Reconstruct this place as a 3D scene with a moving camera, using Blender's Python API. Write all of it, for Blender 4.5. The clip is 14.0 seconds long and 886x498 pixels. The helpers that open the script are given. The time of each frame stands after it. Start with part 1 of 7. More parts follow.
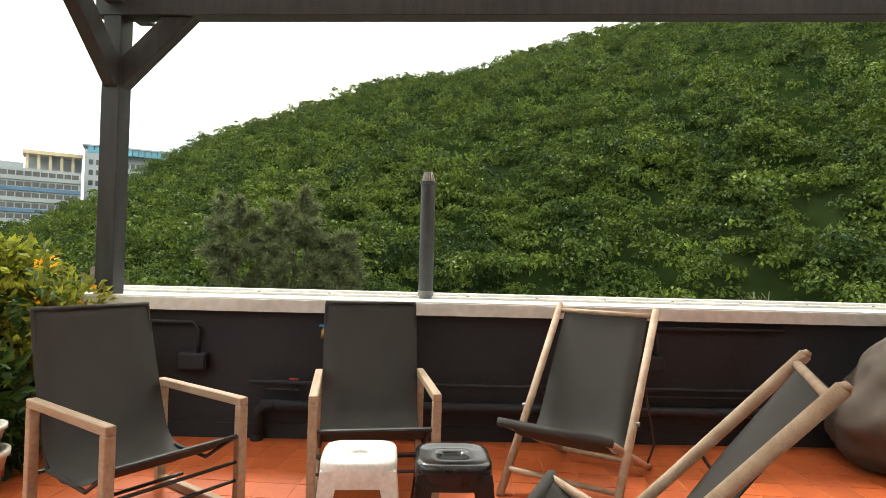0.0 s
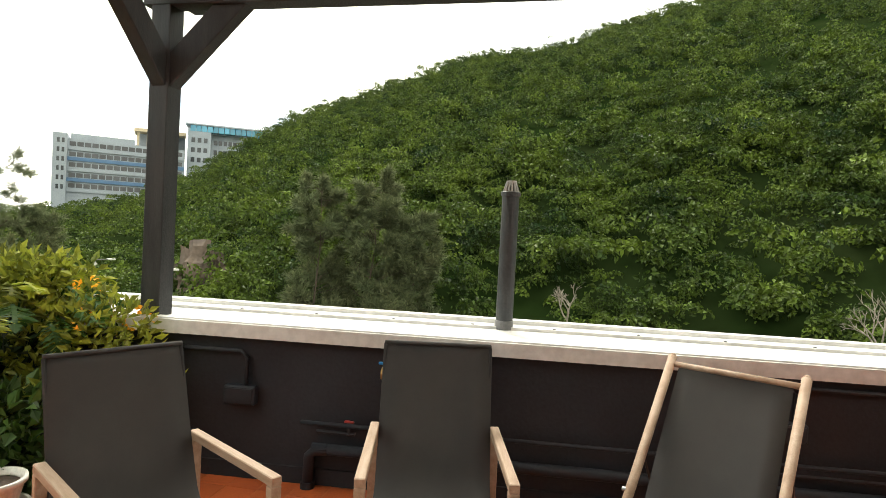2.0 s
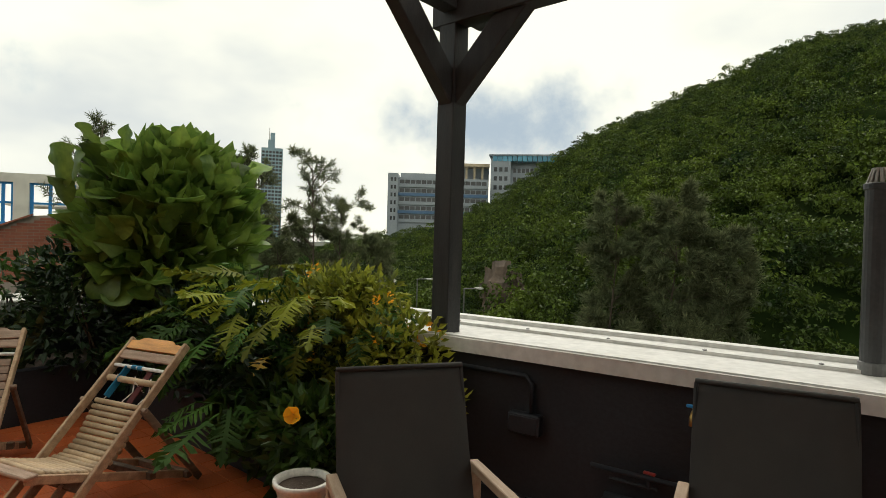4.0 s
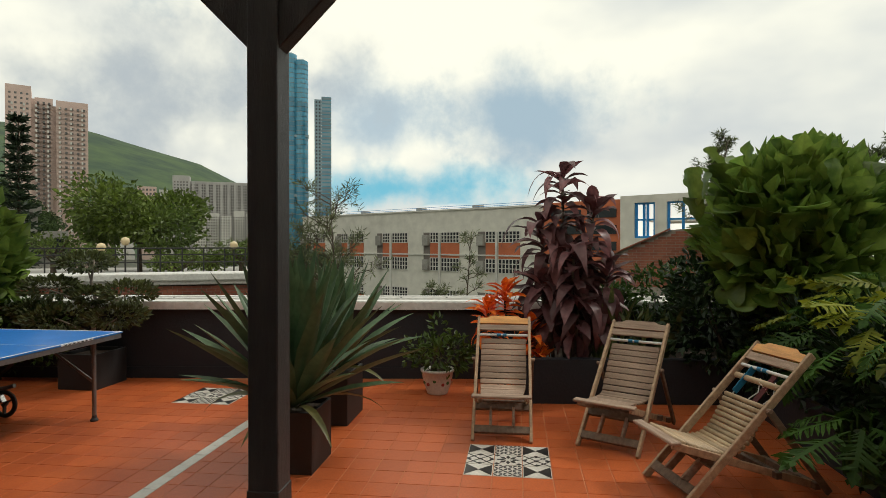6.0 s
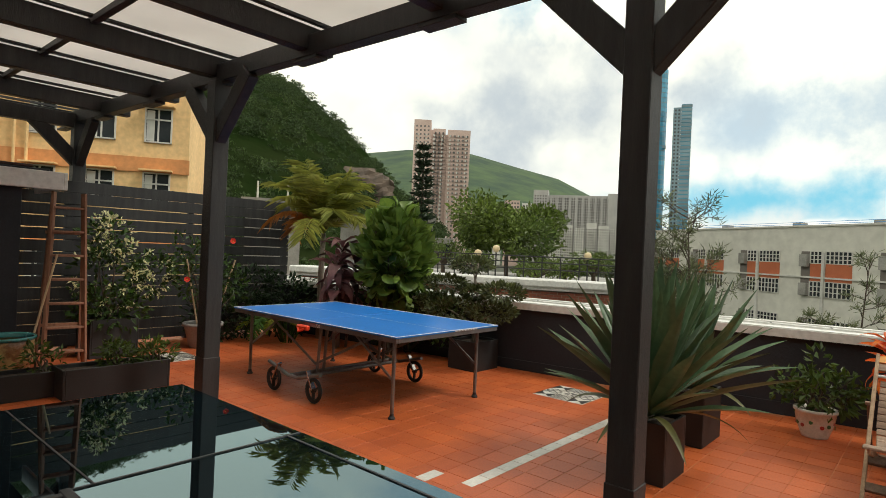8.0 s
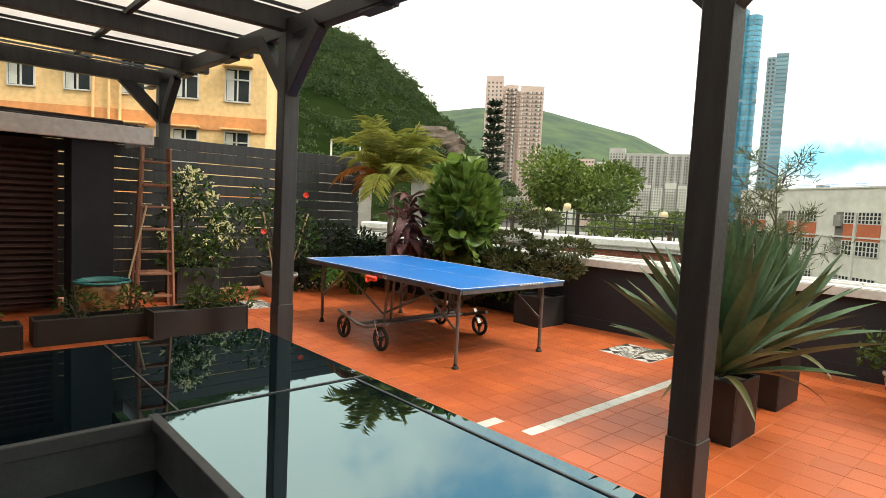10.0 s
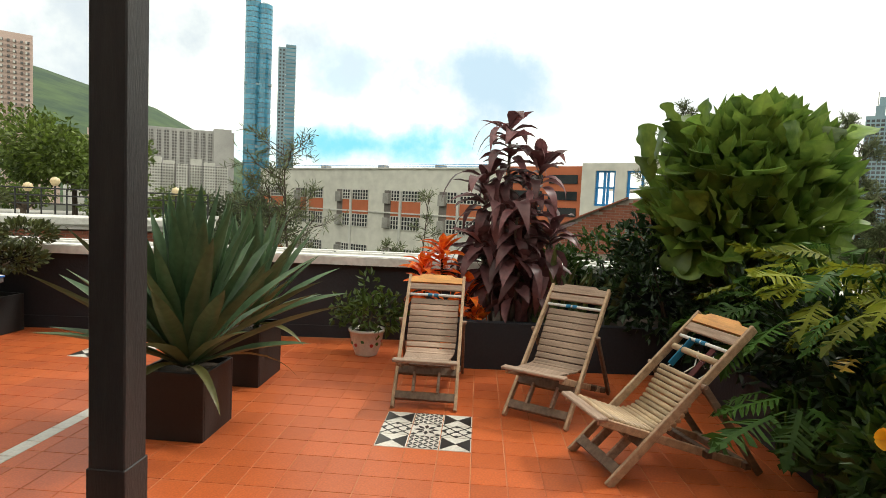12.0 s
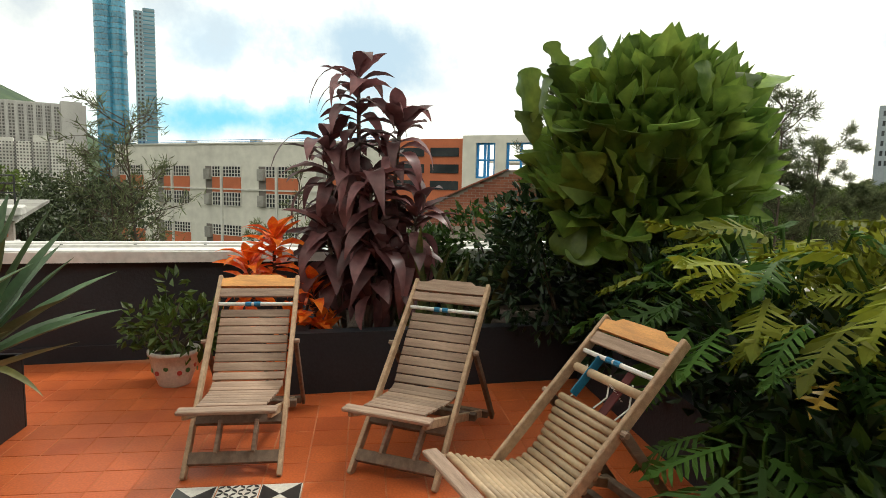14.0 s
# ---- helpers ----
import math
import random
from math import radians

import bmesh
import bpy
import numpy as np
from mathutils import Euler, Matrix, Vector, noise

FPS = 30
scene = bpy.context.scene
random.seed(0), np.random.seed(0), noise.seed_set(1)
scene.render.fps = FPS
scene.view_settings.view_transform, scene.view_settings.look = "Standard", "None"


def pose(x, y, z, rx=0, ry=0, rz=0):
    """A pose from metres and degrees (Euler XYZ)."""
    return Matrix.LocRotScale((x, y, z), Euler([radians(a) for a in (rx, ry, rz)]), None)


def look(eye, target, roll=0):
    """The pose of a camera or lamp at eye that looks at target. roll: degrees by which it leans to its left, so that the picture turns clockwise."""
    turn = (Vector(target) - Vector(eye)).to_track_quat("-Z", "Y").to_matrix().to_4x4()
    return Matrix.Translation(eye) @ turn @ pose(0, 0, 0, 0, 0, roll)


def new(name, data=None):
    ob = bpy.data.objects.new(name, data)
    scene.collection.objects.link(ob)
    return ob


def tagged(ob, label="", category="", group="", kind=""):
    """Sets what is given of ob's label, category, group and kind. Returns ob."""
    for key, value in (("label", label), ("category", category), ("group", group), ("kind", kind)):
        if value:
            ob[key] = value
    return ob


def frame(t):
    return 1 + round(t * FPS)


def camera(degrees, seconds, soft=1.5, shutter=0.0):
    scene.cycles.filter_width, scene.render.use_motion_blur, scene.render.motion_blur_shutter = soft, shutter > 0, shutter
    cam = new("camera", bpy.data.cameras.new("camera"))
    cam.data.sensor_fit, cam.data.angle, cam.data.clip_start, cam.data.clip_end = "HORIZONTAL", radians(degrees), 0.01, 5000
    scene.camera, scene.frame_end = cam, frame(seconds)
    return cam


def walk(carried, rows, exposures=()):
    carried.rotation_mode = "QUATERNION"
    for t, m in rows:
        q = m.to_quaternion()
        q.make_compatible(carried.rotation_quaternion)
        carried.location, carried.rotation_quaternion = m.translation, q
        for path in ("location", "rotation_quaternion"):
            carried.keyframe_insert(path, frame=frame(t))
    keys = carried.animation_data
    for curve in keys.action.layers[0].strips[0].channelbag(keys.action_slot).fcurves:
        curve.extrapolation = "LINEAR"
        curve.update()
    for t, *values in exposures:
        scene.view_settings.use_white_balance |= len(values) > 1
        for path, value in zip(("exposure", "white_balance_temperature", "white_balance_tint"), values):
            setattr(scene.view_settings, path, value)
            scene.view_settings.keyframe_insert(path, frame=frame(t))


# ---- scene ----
cam = camera(74.8, 14.0, soft=0.8)
PATH = [
    (0, (0.408, -0.573, 1.28), (0.266, 1.422, 1.318), 1.5),
    (0.5, (0.307, -0.466, 1.346), (0.129, 1.526, 1.347), 1.9),
    (1, (0.28, -0.355, 1.439), (0.064, 1.634, 1.427), 2.4),
    (1.5, (0.266, -0.24, 1.451), (-0.004, 1.741, 1.43), 3.3),
    (2, (0.334, 0.086, 1.585), (-0.08, 2.042, 1.539), 3.0),
    (2.2, (0.32, 0.124, 1.637), (-0.13, 2.072, 1.595), 2.8),
    (4.3, (0.178, 0.52, 1.541), (-1.318, 1.846, 1.519), 1.1),
    (4.5, (0.229, 0.507, 1.548), (-1.395, 1.674, 1.522), 0.6),
    (5, (0.368, 0.448, 1.537), (-1.522, 1.101, 1.51), -0.0),
    (5.5, (0.446, 0.413, 1.547), (-1.544, 0.614, 1.533), -0.6),
    (6, (0.476, 0.403, 1.555), (-1.507, 0.149, 1.537), 0.0),
    (6.5, (0.513, 0.425, 1.554), (-1.401, -0.154, 1.528), 1.2),
    (7, (0.581, 0.426, 1.55), (-1.204, -0.476, 1.529), 1.6),
    (7.5, (0.64, 0.43, 1.55), (-1.015, -0.693, 1.538), 1.7),
    (8, (0.705, 0.423, 1.548), (-0.806, -0.888, 1.547), 2.5),
    (8.2, (0.728, 0.421, 1.545), (-0.733, -0.945, 1.542), 2.4),
    (10.3, (0.628, 0.457, 1.486), (-0.718, -1.012, 1.311), 3.2),
    (10.5, (0.575, 0.457, 1.494), (-0.892, -0.89, 1.306), 3.3),
    (11, (0.39, 0.479, 1.497), (-1.339, -0.51, 1.316), 2.8),
    (11.5, (0.206, 0.519, 1.495), (-1.697, -0.071, 1.326), 2.3),
    (12, (0.012, 0.619, 1.484), (-1.978, 0.498, 1.333), 2.7),
    (12.5, (-0.246, 0.734, 1.49), (-2.24, 0.778, 1.331), 3.1),
    (13, (-0.55, 0.799, 1.475), (-2.534, 0.969, 1.288), 2.4),
    (13.5, (-0.877, 0.83, 1.479), (-2.849, 1.083, 1.263), 1.6),
    (14, (-1.234, 0.925, 1.475), (-3.203, 1.194, 1.252), 1.4),
]
walk(cam, [(t, look(eye, target, roll)) for t, eye, target, roll in PATH], [(0, 1.0), (2.2, 0.8), (4.3, -0.55), (5, -0.6), (6.5, -0.55), (8.2, -0.2), (10.3, 0.55), (12, 0.1), (14, 0.0)])

# ---- sky and sun ----
world = bpy.data.worlds.new("sky")
scene.world = world
world.use_nodes = True
WN, WL = world.node_tree.nodes, world.node_tree.links
WN.clear()


def wnode(kind, **values):
    n = WN.new(kind)
    for k, v in values.items():
        n.inputs[k].default_value = v
    return n


sky = WN.new("ShaderNodeTexSky")
sky.sky_type, sky.sun_disc = "NISHITA", False
sky.sun_elevation, sky.sun_rotation = radians(52), radians(-28)
sky.air_density, sky.dust_density, sky.ozone_density = 1.2, 1.5, 2.0
coords = WN.new("ShaderNodeTexCoord")
stretch = wnode("ShaderNodeMapping", Scale=(1.0, 1.0, 2.6), Location=(0.35, 0.1, 0.2))
puffs = wnode("ShaderNodeTexNoise", Scale=2.1, Detail=7.0, Roughness=0.52, Distortion=0.25)
cover = WN.new("ShaderNodeValToRGB")
cover.color_ramp.elements[0].position, cover.color_ramp.elements[1].position = 0.26, 0.36
shade_noise = wnode("ShaderNodeTexNoise", Scale=1.7, Detail=5.0, Roughness=0.5)
shift = wnode("ShaderNodeMapping", Scale=(1.0, 1.0, 2.2), Location=(4.3, 1.7, 0.6))
shade = WN.new("ShaderNodeValToRGB")
shade.color_ramp.elements[0].position, shade.color_ramp.elements[1].position = 0.28, 0.50
shade.color_ramp.elements[0].color, shade.color_ramp.elements[1].color = (0.76, 0.82, 0.83, 1), (1.28, 1.27, 1.08, 1)
scaled = WN.new("ShaderNodeMix")
scaled.data_type, scaled.blend_type = "RGBA", "MULTIPLY"
scaled.inputs["Factor"].default_value = 1.0
scaled.inputs[7].default_value = (0.12, 0.12, 0.12, 1)
blend = WN.new("ShaderNodeMix")
blend.data_type = "RGBA"
back = wnode("ShaderNodeBackground", Strength=1.2)
out = WN.new("ShaderNodeOutputWorld")
WL.new(coords.outputs["Generated"], stretch.inputs["Vector"])
WL.new(stretch.outputs["Vector"], puffs.inputs["Vector"])
WL.new(puffs.outputs[0], cover.inputs["Fac"])
WL.new(coords.outputs["Generated"], shift.inputs["Vector"])
WL.new(shift.outputs["Vector"], shade_noise.inputs["Vector"])
WL.new(shade_noise.outputs[0], shade.inputs["Fac"])
WL.new(sky.outputs[0], scaled.inputs[6])
WL.new(cover.outputs["Color"], blend.inputs["Factor"])
WL.new(scaled.outputs[2], blend.inputs[6])
WL.new(shade.outputs["Color"], blend.inputs[7])


def cloud(under, centre, size, colour, rough, lo, hi):
    """Lays one soft-edged cloud, or a gap, over the sky round a direction."""
    away = WN.new("ShaderNodeVectorMath")
    away.operation = "SUBTRACT"
    away.inputs[1].default_value = centre
    WL.new(coords.outputs["Generated"], away.inputs[0])
    fit_size = WN.new("ShaderNodeVectorMath")
    fit_size.operation = "DIVIDE"
    fit_size.inputs[1].default_value = size
    WL.new(away.outputs[0], fit_size.inputs[0])
    far = WN.new("ShaderNodeVectorMath")
    far.operation = "LENGTH"
    WL.new(fit_size.outputs[0], far.inputs[0])
    curl = wnode("ShaderNodeTexNoise", Scale=5.0, Detail=9.0, Roughness=0.60)
    WL.new(coords.outputs["Generated"], curl.inputs["Vector"])
    torn = WN.new("ShaderNodeMath")
    torn.operation = "MULTIPLY_ADD"
    torn.inputs[1].default_value = rough
    WL.new(curl.outputs[0], torn.inputs[0])
    WL.new(far.outputs["Value"], torn.inputs[2])
    soft = WN.new("ShaderNodeMapRange")
    soft.interpolation_type = "SMOOTHSTEP"
    soft.inputs["From Min"].default_value, soft.inputs["From Max"].default_value = hi + rough * 0.5, lo + rough * 0.5
    WL.new(torn.outputs[0], soft.inputs["Value"])
    over = WN.new("ShaderNodeMix")
    over.data_type = "RGBA"
    over.inputs[7].default_value = (*colour, 1)
    WL.new(soft.outputs[0], over.inputs["Factor"])
    WL.new(under, over.inputs[6])
    return over.outputs[2]


layer = blend.outputs[2]
layer = cloud(layer, (-0.66, -0.55, 0.52), (0.30, 0.34, 0.20), (0.36, 0.68, 0.86), 3.2, 0.1, 1.2)
layer = cloud(layer, (-0.972, -0.205, 0.095), (0.3, 0.22, 0.050), (0.24, 0.68, 0.86), 3.0, 0.35, 1.3)
layer = cloud(layer, (-0.985, -0.16, 0.055), (0.3, 0.13, 0.022), (1.2, 1.19, 1.10), 3.0, 0.5, 0.9)
layer = cloud(layer, (-0.966, 0.02, 0.215), (0.3, 0.20, 0.080), (0.50, 0.66, 0.76), 3.2, 0.15, 1.3)
layer = cloud(layer, (-0.950, -0.24, 0.200), (0.3, 0.15, 0.090), (0.60, 0.75, 0.83), 3.4, 0.0, 1.3)
layer = cloud(layer, (-0.80, -0.53, 0.24), (0.25, 0.36, 0.15), (0.60, 0.67, 0.70), 3.0, 0.0, 1.3)
layer = cloud(layer, (-0.60, 0.77, 0.20), (0.20, 0.20, 0.08), (0.52, 0.63, 0.72), 3.4, 0.0, 1.3)
WL.new(layer, back.inputs["Color"])
WL.new(back.outputs[0], out.inputs["Surface"])

sun = new("sun", bpy.data.lights.new("sun", "SUN"))
sun.data.energy, sun.data.angle, sun.data.color = 2.0, radians(10), (1.0, 0.95, 0.86)
sun.matrix_world = look((0, 0, 0), (0.29, -0.54, -0.79))


# ---- materials ----
def mat(name, color, color2=None, rough=0.6, metal=0.0, scale=6.0, detail=6.0, bump=0.15, fine=60.0, spread=(0.35, 0.65), random=0.0, island=0.0,
        spec=0.5, stretch=(1, 1, 1), rough_vary=0.12, trans=0.0, coat=0.0, grime=0.0):
    """A painted or natural surface: two colours mixed by a coarse noise, a fine grain, bump and roughness that vary with it."""
    m = bpy.data.materials.new(name)
    m.use_nodes = True
    n, l = m.node_tree.nodes, m.node_tree.links
    b = n["Principled BSDF"]
    color2 = color2 or tuple(c * 0.78 for c in color)
    tc = n.new("ShaderNodeTexCoord")
    mp = n.new("ShaderNodeMapping")
    mp.inputs["Scale"].default_value = stretch
    l.new(tc.outputs["Object"], mp.inputs["Vector"])
    big = n.new("ShaderNodeTexNoise")
    big.inputs["Scale"].default_value, big.inputs["Detail"].default_value, big.inputs["Roughness"].default_value = scale, detail, 0.6
    l.new(mp.outputs[0], big.inputs["Vector"])
    small = n.new("ShaderNodeTexNoise")
    small.inputs["Scale"].default_value, small.inputs["Detail"].default_value = fine, 4.0
    l.new(mp.outputs[0], small.inputs["Vector"])
    ramp = n.new("ShaderNodeMapRange")
    ramp.inputs["From Min"].default_value, ramp.inputs["From Max"].default_value = spread
    l.new(big.outputs[0], ramp.inputs["Value"])
    mix = n.new("ShaderNodeMix")
    mix.data_type = "RGBA"
    mix.inputs[6].default_value, mix.inputs[7].default_value = (*color, 1), (*color2, 1)
    l.new(ramp.outputs[0], mix.inputs["Factor"])
    grain = n.new("ShaderNodeMapRange")
    grain.inputs["From Min"].default_value, grain.inputs["From Max"].default_value = 0.3, 0.7
    grain.inputs["To Min"].default_value, grain.inputs["To Max"].default_value = 0.88 - grime, 1.1
    l.new(small.outputs[0], grain.inputs["Value"])
    hsv = n.new("ShaderNodeHueSaturation")
    l.new(mix.outputs[2], hsv.inputs["Color"])
    value = grain.outputs[0]
    for amount, source in ((random, "ShaderNodeObjectInfo"), (island, "ShaderNodeNewGeometry")):
        if amount:
            info = n.new(source)
            pick = info.outputs["Random"] if source == "ShaderNodeObjectInfo" else info.outputs["Random Per Island"]
            r = n.new("ShaderNodeMapRange")
            r.inputs["To Min"].default_value, r.inputs["To Max"].default_value = 1 - amount, 1 + amount
            l.new(pick, r.inputs["Value"])
            times = n.new("ShaderNodeMath")
            times.operation = "MULTIPLY"
            l.new(value, times.inputs[0])
            l.new(r.outputs[0], times.inputs[1])
            value = times.outputs[0]
    l.new(value, hsv.inputs["Value"])
    l.new(hsv.outputs[0], b.inputs["Base Color"])
    rr = n.new("ShaderNodeMapRange")
    rr.inputs["To Min"].default_value, rr.inputs["To Max"].default_value = max(0.02, rough - rough_vary), min(1, rough + rough_vary)
    l.new(big.outputs[0], rr.inputs["Value"])
    l.new(rr.outputs[0], b.inputs["Roughness"])
    b.inputs["Metallic"].default_value = metal
    b.inputs["Specular IOR Level"].default_value = spec
    b.inputs["Coat Weight"].default_value = coat
    if bump:
        bp = n.new("ShaderNodeBump")
        bp.inputs["Strength"].default_value, bp.inputs["Distance"].default_value = bump, 0.01
        l.new(small.outputs[0], bp.inputs["Height"])
        l.new(bp.outputs[0], b.inputs["Normal"])
    if trans:
        t = n.new("ShaderNodeBsdfTranslucent")
        l.new(hsv.outputs[0], t.inputs["Color"])
        s = n.new("ShaderNodeMixShader")
        s.inputs[0].default_value = trans
        l.new(b.outputs[0], s.inputs[1])
        l.new(t.outputs[0], s.inputs[2])
        l.new(s.outputs[0], n["Material Output"].inputs["Surface"])
    return m


def leafy(name, a, b, trans=0.3, island=0.35, random=0.0, rough=0.45, scale=0.6, spec=0.4):
    return mat(name, a, b, rough=rough, scale=scale, bump=0.0, trans=trans, island=island, random=random, spec=spec, fine=25)


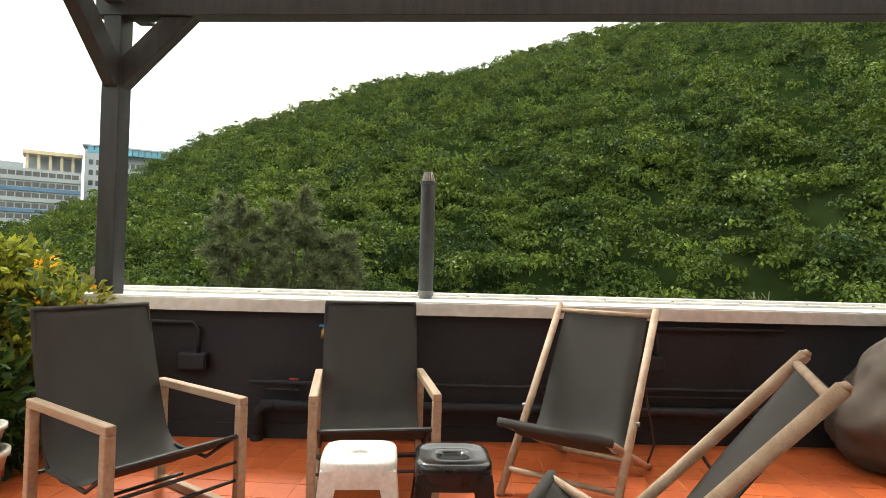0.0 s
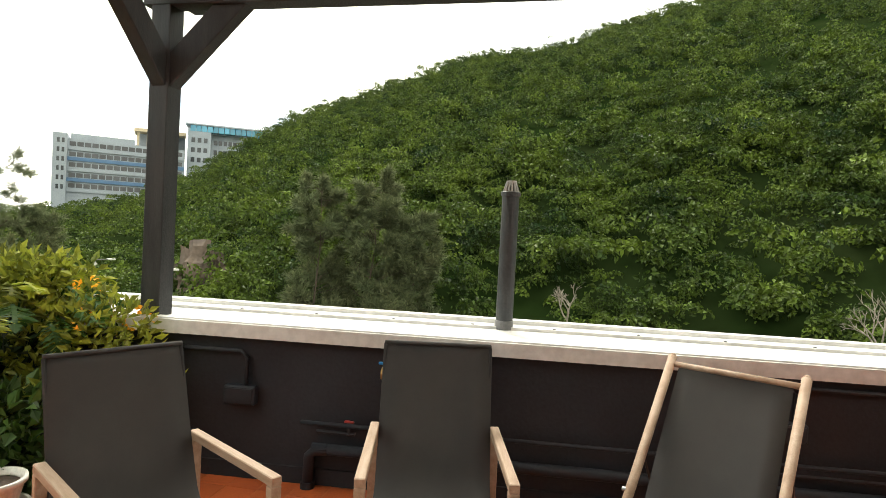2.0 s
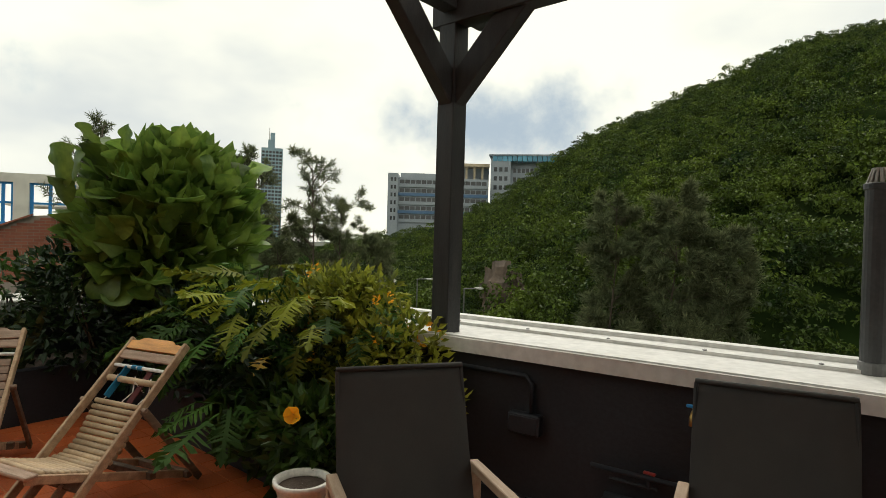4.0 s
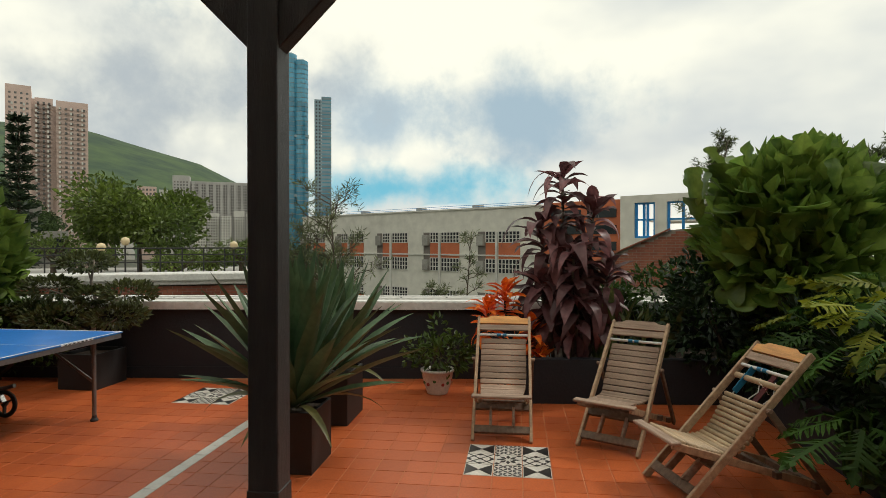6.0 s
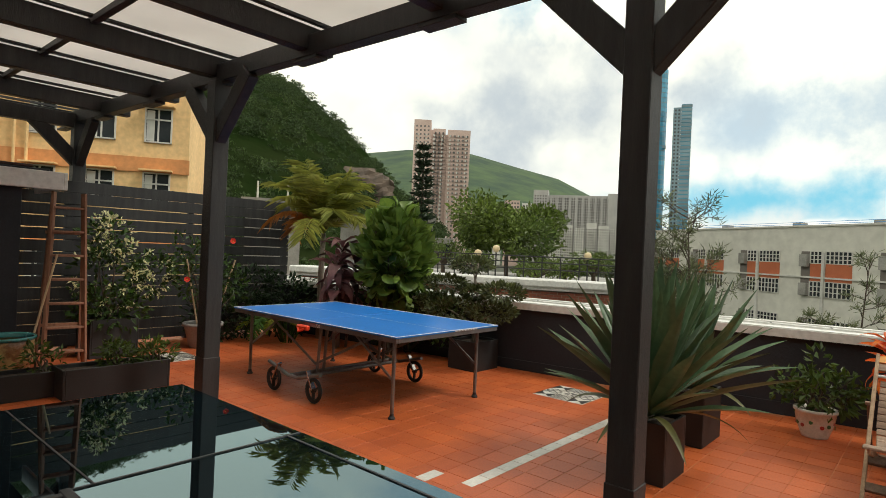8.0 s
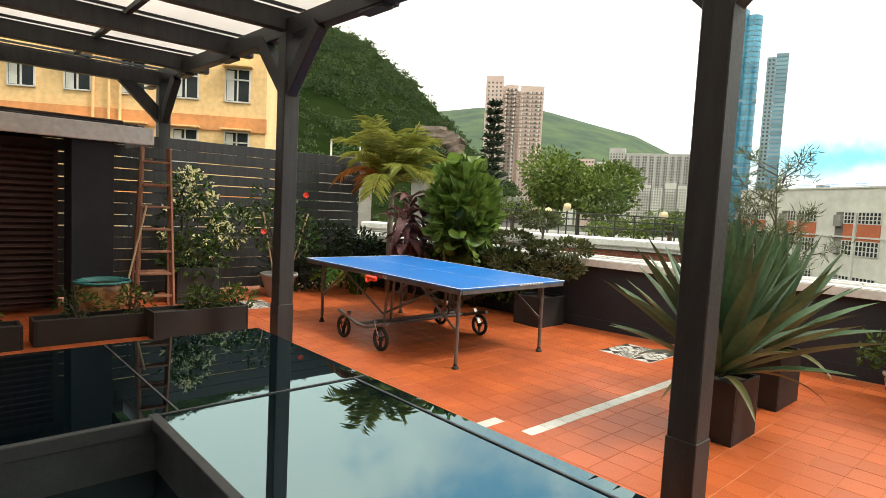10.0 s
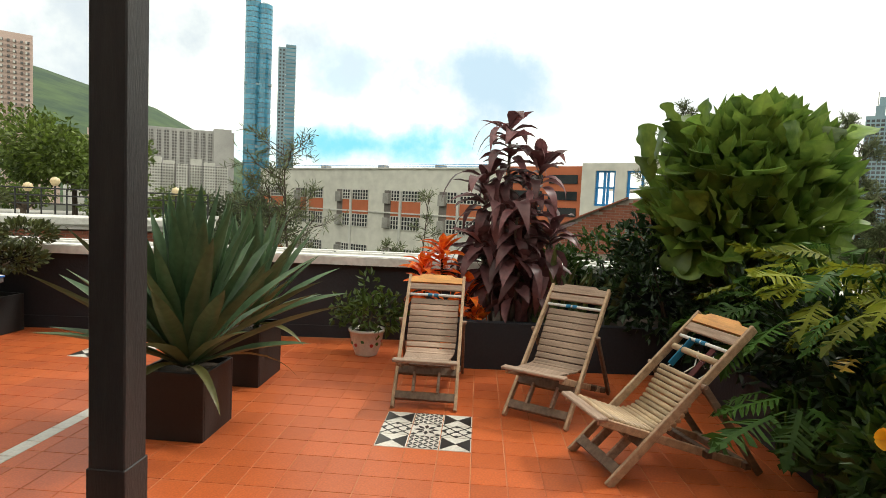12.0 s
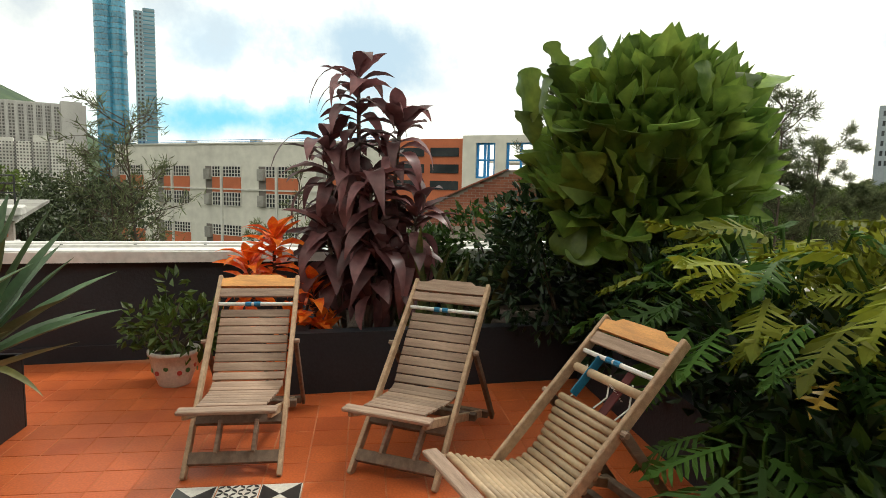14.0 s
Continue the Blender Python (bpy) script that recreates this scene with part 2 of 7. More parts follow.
M = dict(
    terracotta=mat("terracotta tile", (0.54, 0.125, 0.034), (0.42, 0.088, 0.026), rough=0.42, scale=2.2, fine=90, bump=0.06, random=0.10, spec=0.35, grime=0.05),
    terracotta_rest=mat("terracotta tiling", (0.54, 0.125, 0.034), (0.42, 0.088, 0.026), rough=0.42, scale=2.2, fine=90, bump=0.06, island=0.10, spec=0.35, grime=0.05),
    grout=mat("grout", (0.40, 0.10, 0.036), (0.56, 0.26, 0.13), rough=0.9, scale=1.3, bump=0.3),
    white_tile=mat("white tile", (0.72, 0.70, 0.64), (0.55, 0.52, 0.46), rough=0.35, scale=5, bump=0.03, random=0.06),
    black_tile=mat("black tile glaze", (0.018, 0.018, 0.02), (0.035, 0.033, 0.03), rough=0.35, bump=0.02),
    black_wall=mat("black wall paint", (0.018, 0.020, 0.026), (0.029, 0.031, 0.038), rough=0.6, scale=1.4, fine=45, bump=0.25, spec=0.3),
    white_cap=mat("white coping paint", (0.74, 0.73, 0.71), (0.64, 0.63, 0.60), rough=0.5, scale=1.6, fine=18, bump=0.06, grime=0.02),
    pergola=mat("charcoal timber paint", (0.025, 0.026, 0.028), (0.042, 0.042, 0.042), rough=0.5, scale=3, stretch=(6, 6, 0.6), fine=40, bump=0.3, spec=0.35),
    poly=mat("milky roof sheet", (0.78, 0.745, 0.725), (0.71, 0.68, 0.66), rough=0.5, scale=0.6, fine=1.2, bump=0.0, trans=0.8),
    teak=mat("weathered teak", (0.42, 0.295, 0.215), (0.26, 0.175, 0.125), rough=0.7, scale=4, stretch=(10, 1, 10), fine=45, bump=0.35, random=0.22),
    teak_rail=mat("weathered teak rail", (0.50, 0.345, 0.215), (0.33, 0.215, 0.135), rough=0.7, scale=7, stretch=(4, 4, 4), fine=55, bump=0.3, random=0.15),
    teak_dark=mat("darker teak", (0.20, 0.135, 0.09), (0.12, 0.08, 0.055), rough=0.7, scale=5, stretch=(1, 6, 6), fine=55, bump=0.35, random=0.15),
    orange_wood=mat("orange varnished wood", (0.85, 0.41, 0.11), (0.56, 0.26, 0.08), rough=0.45, scale=4, stretch=(6, 1, 6), bump=0.2),
    ash_pole=mat("pale timber pole", (0.48, 0.355, 0.255), (0.36, 0.245, 0.165), rough=0.6, scale=5, stretch=(3, 3, 3), fine=70, bump=0.25),
    arm_wood=mat("greyed arm timber", (0.42, 0.31, 0.22), (0.32, 0.22, 0.145), rough=0.65, scale=5, stretch=(1, 8, 8), fine=60, bump=0.25),
    bamboo=mat("bamboo cane", (0.50, 0.37, 0.23), (0.36, 0.25, 0.15), rough=0.5, scale=6, bump=0.15, random=0.2),
    fabric=mat("charcoal sling cloth", (0.050, 0.049, 0.048), (0.066, 0.064, 0.061), rough=0.85, scale=2.2, fine=400, bump=0.35, spec=0.25),
    white_metal=mat("white enamel", (0.82, 0.80, 0.77), (0.74, 0.71, 0.67), rough=0.3, bump=0.02),
    black_metal=mat("black enamel", (0.012, 0.012, 0.014), (0.02, 0.02, 0.022), rough=0.16, bump=0.02),
    steel=mat("grey steel tube", (0.22, 0.22, 0.22), (0.16, 0.16, 0.16), rough=0.42, metal=0.6, bump=0.05),
    chrome=mat("worn chrome", (0.6, 0.6, 0.6), (0.5, 0.5, 0.5), rough=0.25, metal=1.0, bump=0.02),
    rubber=mat("black rubber", (0.016, 0.016, 0.017), (0.025, 0.025, 0.025), rough=0.7, bump=0.15),
    table_blue=mat("blue table top", (0.010, 0.150, 0.52), (0.012, 0.165, 0.56), rough=0.36, scale=1.0, bump=0.01, spec=0.45),
    white_line=mat("white paint line", (0.8, 0.8, 0.8), rough=0.5, bump=0.0),
    orange_plastic=mat("orange plastic", (0.90, 0.075, 0.02), (0.80, 0.06, 0.02), rough=0.35, bump=0.0),
    blue_plastic=mat("blue cloth", (0.02, 0.24, 0.42), (0.01, 0.16, 0.32), rough=0.6, bump=0.1),
    red_cloth=mat("dark red label cloth", (0.10, 0.012, 0.012), (0.07, 0.01, 0.01), rough=0.8),
    white_plastic=mat("white plastic", (0.8, 0.8, 0.78), rough=0.4, bump=0.0),
    porcelain=mat("white porcelain", (0.78, 0.76, 0.70), (0.66, 0.63, 0.56), rough=0.25, scale=3, bump=0.02),
    red_motif=mat("red glaze motif", (0.45, 0.05, 0.04), rough=0.3, bump=0.0),
    green_motif=mat("green glaze motif", (0.05, 0.18, 0.06), rough=0.3, bump=0.0),
    black_pot=mat("black planter", (0.013, 0.013, 0.014), (0.021, 0.021, 0.021), rough=0.55, scale=3, bump=0.15),
    grey_pot=mat("grey clay pot", (0.30, 0.29, 0.27), (0.22, 0.21, 0.20), rough=0.8, bump=0.3),
    brown_glaze=mat("brown dragon glaze", (0.22, 0.095, 0.04), (0.42, 0.27, 0.11), rough=0.3, scale=9, spread=(0.45, 0.55), bump=0.2),
    teal_glaze=mat("teal glaze", (0.05, 0.22, 0.22), rough=0.25, bump=0.05),
    soil=mat("potting soil", (0.045, 0.030, 0.020), (0.075, 0.05, 0.035), rough=0.95, fine=80, bump=0.8),
    bark=mat("bark", (0.115, 0.085, 0.06), (0.06, 0.045, 0.034), rough=0.9, scale=12, stretch=(1, 1, 0.3), bump=0.7),
    pale_bark=mat("pale bark", (0.28, 0.24, 0.20), (0.18, 0.15, 0.12), rough=0.9, scale=10, bump=0.5),
    fig_leaf=leafy("fiddle leaf", (0.235, 0.335, 0.060), (0.085, 0.165, 0.030), trans=0.36, island=0.0, random=0.45, rough=0.35, scale=4),
    cordy_leaf=leafy("purple leaf", (0.225, 0.100, 0.102), (0.100, 0.044, 0.050), trans=0.25, island=0.0, random=0.55, rough=0.42, scale=5, spec=0.4),
    agave_leaf=leafy("agave blade", (0.105, 0.175, 0.085), (0.058, 0.112, 0.054), trans=0.12, island=0.0, random=0.3, rough=0.45, scale=3),
    agave_tip=leafy("yellowed agave blade", (0.19, 0.18, 0.05), (0.11, 0.12, 0.05), trans=0.12, island=0.0, random=0.2, scale=3),
    philo_leaf=leafy("philodendron leaf", (0.060, 0.13, 0.020), (0.03, 0.075, 0.014), trans=0.3, island=0.0, random=0.4, scale=3, rough=0.6, spec=0.18),
    philo_young=leafy("yellow green lobed leaf", (0.25, 0.27, 0.020), (0.12, 0.16, 0.018), trans=0.35, island=0.0, random=0.45, scale=3, rough=0.6, spec=0.18),
    yellow_leaf=leafy("yellow leaf", (0.55, 0.40, 0.04), (0.45, 0.27, 0.03), trans=0.3, scale=3),
    croton_leaf=leafy("croton leaf", (0.92, 0.26, 0.020), (0.70, 0.075, 0.016), trans=0.25, island=0.5, scale=14),
    shrub_leaf=leafy("shrub leaf", (0.055, 0.105, 0.016), (0.028, 0.062, 0.012), trans=0.3, island=0.55, scale=5),
    dark_leaf=leafy("dark shrub leaf", (0.022, 0.05, 0.014), (0.012, 0.03, 0.01), trans=0.2, island=0.5, scale=5),
    honey_leaf=leafy("honeysuckle leaf", (0.36, 0.36, 0.040), (0.15, 0.185, 0.026), trans=0.35, island=0.5, scale=3.5),
    pot_leaf=leafy("pot shrub leaf", (0.085, 0.135, 0.022), (0.045, 0.08, 0.016), trans=0.3, island=0.45, scale=6),
    bonsai_leaf=leafy("bonsai leaf", (0.095, 0.11, 0.035), (0.055, 0.07, 0.025), trans=0.2, island=0.5, scale=6),
    palm_leaf=leafy("palm leaflet", (0.40, 0.40, 0.085), (0.24, 0.27, 0.055), trans=0.3, island=0.4, scale=2),
    palm_dry=leafy("dry orange frond", (0.42, 0.17, 0.03), (0.30, 0.12, 0.03), trans=0.3, island=0.3, scale=2),
    snake_leaf=leafy("snake plant blade", (0.15, 0.17, 0.05), (0.05, 0.075, 0.03), trans=0.1, random=0.3, island=0, scale=14),
    flower_yellow=leafy("orange yellow petals", (0.98, 0.54, 0.03), (0.94, 0.42, 0.02), trans=0.3, island=0.1, scale=10),
    flower_white=leafy("cream blossom", (0.78, 0.74, 0.46), (0.62, 0.62, 0.32), trans=0.3, island=0.3, scale=10),
    flower_red=leafy("red bloom", (0.85, 0.10, 0.07), (0.70, 0.06, 0.05), trans=0.3, island=0.2, scale=10),
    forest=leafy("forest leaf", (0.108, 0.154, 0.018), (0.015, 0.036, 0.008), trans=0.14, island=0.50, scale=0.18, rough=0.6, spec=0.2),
    # copy of the forest leaf with the southern hillside's shade put into its colour
    forest_south=leafy("forest leaf with painted shade", (0.070, 0.105, 0.032), (0.036, 0.062, 0.022), trans=0.2, island=0.5, scale=0.07, rough=0.6, spec=0.2),
    casu_leaf=leafy("casuarina needles", (0.20, 0.22, 0.11), (0.12, 0.15, 0.075), trans=0.3, island=0.45, scale=0.5, rough=0.6, spec=0.2),
    tree_leaf=leafy("garden tree leaf", (0.145, 0.20, 0.036), (0.065, 0.105, 0.022), trans=0.3, island=0.5, scale=0.5),
    valley_leaf=leafy("valley tree leaf", (0.085, 0.110, 0.050), (0.045, 0.062, 0.030), trans=0.2, island=0.4, scale=0.5),
    dark_tree=leafy("dark conifer leaf", (0.045, 0.070, 0.038), (0.028, 0.048, 0.027), trans=0.15, island=0.4, scale=0.5),
    # hill ground, near black: shade between the tree crowns is put into its colour
    shaded_hill_soil=mat("hill ground with painted crown shade", (0.010, 0.020, 0.005), (0.018, 0.026, 0.009), rough=1.0, scale=0.06, fine=0.8, bump=0.0, spec=0.0, rough_vary=0.0),
    far_grass=mat("far grassy slope", (0.052, 0.092, 0.026), (0.016, 0.042, 0.024), rough=0.95, scale=0.012, fine=0.12, bump=0.0),
    rock=mat("bare rock", (0.13, 0.095, 0.07), (0.06, 0.046, 0.036), rough=0.9, scale=0.5, fine=3, bump=0.9),
    ground=mat("valley ground", (0.07, 0.075, 0.05), (0.045, 0.05, 0.035), rough=0.95, scale=0.05, fine=0.6, bump=0.2),
    cream_wall=mat("cream render", (0.70, 0.685, 0.615), (0.63, 0.615, 0.555), rough=0.85, scale=0.12, fine=1.0, bump=0.0, grime=0.0),
    orange_wall=mat("orange panel", (0.55, 0.16, 0.07), (0.46, 0.13, 0.06), rough=0.8, scale=0.5, bump=0.05),
    brick_red=mat("red brick", (0.34, 0.125, 0.075), (0.25, 0.085, 0.055), rough=0.85, random=0.18, scale=1, bump=0.3),
    brick_rest=mat("red brickwork", (0.34, 0.125, 0.075), (0.25, 0.085, 0.055), rough=0.85, island=0.18, scale=1, bump=0.3),
    mortar=mat("mortar", (0.35, 0.30, 0.26), rough=0.95, bump=0.2),
    campus_wall=mat("blue grey facade", (0.34, 0.38, 0.42), (0.28, 0.32, 0.36), rough=0.8, scale=0.1, fine=2, bump=0.0),
    grey_wall=mat("grey facade", (0.44, 0.43, 0.41), (0.36, 0.35, 0.34), rough=0.8, scale=0.1, fine=2, bump=0.05),
    white_wall=mat("white facade", (0.66, 0.65, 0.61), (0.55, 0.54, 0.50), rough=0.8, scale=0.1, fine=2, bump=0.05),
    pink_wall=mat("pink brown facade", (0.62, 0.47, 0.41), (0.54, 0.40, 0.35), rough=0.8, scale=0.08, fine=2, bump=0.05),
    yellow_wall=mat("yellow facade", (0.88, 0.60, 0.29), (0.80, 0.53, 0.25), rough=0.8, scale=0.3, fine=5, bump=0.1),
    yellow_band=mat("orange facade band", (0.72, 0.32, 0.12), (0.62, 0.27, 0.10), rough=0.8, scale=0.3, fine=5, bump=0.1),
    # paler than dark_glass: the haze of distance is put into the colour
    far_glass=mat("far window glass with painted haze", (0.16, 0.14, 0.13), (0.10, 0.10, 0.10), rough=0.3, scale=0.3, bump=0.0, island=0.3),
    dark_glass=mat("dark window glass", (0.025, 0.03, 0.035), (0.05, 0.055, 0.06), rough=0.12, scale=0.6, bump=0.0, island=0.4),
    blue_glass=mat("blue tower glass", (0.06, 0.24, 0.37), (0.09, 0.31, 0.44), rough=0.15, scale=0.05, bump=0.0, island=0.25),
    teal_glass=mat("grey blue tower glass", (0.15, 0.24, 0.29), (0.19, 0.29, 0.33), rough=0.2, scale=0.05, bump=0.0, island=0.25),
    blue_frame=mat("blue window frame", (0.02, 0.25, 0.62), rough=0.5, bump=0.0),
    blue_band=mat("blue facade band", (0.09, 0.19, 0.34), rough=0.5, bump=0.0, scale=0.3),
    beige=mat("beige paint", (0.55, 0.45, 0.30), rough=0.8, bump=0.05),
    # dark grey that stands in for the shade inside the school's recesses
    recess_shade=mat("painted recess shade", (0.20, 0.18, 0.16), (0.15, 0.13, 0.12), rough=0.8, scale=0.5, bump=0.05),
    concrete=mat("weathered concrete", (0.38, 0.37, 0.34), (0.25, 0.24, 0.22), rough=0.9, scale=0.8, fine=12, bump=0.3),
    ladder_wood=mat("red brown ladder wood", (0.30, 0.14, 0.08), (0.20, 0.09, 0.055), rough=0.7, stretch=(8, 8, 1), bump=0.3),
    shutter=mat("dark red shutter", (0.060, 0.022, 0.016), (0.04, 0.016, 0.012), rough=0.5, bump=0.15),
    sack=mat("brown bean bag cloth", (0.085, 0.064, 0.050), (0.058, 0.044, 0.034), rough=0.8, scale=3, fine=200, bump=0.3),
    brass=mat("brass", (0.55, 0.36, 0.12), rough=0.35, metal=1.0, bump=0.05),
    lamp_globe=mat("cream globe", (0.75, 0.60, 0.36), rough=0.3, bump=0.0),
    frame_dark=mat("dark grey metal frame", (0.065, 0.068, 0.07), (0.05, 0.052, 0.055), rough=0.45, metal=0.3, bump=0.05),
)


def tinted_glass():
    """Dark body-tinted glass whose gloss grows towards grazing views."""
    m = bpy.data.materials.new("tinted skylight glass")
    m.use_nodes = True
    n, l = m.node_tree.nodes, m.node_tree.links
    n.remove(n["Principled BSDF"])
    body, gloss, mix, fres = (n.new("ShaderNode" + k) for k in ("BsdfDiffuse", "BsdfGlossy", "MixShader", "Fresnel"))
    body.inputs["Color"].default_value = (0.003, 0.007, 0.010, 1)
    gloss.inputs["Color"].default_value = (0.68, 0.92, 1.0, 1)
    gloss.inputs["Roughness"].default_value = 0.012
    fres.inputs["IOR"].default_value = 2.6
    l.new(fres.outputs[0], mix.inputs[0])
    l.new(body.outputs[0], mix.inputs[1])
    l.new(gloss.outputs[0], mix.inputs[2])
    l.new(mix.outputs[0], n["Material Output"].inputs["Surface"])
    return m


M["skylight"] = tinted_glass()


# ---- mesh helpers ----
class Shape:
    """Vertices and faces of one mesh, gathered piece by piece."""

    def __init__(self):
        self.v, self.f = [], []

    def add(self, vs, fs, m=None):
        o = len(self.v)
        self.v += [tuple(m @ Vector(p)) for p in vs] if m is not None else [tuple(p) for p in vs]
        self.f += [tuple(i + o for i in f) for f in fs]
        return self

    def box(self, x0, x1, y0, y1, z0, z1, b=0.0, m=None):
        b = min(b, 0.45 * min(x1 - x0, y1 - y0, z1 - z0))
        if b <= 0:
            vs = [(x, y, z) for z in (z0, z1) for y in (y0, y1) for x in (x0, x1)]
            return self.add(vs, [(0, 2, 3, 1), (4, 5, 7, 6), (0, 1, 5, 4), (1, 3, 7, 5), (3, 2, 6, 7), (2, 0, 4, 6)], m)
        vs, at = [], {}
        for i, (sx, sy, sz) in enumerate([(x, y, z) for z in (0, 1) for y in (0, 1) for x in (0, 1)]):
            c = ((x0, x1)[sx], (y0, y1)[sy], (z0, z1)[sz])
            d = (b * (1 - 2 * sx), b * (1 - 2 * sy), b * (1 - 2 * sz))
            for k in range(3):
                at[i, k] = len(vs)
                vs.append(tuple(c[j] + (0 if j == k else d[j]) for j in range(3)))
        quads = [((0, 2, 3, 1), 2), ((4, 5, 7, 6), 2), ((0, 1, 5, 4), 1), ((1, 3, 7, 5), 0), ((3, 2, 6, 7), 1), ((2, 0, 4, 6), 0)]
        fs = [tuple(at[i, k] for i in q) for q, k in quads]
        edges = {}
        for q, k in quads:
            for a, c in zip(q, q[1:] + q[:1]):
                if (c, a) in edges:
                    k2 = edges[c, a]
                    fs.append((at[c, k], at[a, k], at[a, k2], at[c, k2]))
                edges[a, c] = k
        for i in range(8):
            odd = bin(i).count("1") % 2
            t = (at[i, 0], at[i, 1], at[i, 2])
            fs.append(t if odd else t[::-1])
        return self.add(vs, fs, m)

    def beam(self, p, q, w, h, b=0.006, up=(0, 0, 1)):
        """A squared bar from p to q, w across and h deep."""
        p, q = Vector(p), Vector(q)
        d = (q - p).normalized()
        side = Vector(up).cross(d)
        side = side.normalized() if side.length > 1e-4 else Vector((1, 0, 0)).cross(d).normalized()
        top = d.cross(side)
        m = Matrix.Translation(p) @ Matrix((d, side, top)).transposed().to_4x4()
        return self.box(0, (q - p).length, -w / 2, w / 2, -h / 2, h / 2, b, m)

    def tube(self, pts, r, n=8, r2=None):
        pts = [Vector(p) for p in pts]
        r2 = r if r2 is None else r2
        o, side = len(self.v), None
        for i, p in enumerate(pts):
            d = (pts[min(i + 1, len(pts) - 1)] - pts[max(i - 1, 0)]).normalized()
            side = d.orthogonal() if side is None else (side - d * side.dot(d))
            side = side.normalized() if side.length > 1e-5 else d.orthogonal().normalized()
            other, rad = d.cross(side), r + (r2 - r) * i / max(1, len(pts) - 1)
            for k in range(n):
                a = 2 * math.pi * k / n
                self.v.append(tuple(p + rad * (math.cos(a) * side + math.sin(a) * other)))
        for i in range(len(pts) - 1):
            for k in range(n):
                a, c = o + i * n + k, o + i * n + (k + 1) % n
                self.f.append((a, c, c + n, a + n))
        self.f += [tuple(range(o + n - 1, o - 1, -1)), tuple(range(o + (len(pts) - 1) * n, o + len(pts) * n))]
        return self

    def lathe(self, profile, n=24, m=None):
        vs = [(r * math.cos(2 * math.pi * k / n), r * math.sin(2 * math.pi * k / n), z) for r, z in profile for k in range(n)]
        fs = [(i * n + k, i * n + (k + 1) % n, (i + 1) * n + (k + 1) % n, (i + 1) * n + k) for i in range(len(profile) - 1) for k in range(n)]
        return self.add(vs, fs, m)

    def prism(self, poly, h, m=None):
        """A flat outline in x and y, raised by h."""
        k = len(poly)
        vs = [(x, y, 0) for x, y in poly] + [(x, y, h) for x, y in poly]
        fs = [tuple(range(k - 1, -1, -1)), tuple(range(k, 2 * k))] + [(i, (i + 1) % k, (i + 1) % k + k, i + k) for i in range(k)]
        return self.add(vs, fs, m)

    def leaves(self, points, dirs, length, width, rng, fold=0.25, flat=0.5, facing=None):
        """Many small folded leaves, each of two triangles, from arrays of places and growing directions."""
        n = len(points)
        if not n:
            return self
        points, dirs = np.asarray(points, float), np.asarray(dirs, float)
        dirs = dirs / np.maximum(np.linalg.norm(dirs, axis=1, keepdims=True), 1e-6)
        up = rng.normal(size=(n, 3)) * (1 - flat) + (np.array([0, 0, 1.0]) if facing is None else np.asarray(facing)) * flat
        side = np.cross(dirs, up)
        side /= np.maximum(np.linalg.norm(side, axis=1, keepdims=True), 1e-6)
        nor = np.cross(side, dirs)
        s = rng.uniform(0.65, 1.3, (n, 1))
        L, W = length * s, width * s
        a, tip = points, points + dirs * L - nor * L * 0.15
        mid = points + dirs * L * 0.5
        l, r = mid + side * W * 0.5 + nor * W * fold, mid - side * W * 0.5 + nor * W * fold
        o = len(self.v)
        self.v += map(tuple, np.stack([a, r, tip, l], 1).reshape(-1, 3).tolist())
        self.f += [t for i in range(o, o + 4 * n, 4) for t in ((i, i + 1, i + 2), (i, i + 2, i + 3))]
        return self

    def mesh(self, name, material, smooth=False):
        me = bpy.data.meshes.new(name)
        me.from_pydata(self.v, [], self.f)
        me.materials.append(material)
        if smooth:
            me.polygons.foreach_set("use_smooth", [True] * len(me.polygons))
        me.update()
        return me


def part(name, shape, material, parent=None, label="", smooth=False, at=None):
    """One mesh object under a thing or a part, or a thing of its own; at is its pose within its parent."""
    me = shape if isinstance(shape, bpy.types.Mesh) else shape.mesh(name, M[material], smooth)
    ob = new(name, me)
    ob.parent = parent
    if at is not None:
        ob.matrix_basis = at
    return tagged(ob, label)


def thing(name, m, label, category, group=""):
    ob = new(name)
    ob.matrix_basis = m
    ob.empty_display_size = 0.1
    return tagged(ob, label, category, group)


def lettering(text, size, material, parent, at, label=""):
    """Flat raised letters in the built-in font, as a mesh."""
    cu = bpy.data.curves.new("lettering", "FONT")
    cu.body, cu.size, cu.extrude, cu.align_x, cu.align_y = text, size, 0.0006, "CENTER", "CENTER"
    tmp = new("lettering", cu)
    bpy.context.view_layer.update()
    me = bpy.data.meshes.new_from_object(tmp.evaluated_get(bpy.context.evaluated_depsgraph_get()))
    bpy.data.objects.remove(tmp)
    me.materials.clear()
    me.materials.append(M[material])
    return part("lettering", me, "", parent, label, at=at)


def structure(name, shape, material, label, category, smooth=False):
    return tagged(part(name, shape, material, None, "", smooth), label, category, "", "structure")


def ang(deg):
    return math.cos(radians(deg)), math.sin(radians(deg))


EYE = Vector((0.4, 0.5, 1.55))


def bearing(az, el, d):
    """A place seen from the terrace: degrees to the left of north, rise per metre, metres."""
    return EYE + Vector((-math.sin(radians(az)) * d, math.cos(radians(az)) * d, el * d))


# ---- the terrace ----
SLANT = 0.115                                   # the parapets stand askew to the tiles


def north_y(x):
    return 3.545 + 0.10 * x


def west_x(y):
    return -6.20 - SLANT * y


def prism_wall(outline, z0, z1):
    return Shape().prism(outline, z1 - z0, Matrix.Translation((0, 0, z0)))


CORNER = (-6.53, 2.892)
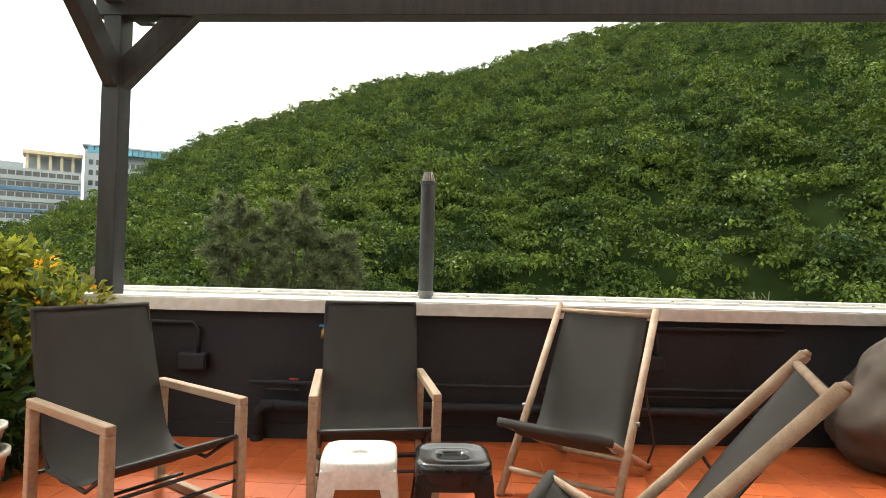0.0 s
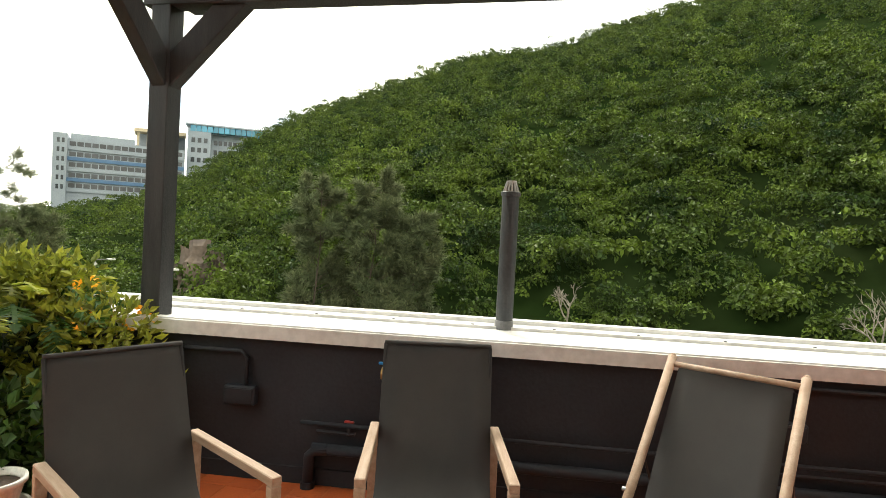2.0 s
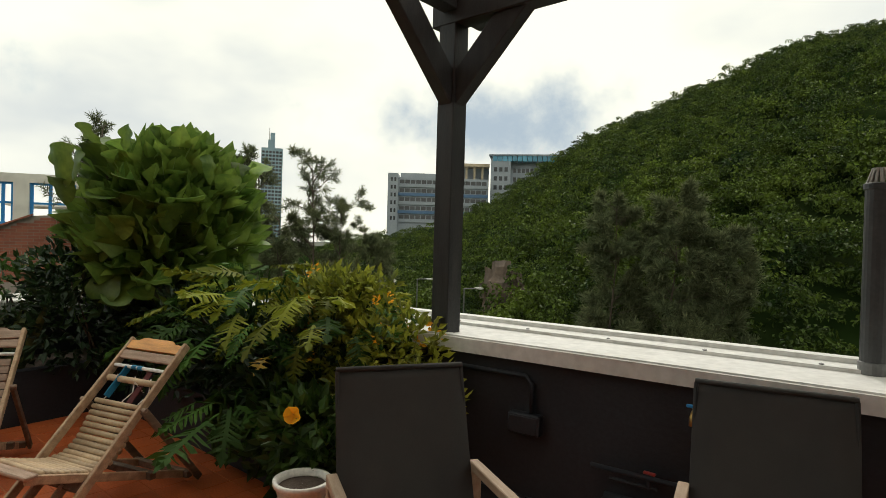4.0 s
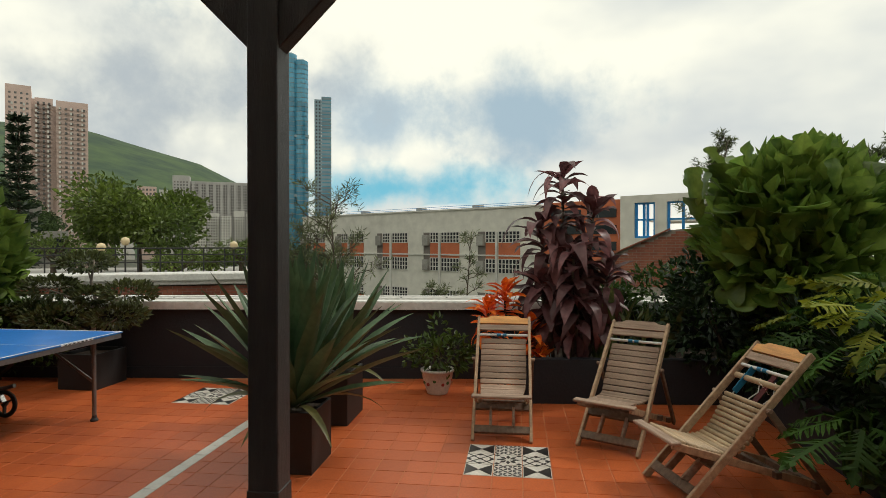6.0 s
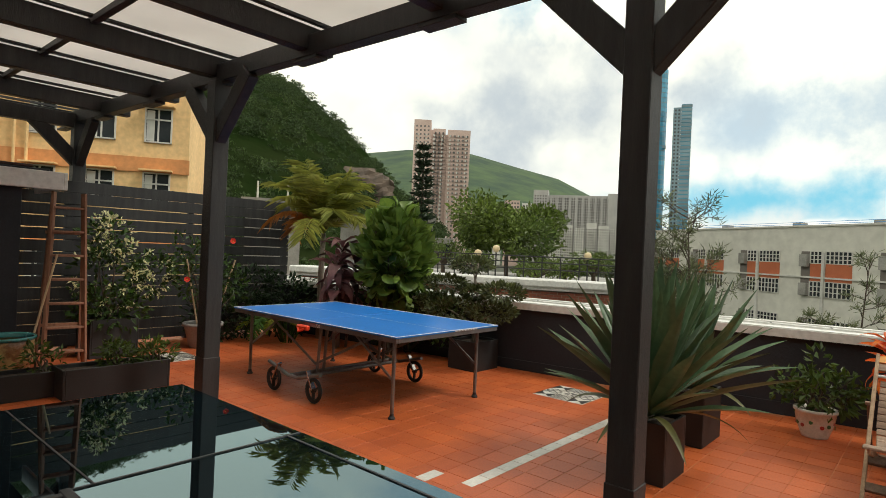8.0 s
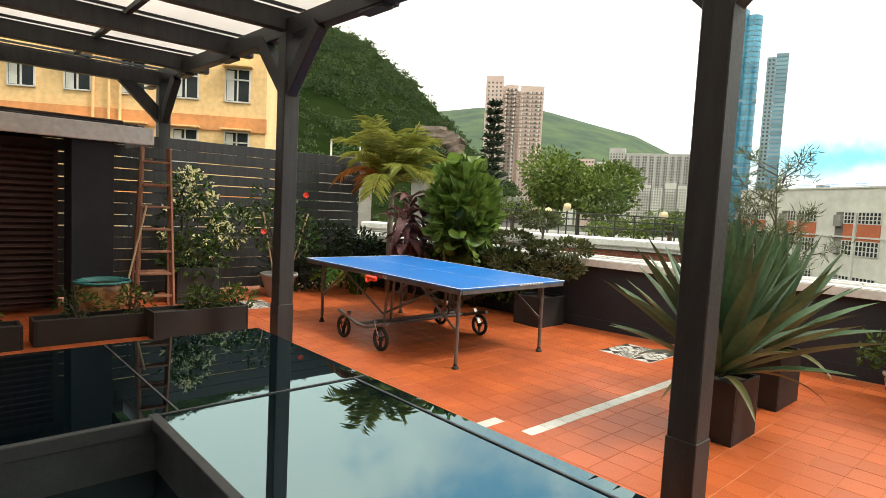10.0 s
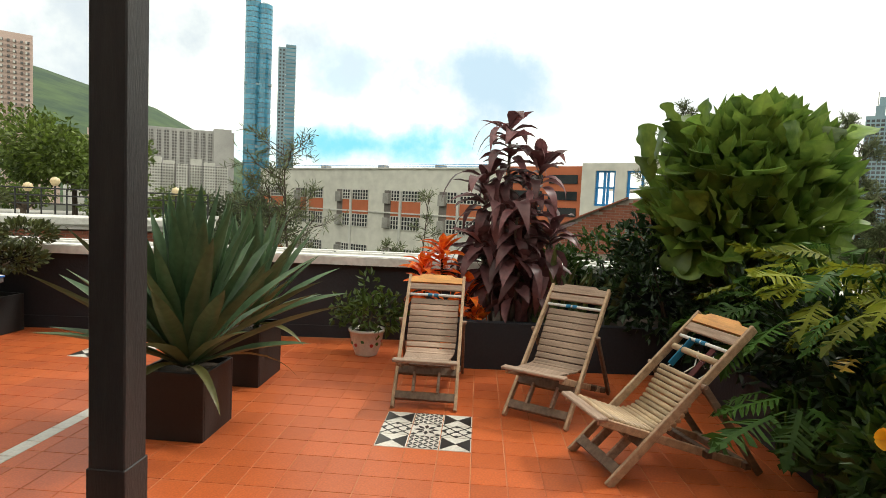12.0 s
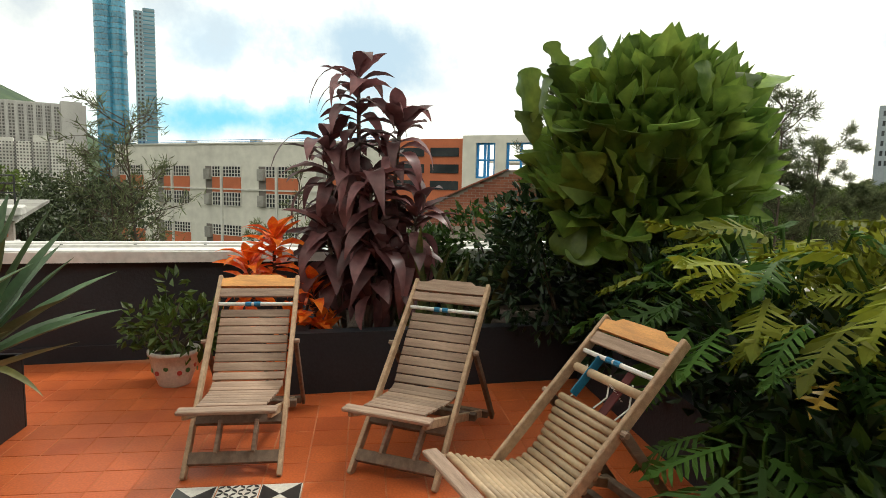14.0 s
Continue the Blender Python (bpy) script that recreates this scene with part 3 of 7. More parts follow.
NE, SW = (4.6, north_y(4.6)), (west_x(-8.9), -8.9)
nrm_n, nrm_w = Vector((-0.10, 1)).normalized(), Vector((-1, -SLANT)).normalized()


def strip(a, b, n, near, far):
    return [(a[0] + n.x * near, a[1] + n.y * near), (b[0] + n.x * near, b[1] + n.y * near), (b[0] + n.x * far, b[1] + n.y * far), (a[0] + n.x * far, a[1] + n.y * far)]


structure("wall_north", prism_wall(strip(CORNER, NE, nrm_n, 0, 0.75), -0.3, 0.888), "black_wall", "black painted terrace parapet wall with pipes along it", "wall")
structure("wall_west", prism_wall(strip(SW, CORNER, nrm_w, 0, 0.45), -0.3, 0.81), "black_wall", "black painted terrace parapet wall behind the planters", "wall")
structure("skirting_north", prism_wall(strip((-2.4, north_y(-2.4)), NE, nrm_n, -0.018, 0.002), 0.0, 0.10), "black_wall", "black painted upstand at the foot of the parapet", "baseboard")
structure("skirting_west", prism_wall(strip(SW, (west_x(0.4), 0.4), nrm_w, -0.02, 0.002), 0.0, 0.13), "black_wall", "black painted upstand at the foot of the parapet", "baseboard")


def coping(name, a, b, n, inner, outer, z, label):
    body = structure(name, prism_wall(strip(a, b, n, inner, outer), z, z + 0.085), "white_cap", label, "coping")
    ridge = Shape()
    for near, far, h in ((inner + 0.02, inner + 0.09, 0.012), (outer * 0.52, outer * 0.52 + 0.05, 0.022), (outer - 0.12, outer - 0.02, 0.03)):
        ridge.prism(strip(a, b, n, near, far), h, Matrix.Translation((0, 0, z + 0.083)))
    part("flashing", ridge, "white_cap", body, "white metal flashing strips")
    bolts, length = Shape(), (Vector(b) - Vector(a)).length
    d = (Vector(b) - Vector(a)).normalized()
    for i in range(int(length / 0.55)):
        p = Vector(a) + d * (0.3 + 0.55 * i) + n * (outer * 0.52 + 0.025)
        bolts.lathe([(0.012, 0), (0.012, 0.006), (0.001, 0.009)], 8, Matrix.Translation((p.x, p.y, z + 0.105)))
    part("bolts", bolts, "steel", body, "small steel bolt heads")
    return body


coping("coping_north", CORNER, NE, nrm_n, -0.05, 0.86, 0.886, "white painted concrete coping with metal flashing on the parapet")
coping("coping_west", SW, CORNER, nrm_w, -0.06, 0.52, 0.80, "white painted concrete coping on the west parapet")

# the building under the terrace, and plain walls that close it behind the camera
structure("terrace_slab", Shape().box(-7.2, 5.0, -9.4, 4.6, -12.0, -0.06), "concrete", "concrete building under the terrace", "building")
structure("wall_east", Shape().box(4.6, 4.8, -9.2, 4.1, -0.1, 2.9), "black_wall", "black painted wall closing the terrace", "wall")
structure("floor", Shape().box(-6.7, 4.6, -8.9, 4.1, -0.06, -0.0022), "grout", "terracotta tiled terrace floor with pale joints", "floor")

# low planter walls
low = Shape()
low.prism([(-5.20, 0.42), (-5.32, 0.42), (-5.54, 2.70), (-5.42, 2.69)], 0.43)
low.prism([(-5.50, 2.57), (-2.50, 2.57), (-2.50, 2.69), (-5.50, 2.69)], 0.40)
low.prism([(-5.30, 0.42), (-6.24, 0.42), (-6.24, 0.54), (-5.30, 0.54)], 0.43)
low.prism([(-2.62, 2.69), (-2.50, 2.69), (-2.50, 3.31), (-2.62, 3.30)], 0.40)
structure("planter_wall", low, "black_wall", "low black painted planter wall", "planter wall")
bed = Shape()
bed.prism([(-5.30, 0.54), (-5.50, 2.69), (-6.50, 2.80), (-6.24, 0.54)], 0.36)
bed.prism([(-5.50, 2.69), (-2.62, 2.69), (-2.62, 3.28), (-6.50, 2.80)], 0.34)
structure("planter_soil", bed, "soil", "dark soil in the raised planter", "soil")


# ---- pergola ----
beams = thing("pergola", Matrix.Identity(4), "charcoal painted timber pergola with braced posts", "pergola")


def post(x, y, h, braces, w=0.079):
    """A squared post with its 45 degree braces; braces are directions in plan."""
    po = part("post", Shape().box(-w, w, -w, w, 0.0, h, 0.006), "pergola", beams, at=Matrix.Translation((x, y, 0)))
    part("sleeve", Shape().box(-w - 0.005, w + 0.005, -w - 0.005, w + 0.005, 0.0, 0.42, 0.004), "pergola", po)
    for bx, by in braces:
        part("brace", Shape().beam((0, 0, 2.495), (bx * 0.56, by * 0.56, 3.055), 0.10, 0.165, 0.006), "pergola", po)
    return po


TOP = 3.05
post(-2.27, 3.41, TOP, [(1, 0.01), (0, -1)], 0.069)
post(-2.115, -0.752, TOP, [(0, 1), (0, -1)], 0.073)
post(-2.04, -4.88, TOP, [(0, 1), (0, -1)])
post(-1.99, -8.62, TOP, [(0, 1), (1, 0)])
for x, y in ((4.3, 3.44), (4.3, -0.7), (4.3, -8.5)):
    post(x, y, TOP, [(0, -1 if y > 0 else 1)])
ROOF_S = -8.9
part("beam", Shape().beam((-2.1, -8.62, TOP + 0.02), (4.5, -8.62, TOP + 0.02), 0.12, 0.19), "pergola", beams)
part("beam", Shape().beam((-2.26, 3.75, TOP + 0.08), (-1.98, ROOF_S, TOP + 0.08), 0.12, 0.17), "pergola", beams)
part("beam", Shape().beam((4.3, 4.2, TOP + 0.08), (4.3, ROOF_S, TOP + 0.08), 0.12, 0.17), "pergola", beams)
part("beam", Shape().beam((-2.40, 3.40, TOP + 0.01), (4.5, 3.45, TOP + 0.01), 0.13, 0.20), "pergola", beams)
for i in range(9):
    y = 2.085 - 1.405 * i
    part("rafter", Shape().beam((-2.30, y, TOP + 0.14), (4.5, y, TOP + 0.14), 0.11, 0.19), "pergola", beams)
    xb = -2.26 + 0.28 * (3.75 - y) / 12.65
    part("joint_block", Shape().box(xb - 0.058, xb + 0.058, y - 0.165, y + 0.165, TOP - 0.036, TOP - 0.007, 0.004), "pergola", beams)
for x in (-0.95, 0.45, 1.85, 3.25):
    part("purlin", Shape().beam((x, 3.3, TOP + 0.235), (x, ROOF_S, TOP + 0.235), 0.06, 0.06), "pergola", beams)
roof = structure("ceiling", Shape().box(-2.35, 4.5, -8.85, 3.3, TOP + 0.27, TOP + 0.278), "poly", "milky white polycarbonate pergola roof sheets", "ceiling")
for i in range(9):
    part("batten", Shape().box(-2.35, 4.5, 2.160 - 1.405 * i, 2.205 - 1.405 * i, TOP + 0.242, TOP + 0.266), "pergola", beams)
spot = thing("spotlight", pose(-0.62, -3.08, TOP + 0.06, 35, 0, 30), "small black spotlight clamped under a rafter", "spotlight")
part("lamp_head", Shape().lathe([(0.002, -0.10), (0.036, -0.10), (0.04, -0.09), (0.04, 0.03), (0.03, 0.05), (0.002, 0.05)], 16), "black_pot", spot, smooth=False)
part("bracket", Shape().box(-0.012, 0.012, -0.03, 0.03, 0.04, 0.11, 0.003), "black_pot", spot)

# ---- raised skylight ----
sk = thing("skylight", Matrix.Identity(4), "raised dark tinted glass skylight with grey metal frame", "skylight")
GZ = 0.30
part("curb", Shape().box(-1.60, -1.54, -4.45, -0.40, 0.0, GZ - 0.012, 0.004), "frame_dark", sk)
part("curb", Shape().box(-1.54, 1.40, -4.45, -4.39, 0.0, GZ - 0.012, 0.004), "frame_dark", sk)
part("curb", Shape().box(-1.54, -0.30, -0.46, -0.40, 0.0, GZ - 0.012, 0.004), "frame_dark", sk)
part("curb", Shape().box(-0.30, -0.24, -2.70, -0.40, 0.0, GZ - 0.0, 0.004), "frame_dark", sk)
part("curb", Shape().box(-0.24, 1.40, -2.74, -2.68, 0.0, GZ - 0.0, 0.004), "frame_dark", sk)
part("curb", Shape().box(1.34, 1.40, -4.39, -2.74, 0.0, GZ - 0.012, 0.004), "frame_dark", sk)
part("pane", Shape().box(-1.60, -0.372, -4.45, -2.735, GZ - 0.012, GZ, 0.003), "skylight", sk)
part("pane", Shape().box(-0.368, 1.40, -4.45, -2.70, GZ - 0.012, GZ, 0.003), "skylight", sk)
part("pane", Shape().box(-1.60, -0.25, -2.725, -0.40, GZ - 0.010, GZ + 0.002, 0.003), "skylight", sk)
rim = Shape()
rim.box(-1.49, -1.475, -2.73, -0.42, GZ + 0.001, GZ + 0.008)
rim.box(-0.375, -0.365, -4.44, -2.74, GZ - 0.004, GZ + 0.005)
rim.box(-1.58, -0.25, -2.737, -2.722, GZ - 0.004, GZ + 0.009)
rim.box(-0.265, -0.215, -2.74, -0.40, GZ - 0.05, GZ + 0.016, 0.004)
rim.box(-0.26, 1.40, -2.71, -2.665, GZ - 0.06, GZ + 0.012, 0.004)
part("glazing_bar", rim, "frame_dark", sk)
part("lower_pane", Shape().box(-0.24, 1.34, -2.68, -1.05, 0.02, 0.035, 0.003), "skylight", sk, "dark glass set low beside the raised panes")


# ---- slatted fence and lean-to at the south end ----
fence = thing("slatted_fence", Matrix.Translation((0, -8.38, 0)), "dark stained horizontal slat timber fence", "fence")
x0f, x1f = -5.25, 4.55
for i in range(14):
    z = 0.04 + i * 0.157
    gap = 0.012 if 4 < i < 12 else 0.004
    part("slat", Shape().box(x0f, x1f, -0.012, 0.012, z, z + 0.157 - gap, 0.003), "pergola", fence)
for x in (-5.2, -3.5, -1.85, 0.2, 2.2, 4.4):
    part("fence_post", Shape().box(x - 0.04, x + 0.04, -0.10, -0.014, 0.0, 2.22, 0.004), "pergola", fence)

hut = thing("lean_to", Matrix.Identity(4), "dark lean-to shed with a white fascia and brown louvred shutters", "shed")
part("roof", Shape().box(-1.30, 4.5, -8.3, -7.20, 2.19, 2.25, 0.01), "black_wall", hut)
part("fascia", Shape().box(-1.42, 4.5, -7.20, -7.14, 2.02, 2.22, 0.006), "white_cap", hut)
part("fascia", Shape().box(-1.46, -1.42, -8.3, -7.14, 2.02, 2.22, 0.006), "white_cap", hut)
part("roof_sheet", Shape().box(-1.15, 4.5, -8.2, -7.25, 2.252, 2.285, 0.008), "shutter", hut)
part("pillar", Shape().box(-1.05, -0.62, -7.65, -7.22, 0.0, 2.19, 0.006), "black_wall", hut)
part("wall", Shape().box(-0.45, 4.5, -8.05, -7.95, 0.0, 2.19), "black_wall", hut)
shut = part("shutter", Shape().box(-0.55, 0.6, -7.62, -7.58, 0.05, 2.0, 0.004), "shutter", hut, "brown louvred shutter")
for i in range(26):
    z = 0.12 + i * 0.071
    part("louvre", Shape().beam((-0.50, -7.56, z), (0.55, -7.56, z), 0.012, 0.062, 0.002, up=(0, 0.8, 0.6)), "shutter", shut)
# ---- furniture ----
def deck_chair(m, label, cane=False, orange=True):
    """A folding slatted deck chair: x is the way it faces, the origin lies between its front feet."""
    ch = thing("deck_chair", m, label, "deck chair", "slatted deck chairs")
    for y in (-0.225, 0.225):
        part("side_rail", Shape().beam((0, y, 0), (-0.83, y, 0.84), 0.05, 0.024, 0.004, up=(0, 1, 0)), "teak_rail", ch, at=None)
        part("seat_rail", Shape().beam((0.06, y * 0.86, 0.345), (-0.88, y * 0.86, 0.05), 0.045, 0.022, 0.004, up=(0, 1, 0)), "teak_rail", ch)
        part("prop", Shape().beam((-0.52, y * 1.10, 0.53), (-0.93, y * 1.10, 0.02), 0.042, 0.022, 0.004, up=(0, 1, 0)), "teak_dark", ch)
        part("pivot_bolt", Shape().tube([(-0.52, y * 0.95, 0.53), (-0.52, y * 1.19, 0.53)], 0.013, 8), "teak", ch)
    # headboard with a shaped upper edge
    d = Vector((-0.70, 0, 0.71)).normalized()
    head = Shape()
    up_m = Matrix.Translation((-0.775, 0, 0.785)) @ Matrix((Vector((0, 1, 0)), d, Vector((0.71, 0, 0.70)))).transposed().to_4x4()
    head.prism([(-0.235, 0), (0.235, 0), (0.235, 0.055), (0.15, 0.062), (0.12, 0.082), (-0.12, 0.082), (-0.15, 0.062), (-0.235, 0.055)], 0.02, up_m)
    part("headboard", head, "orange_wood" if orange else "teak", ch, "orange varnished headboard" if orange else "")
    part("head_slat", Shape().box(-0.225, 0.225, -0.07, -0.012, 0.0, 0.018, 0.003, up_m), "teak", ch)
    part("back_rod", Shape().tube([(-0.69, -0.22, 0.705), (-0.69, 0.22, 0.705)], 0.011, 8), "white_plastic", ch)
    for y in (-0.06, -0.01):
        part("rod_tape", Shape().tube([(-0.69, y, 0.705), (-0.69, y + 0.035, 0.705)], 0.014, 8), "blue_plastic", ch)
    # stretchers between the front feet
    part("stretcher", Shape().box(-0.015, 0.015, -0.215, 0.215, -0.03, 0.03, 0.003, Matrix.Translation((-0.06, 0, 0.075)) @ Matrix.Rotation(-0.78, 4, "Y")), "teak_dark", ch)
    part("stretcher", Shape().box(-0.015, 0.015, -0.215, 0.215, -0.03, 0.03, 0.003, Matrix.Translation((-0.205, 0, 0.215)) @ Matrix.Rotation(-0.78, 4, "Y")), "teak_dark", ch)
    for y in (-0.09, 0.09):
        part("spacer", Shape().beam((-0.075, y, 0.09), (-0.195, y, 0.205), 0.05, 0.02, 0.003, up=(0, 1, 0)), "teak", ch)
    for x, z in ((-0.86, 0.06), (-0.60, 0.14)):
        part("rear_stretcher", Shape().box(x - 0.02, x + 0.02, -0.24, 0.24, z - 0.02, z + 0.02, 0.003), "teak_dark", ch)
    part("seat_front", Shape().box(0.02, 0.085, -0.228, 0.228, 0.350, 0.370, 0.005), "teak", ch)
    # the slung slats: down the back, round, and forward along the seat
    if cane:
        curve = [(-0.56, 0.54), (-0.50, 0.43), (-0.44, 0.33), (-0.36, 0.27), (-0.26, 0.265), (-0.12, 0.31), (0.02, 0.36)]
    else:
        curve = [(-0.685, 0.675), (-0.60, 0.565), (-0.52, 0.455), (-0.455, 0.36), (-0.40, 0.315), (-0.30, 0.315), (-0.15, 0.335), (0.02, 0.358)]
    pts = [Vector((x, 0, z)) for x, z in curve]
    run = [0.0]
    for a, b in zip(pts, pts[1:]):
        run.append(run[-1] + (b - a).length)
    gap = 0.034 if cane else 0.053
    for k in range(int(run[-1] / gap)):
        s = (k + 0.5) * gap
        x, z = np.interp(s, run, [p.x for p in pts]), np.interp(s, run, [p.z for p in pts])
        x2, z2 = np.interp(min(s + 0.02, run[-1]), run, [p.x for p in pts]), np.interp(min(s + 0.02, run[-1]), run, [p.z for p in pts])
        a = math.atan2(z2 - z, x2 - x)
        mm = Matrix.Translation((x, 0, z)) @ Matrix.Rotation(-a, 4, "Y")
        if cane:
            part("cane", Shape().tube([(0, -0.185, 0), (0, -0.05, 0.002), (0, 0.06, 0.0), (0, 0.185, 0)], 0.0165, 7), "bamboo", ch, at=mm, smooth=True)
        else:
            w = 0.195 - 0.018 * max(0, k - 6) / 5
            part("slat", Shape().box(-0.0235, 0.0235, -w, w, -0.006, 0.006, 0.002), "teak", ch, at=mm)
    if cane:
        part("cane_rod", Shape().tube([(-0.64, -0.2, 0.64), (-0.64, 0.2, 0.64)], 0.02, 8), "bamboo", ch, smooth=True)
        part("blue_strap", Shape().beam((-0.69, -0.10, 0.70), (-0.565, -0.12, 0.55), 0.045, 0.006, 0.002, up=(0, 1, 0)), "blue_plastic", ch, "blue cloth strap", at=Matrix.Rotation(0, 4, "X"))
        strap = part("red_strap", Shape().beam((-0.69, 0.09, 0.69), (-0.56, 0.07, 0.53), 0.006, 0.045, 0.002, up=(0, 1, 0)), "red_cloth", ch, "dark red strap with white lettering")
        m_strap = Matrix.Translation((-0.6215, 0.080, 0.6145)) @ Matrix((Vector((-0.62, 0.05, -0.78)), Vector((0, 1, 0)), Vector((0.78, 0, -0.62)))).transposed().to_4x4()
        lettering("ON TRA", 0.028, "white_plastic", strap, m_strap)
        for y in (-0.15, 0.0, 0.13):
            part("cord", Shape().tube([(-0.66, y, 0.66), (-0.62, y + 0.03, 0.58), (-0.56, y + 0.02, 0.54)], 0.004, 5), "white_plastic", ch)
    return ch


BIG = Matrix.Diagonal((1.03, 1.02, 1.035, 1))
deck_chair(pose(-4.068, 0.283, 0) @ BIG, "weathered slatted teak deck chair with an orange headboard")
deck_chair(pose(-3.955, 1.065, 0, 0, 0, -28) @ BIG, "weathered grey teak deck chair beside the planter wall", orange=False)
deck_chair(pose(-3.310, 1.320, 0, 0, 0, -73) @ BIG, "deck chair mended with bamboo canes and blue straps", cane=True)


def sling(curve, width, t=0.004, sag=0.0, n=26):
    """A hanging cloth that follows a curve in x and z."""
    pts = np.array(curve, float)
    run = np.r_[0, np.cumsum(np.linalg.norm(np.diff(pts, axis=0), axis=1))]
    sh, cols = Shape(), 7
    for k in range(n + 1):
        s = run[-1] * k / n
        # soften the corners by averaging along the run
        near = [np.array([np.interp(np.clip(s + d, 0, run[-1]), run, pts[:, j]) for j in (0, 1)]) for d in (-0.05, -0.025, 0, 0.025, 0.05)]
        x, z = np.mean(near, axis=0) if 0 < k < n else near[2]
        for c in range(cols):
            y = (c / (cols - 1) - 0.5) * width
            dip = sag * math.sin(math.pi * k / n) * (1 - (2 * c / (cols - 1) - 1) ** 2)
            sh.v.append((x - dip * 0.6, y, z - dip * 0.6))
    for k in range(n):
        for c in range(cols - 1):
            a = k * cols + c
            sh.f.append((a, a + 1, a + cols + 1, a + cols))
    k = len(sh.v)
    sh.v += [(x - t * 0.7, y, z - t * 0.7) for x, y, z in sh.v]
    sh.f += [tuple(reversed([i + k for i in f])) for f in list(sh.f)]
    edge = [c for c in range(cols)] + [r * cols + cols - 1 for r in range(1, n + 1)] + [n * cols + c for c in range(cols - 2, -1, -1)] + [r * cols for r in range(n - 1, 0, -1)]
    for a, b in zip(edge, edge[1:] + edge[:1]):
        sh.f.append((b, a, a + k, b + k))
    return sh


def arm_chair(m, label):
    """A lounge chair of squared timber arms with a cloth sling: x is the way it faces, the origin under its middle."""
    ch = thing("sling_armchair", m, label, "armchair", "sling armchairs")
    for y in (-0.31, 0.31):
        part("arm", Shape().box(-0.36, 0.37, y - 0.0225, y + 0.0225, 0.535, 0.575, 0.004), "arm_wood", ch)
        part("front_leg", Shape().box(0.325, 0.37, y - 0.0225, y + 0.0225, 0.0, 0.5345, 0.004), "arm_wood", ch)
        part("rear_leg", Shape().box(-0.36, -0.315, y - 0.0225, y + 0.0225, 0.0, 0.5345, 0.004), "arm_wood", ch)
        part("runner", Shape().box(-0.314, 0.324, y - 0.02, y + 0.02, 0.0, 0.04, 0.004), "arm_wood", ch)
    for x, z, r in ((0.345, 0.385, 0.012), (0.345, 0.26, 0.009), (0.345, 0.17, 0.009), (-0.338, 0.22, 0.010), (-0.10, 0.10, 0.010)):
        part("cross_rod", Shape().tube([(x, -0.295, z), (x, 0.295, z)], r, 8), "black_pot", ch)
    for y in (-0.292, 0.292):
        part("side_rod", Shape().tube([(0.345, y * 0.96, 0.385), (0.12, y * 0.96, 0.24), (-0.24, y * 0.96, 0.25)], 0.010, 8), "black_pot", ch)
        part("back_rod", Shape().tube([(-0.24, y * 0.96, 0.25), (-0.36, y * 0.96, 0.56), (-0.47, y * 0.96, 0.975)], 0.010, 8), "black_pot", ch)
    part("sling", sling([(0.35, 0.395), (0.14, 0.27), (-0.10, 0.225), (-0.24, 0.30), (-0.35, 0.60), (-0.47, 0.985)], 0.575, sag=0.02), "fabric", ch, "charcoal grey cloth sling", smooth=True)
    hem = Shape()
    hem.tube([(-0.47, -0.285, 0.983), (-0.47, 0.285, 0.983)], 0.012, 8)
    part("top_hem", hem, "fabric", ch, smooth=True)
    return ch


arm_chair(pose(-0.214, 2.755, 0, 0, 0, -76.3) @ Matrix.Diagonal((1.0, 1.03, 1.0, 1)), "timber armchair with a charcoal cloth sling by the parapet")
arm_chair(pose(-1.24, 2.14, 0, 0, 0, -30) @ Matrix.Diagonal((1.02, 1.03, 1.0, 1)), "timber armchair with a charcoal cloth sling beside the planting")


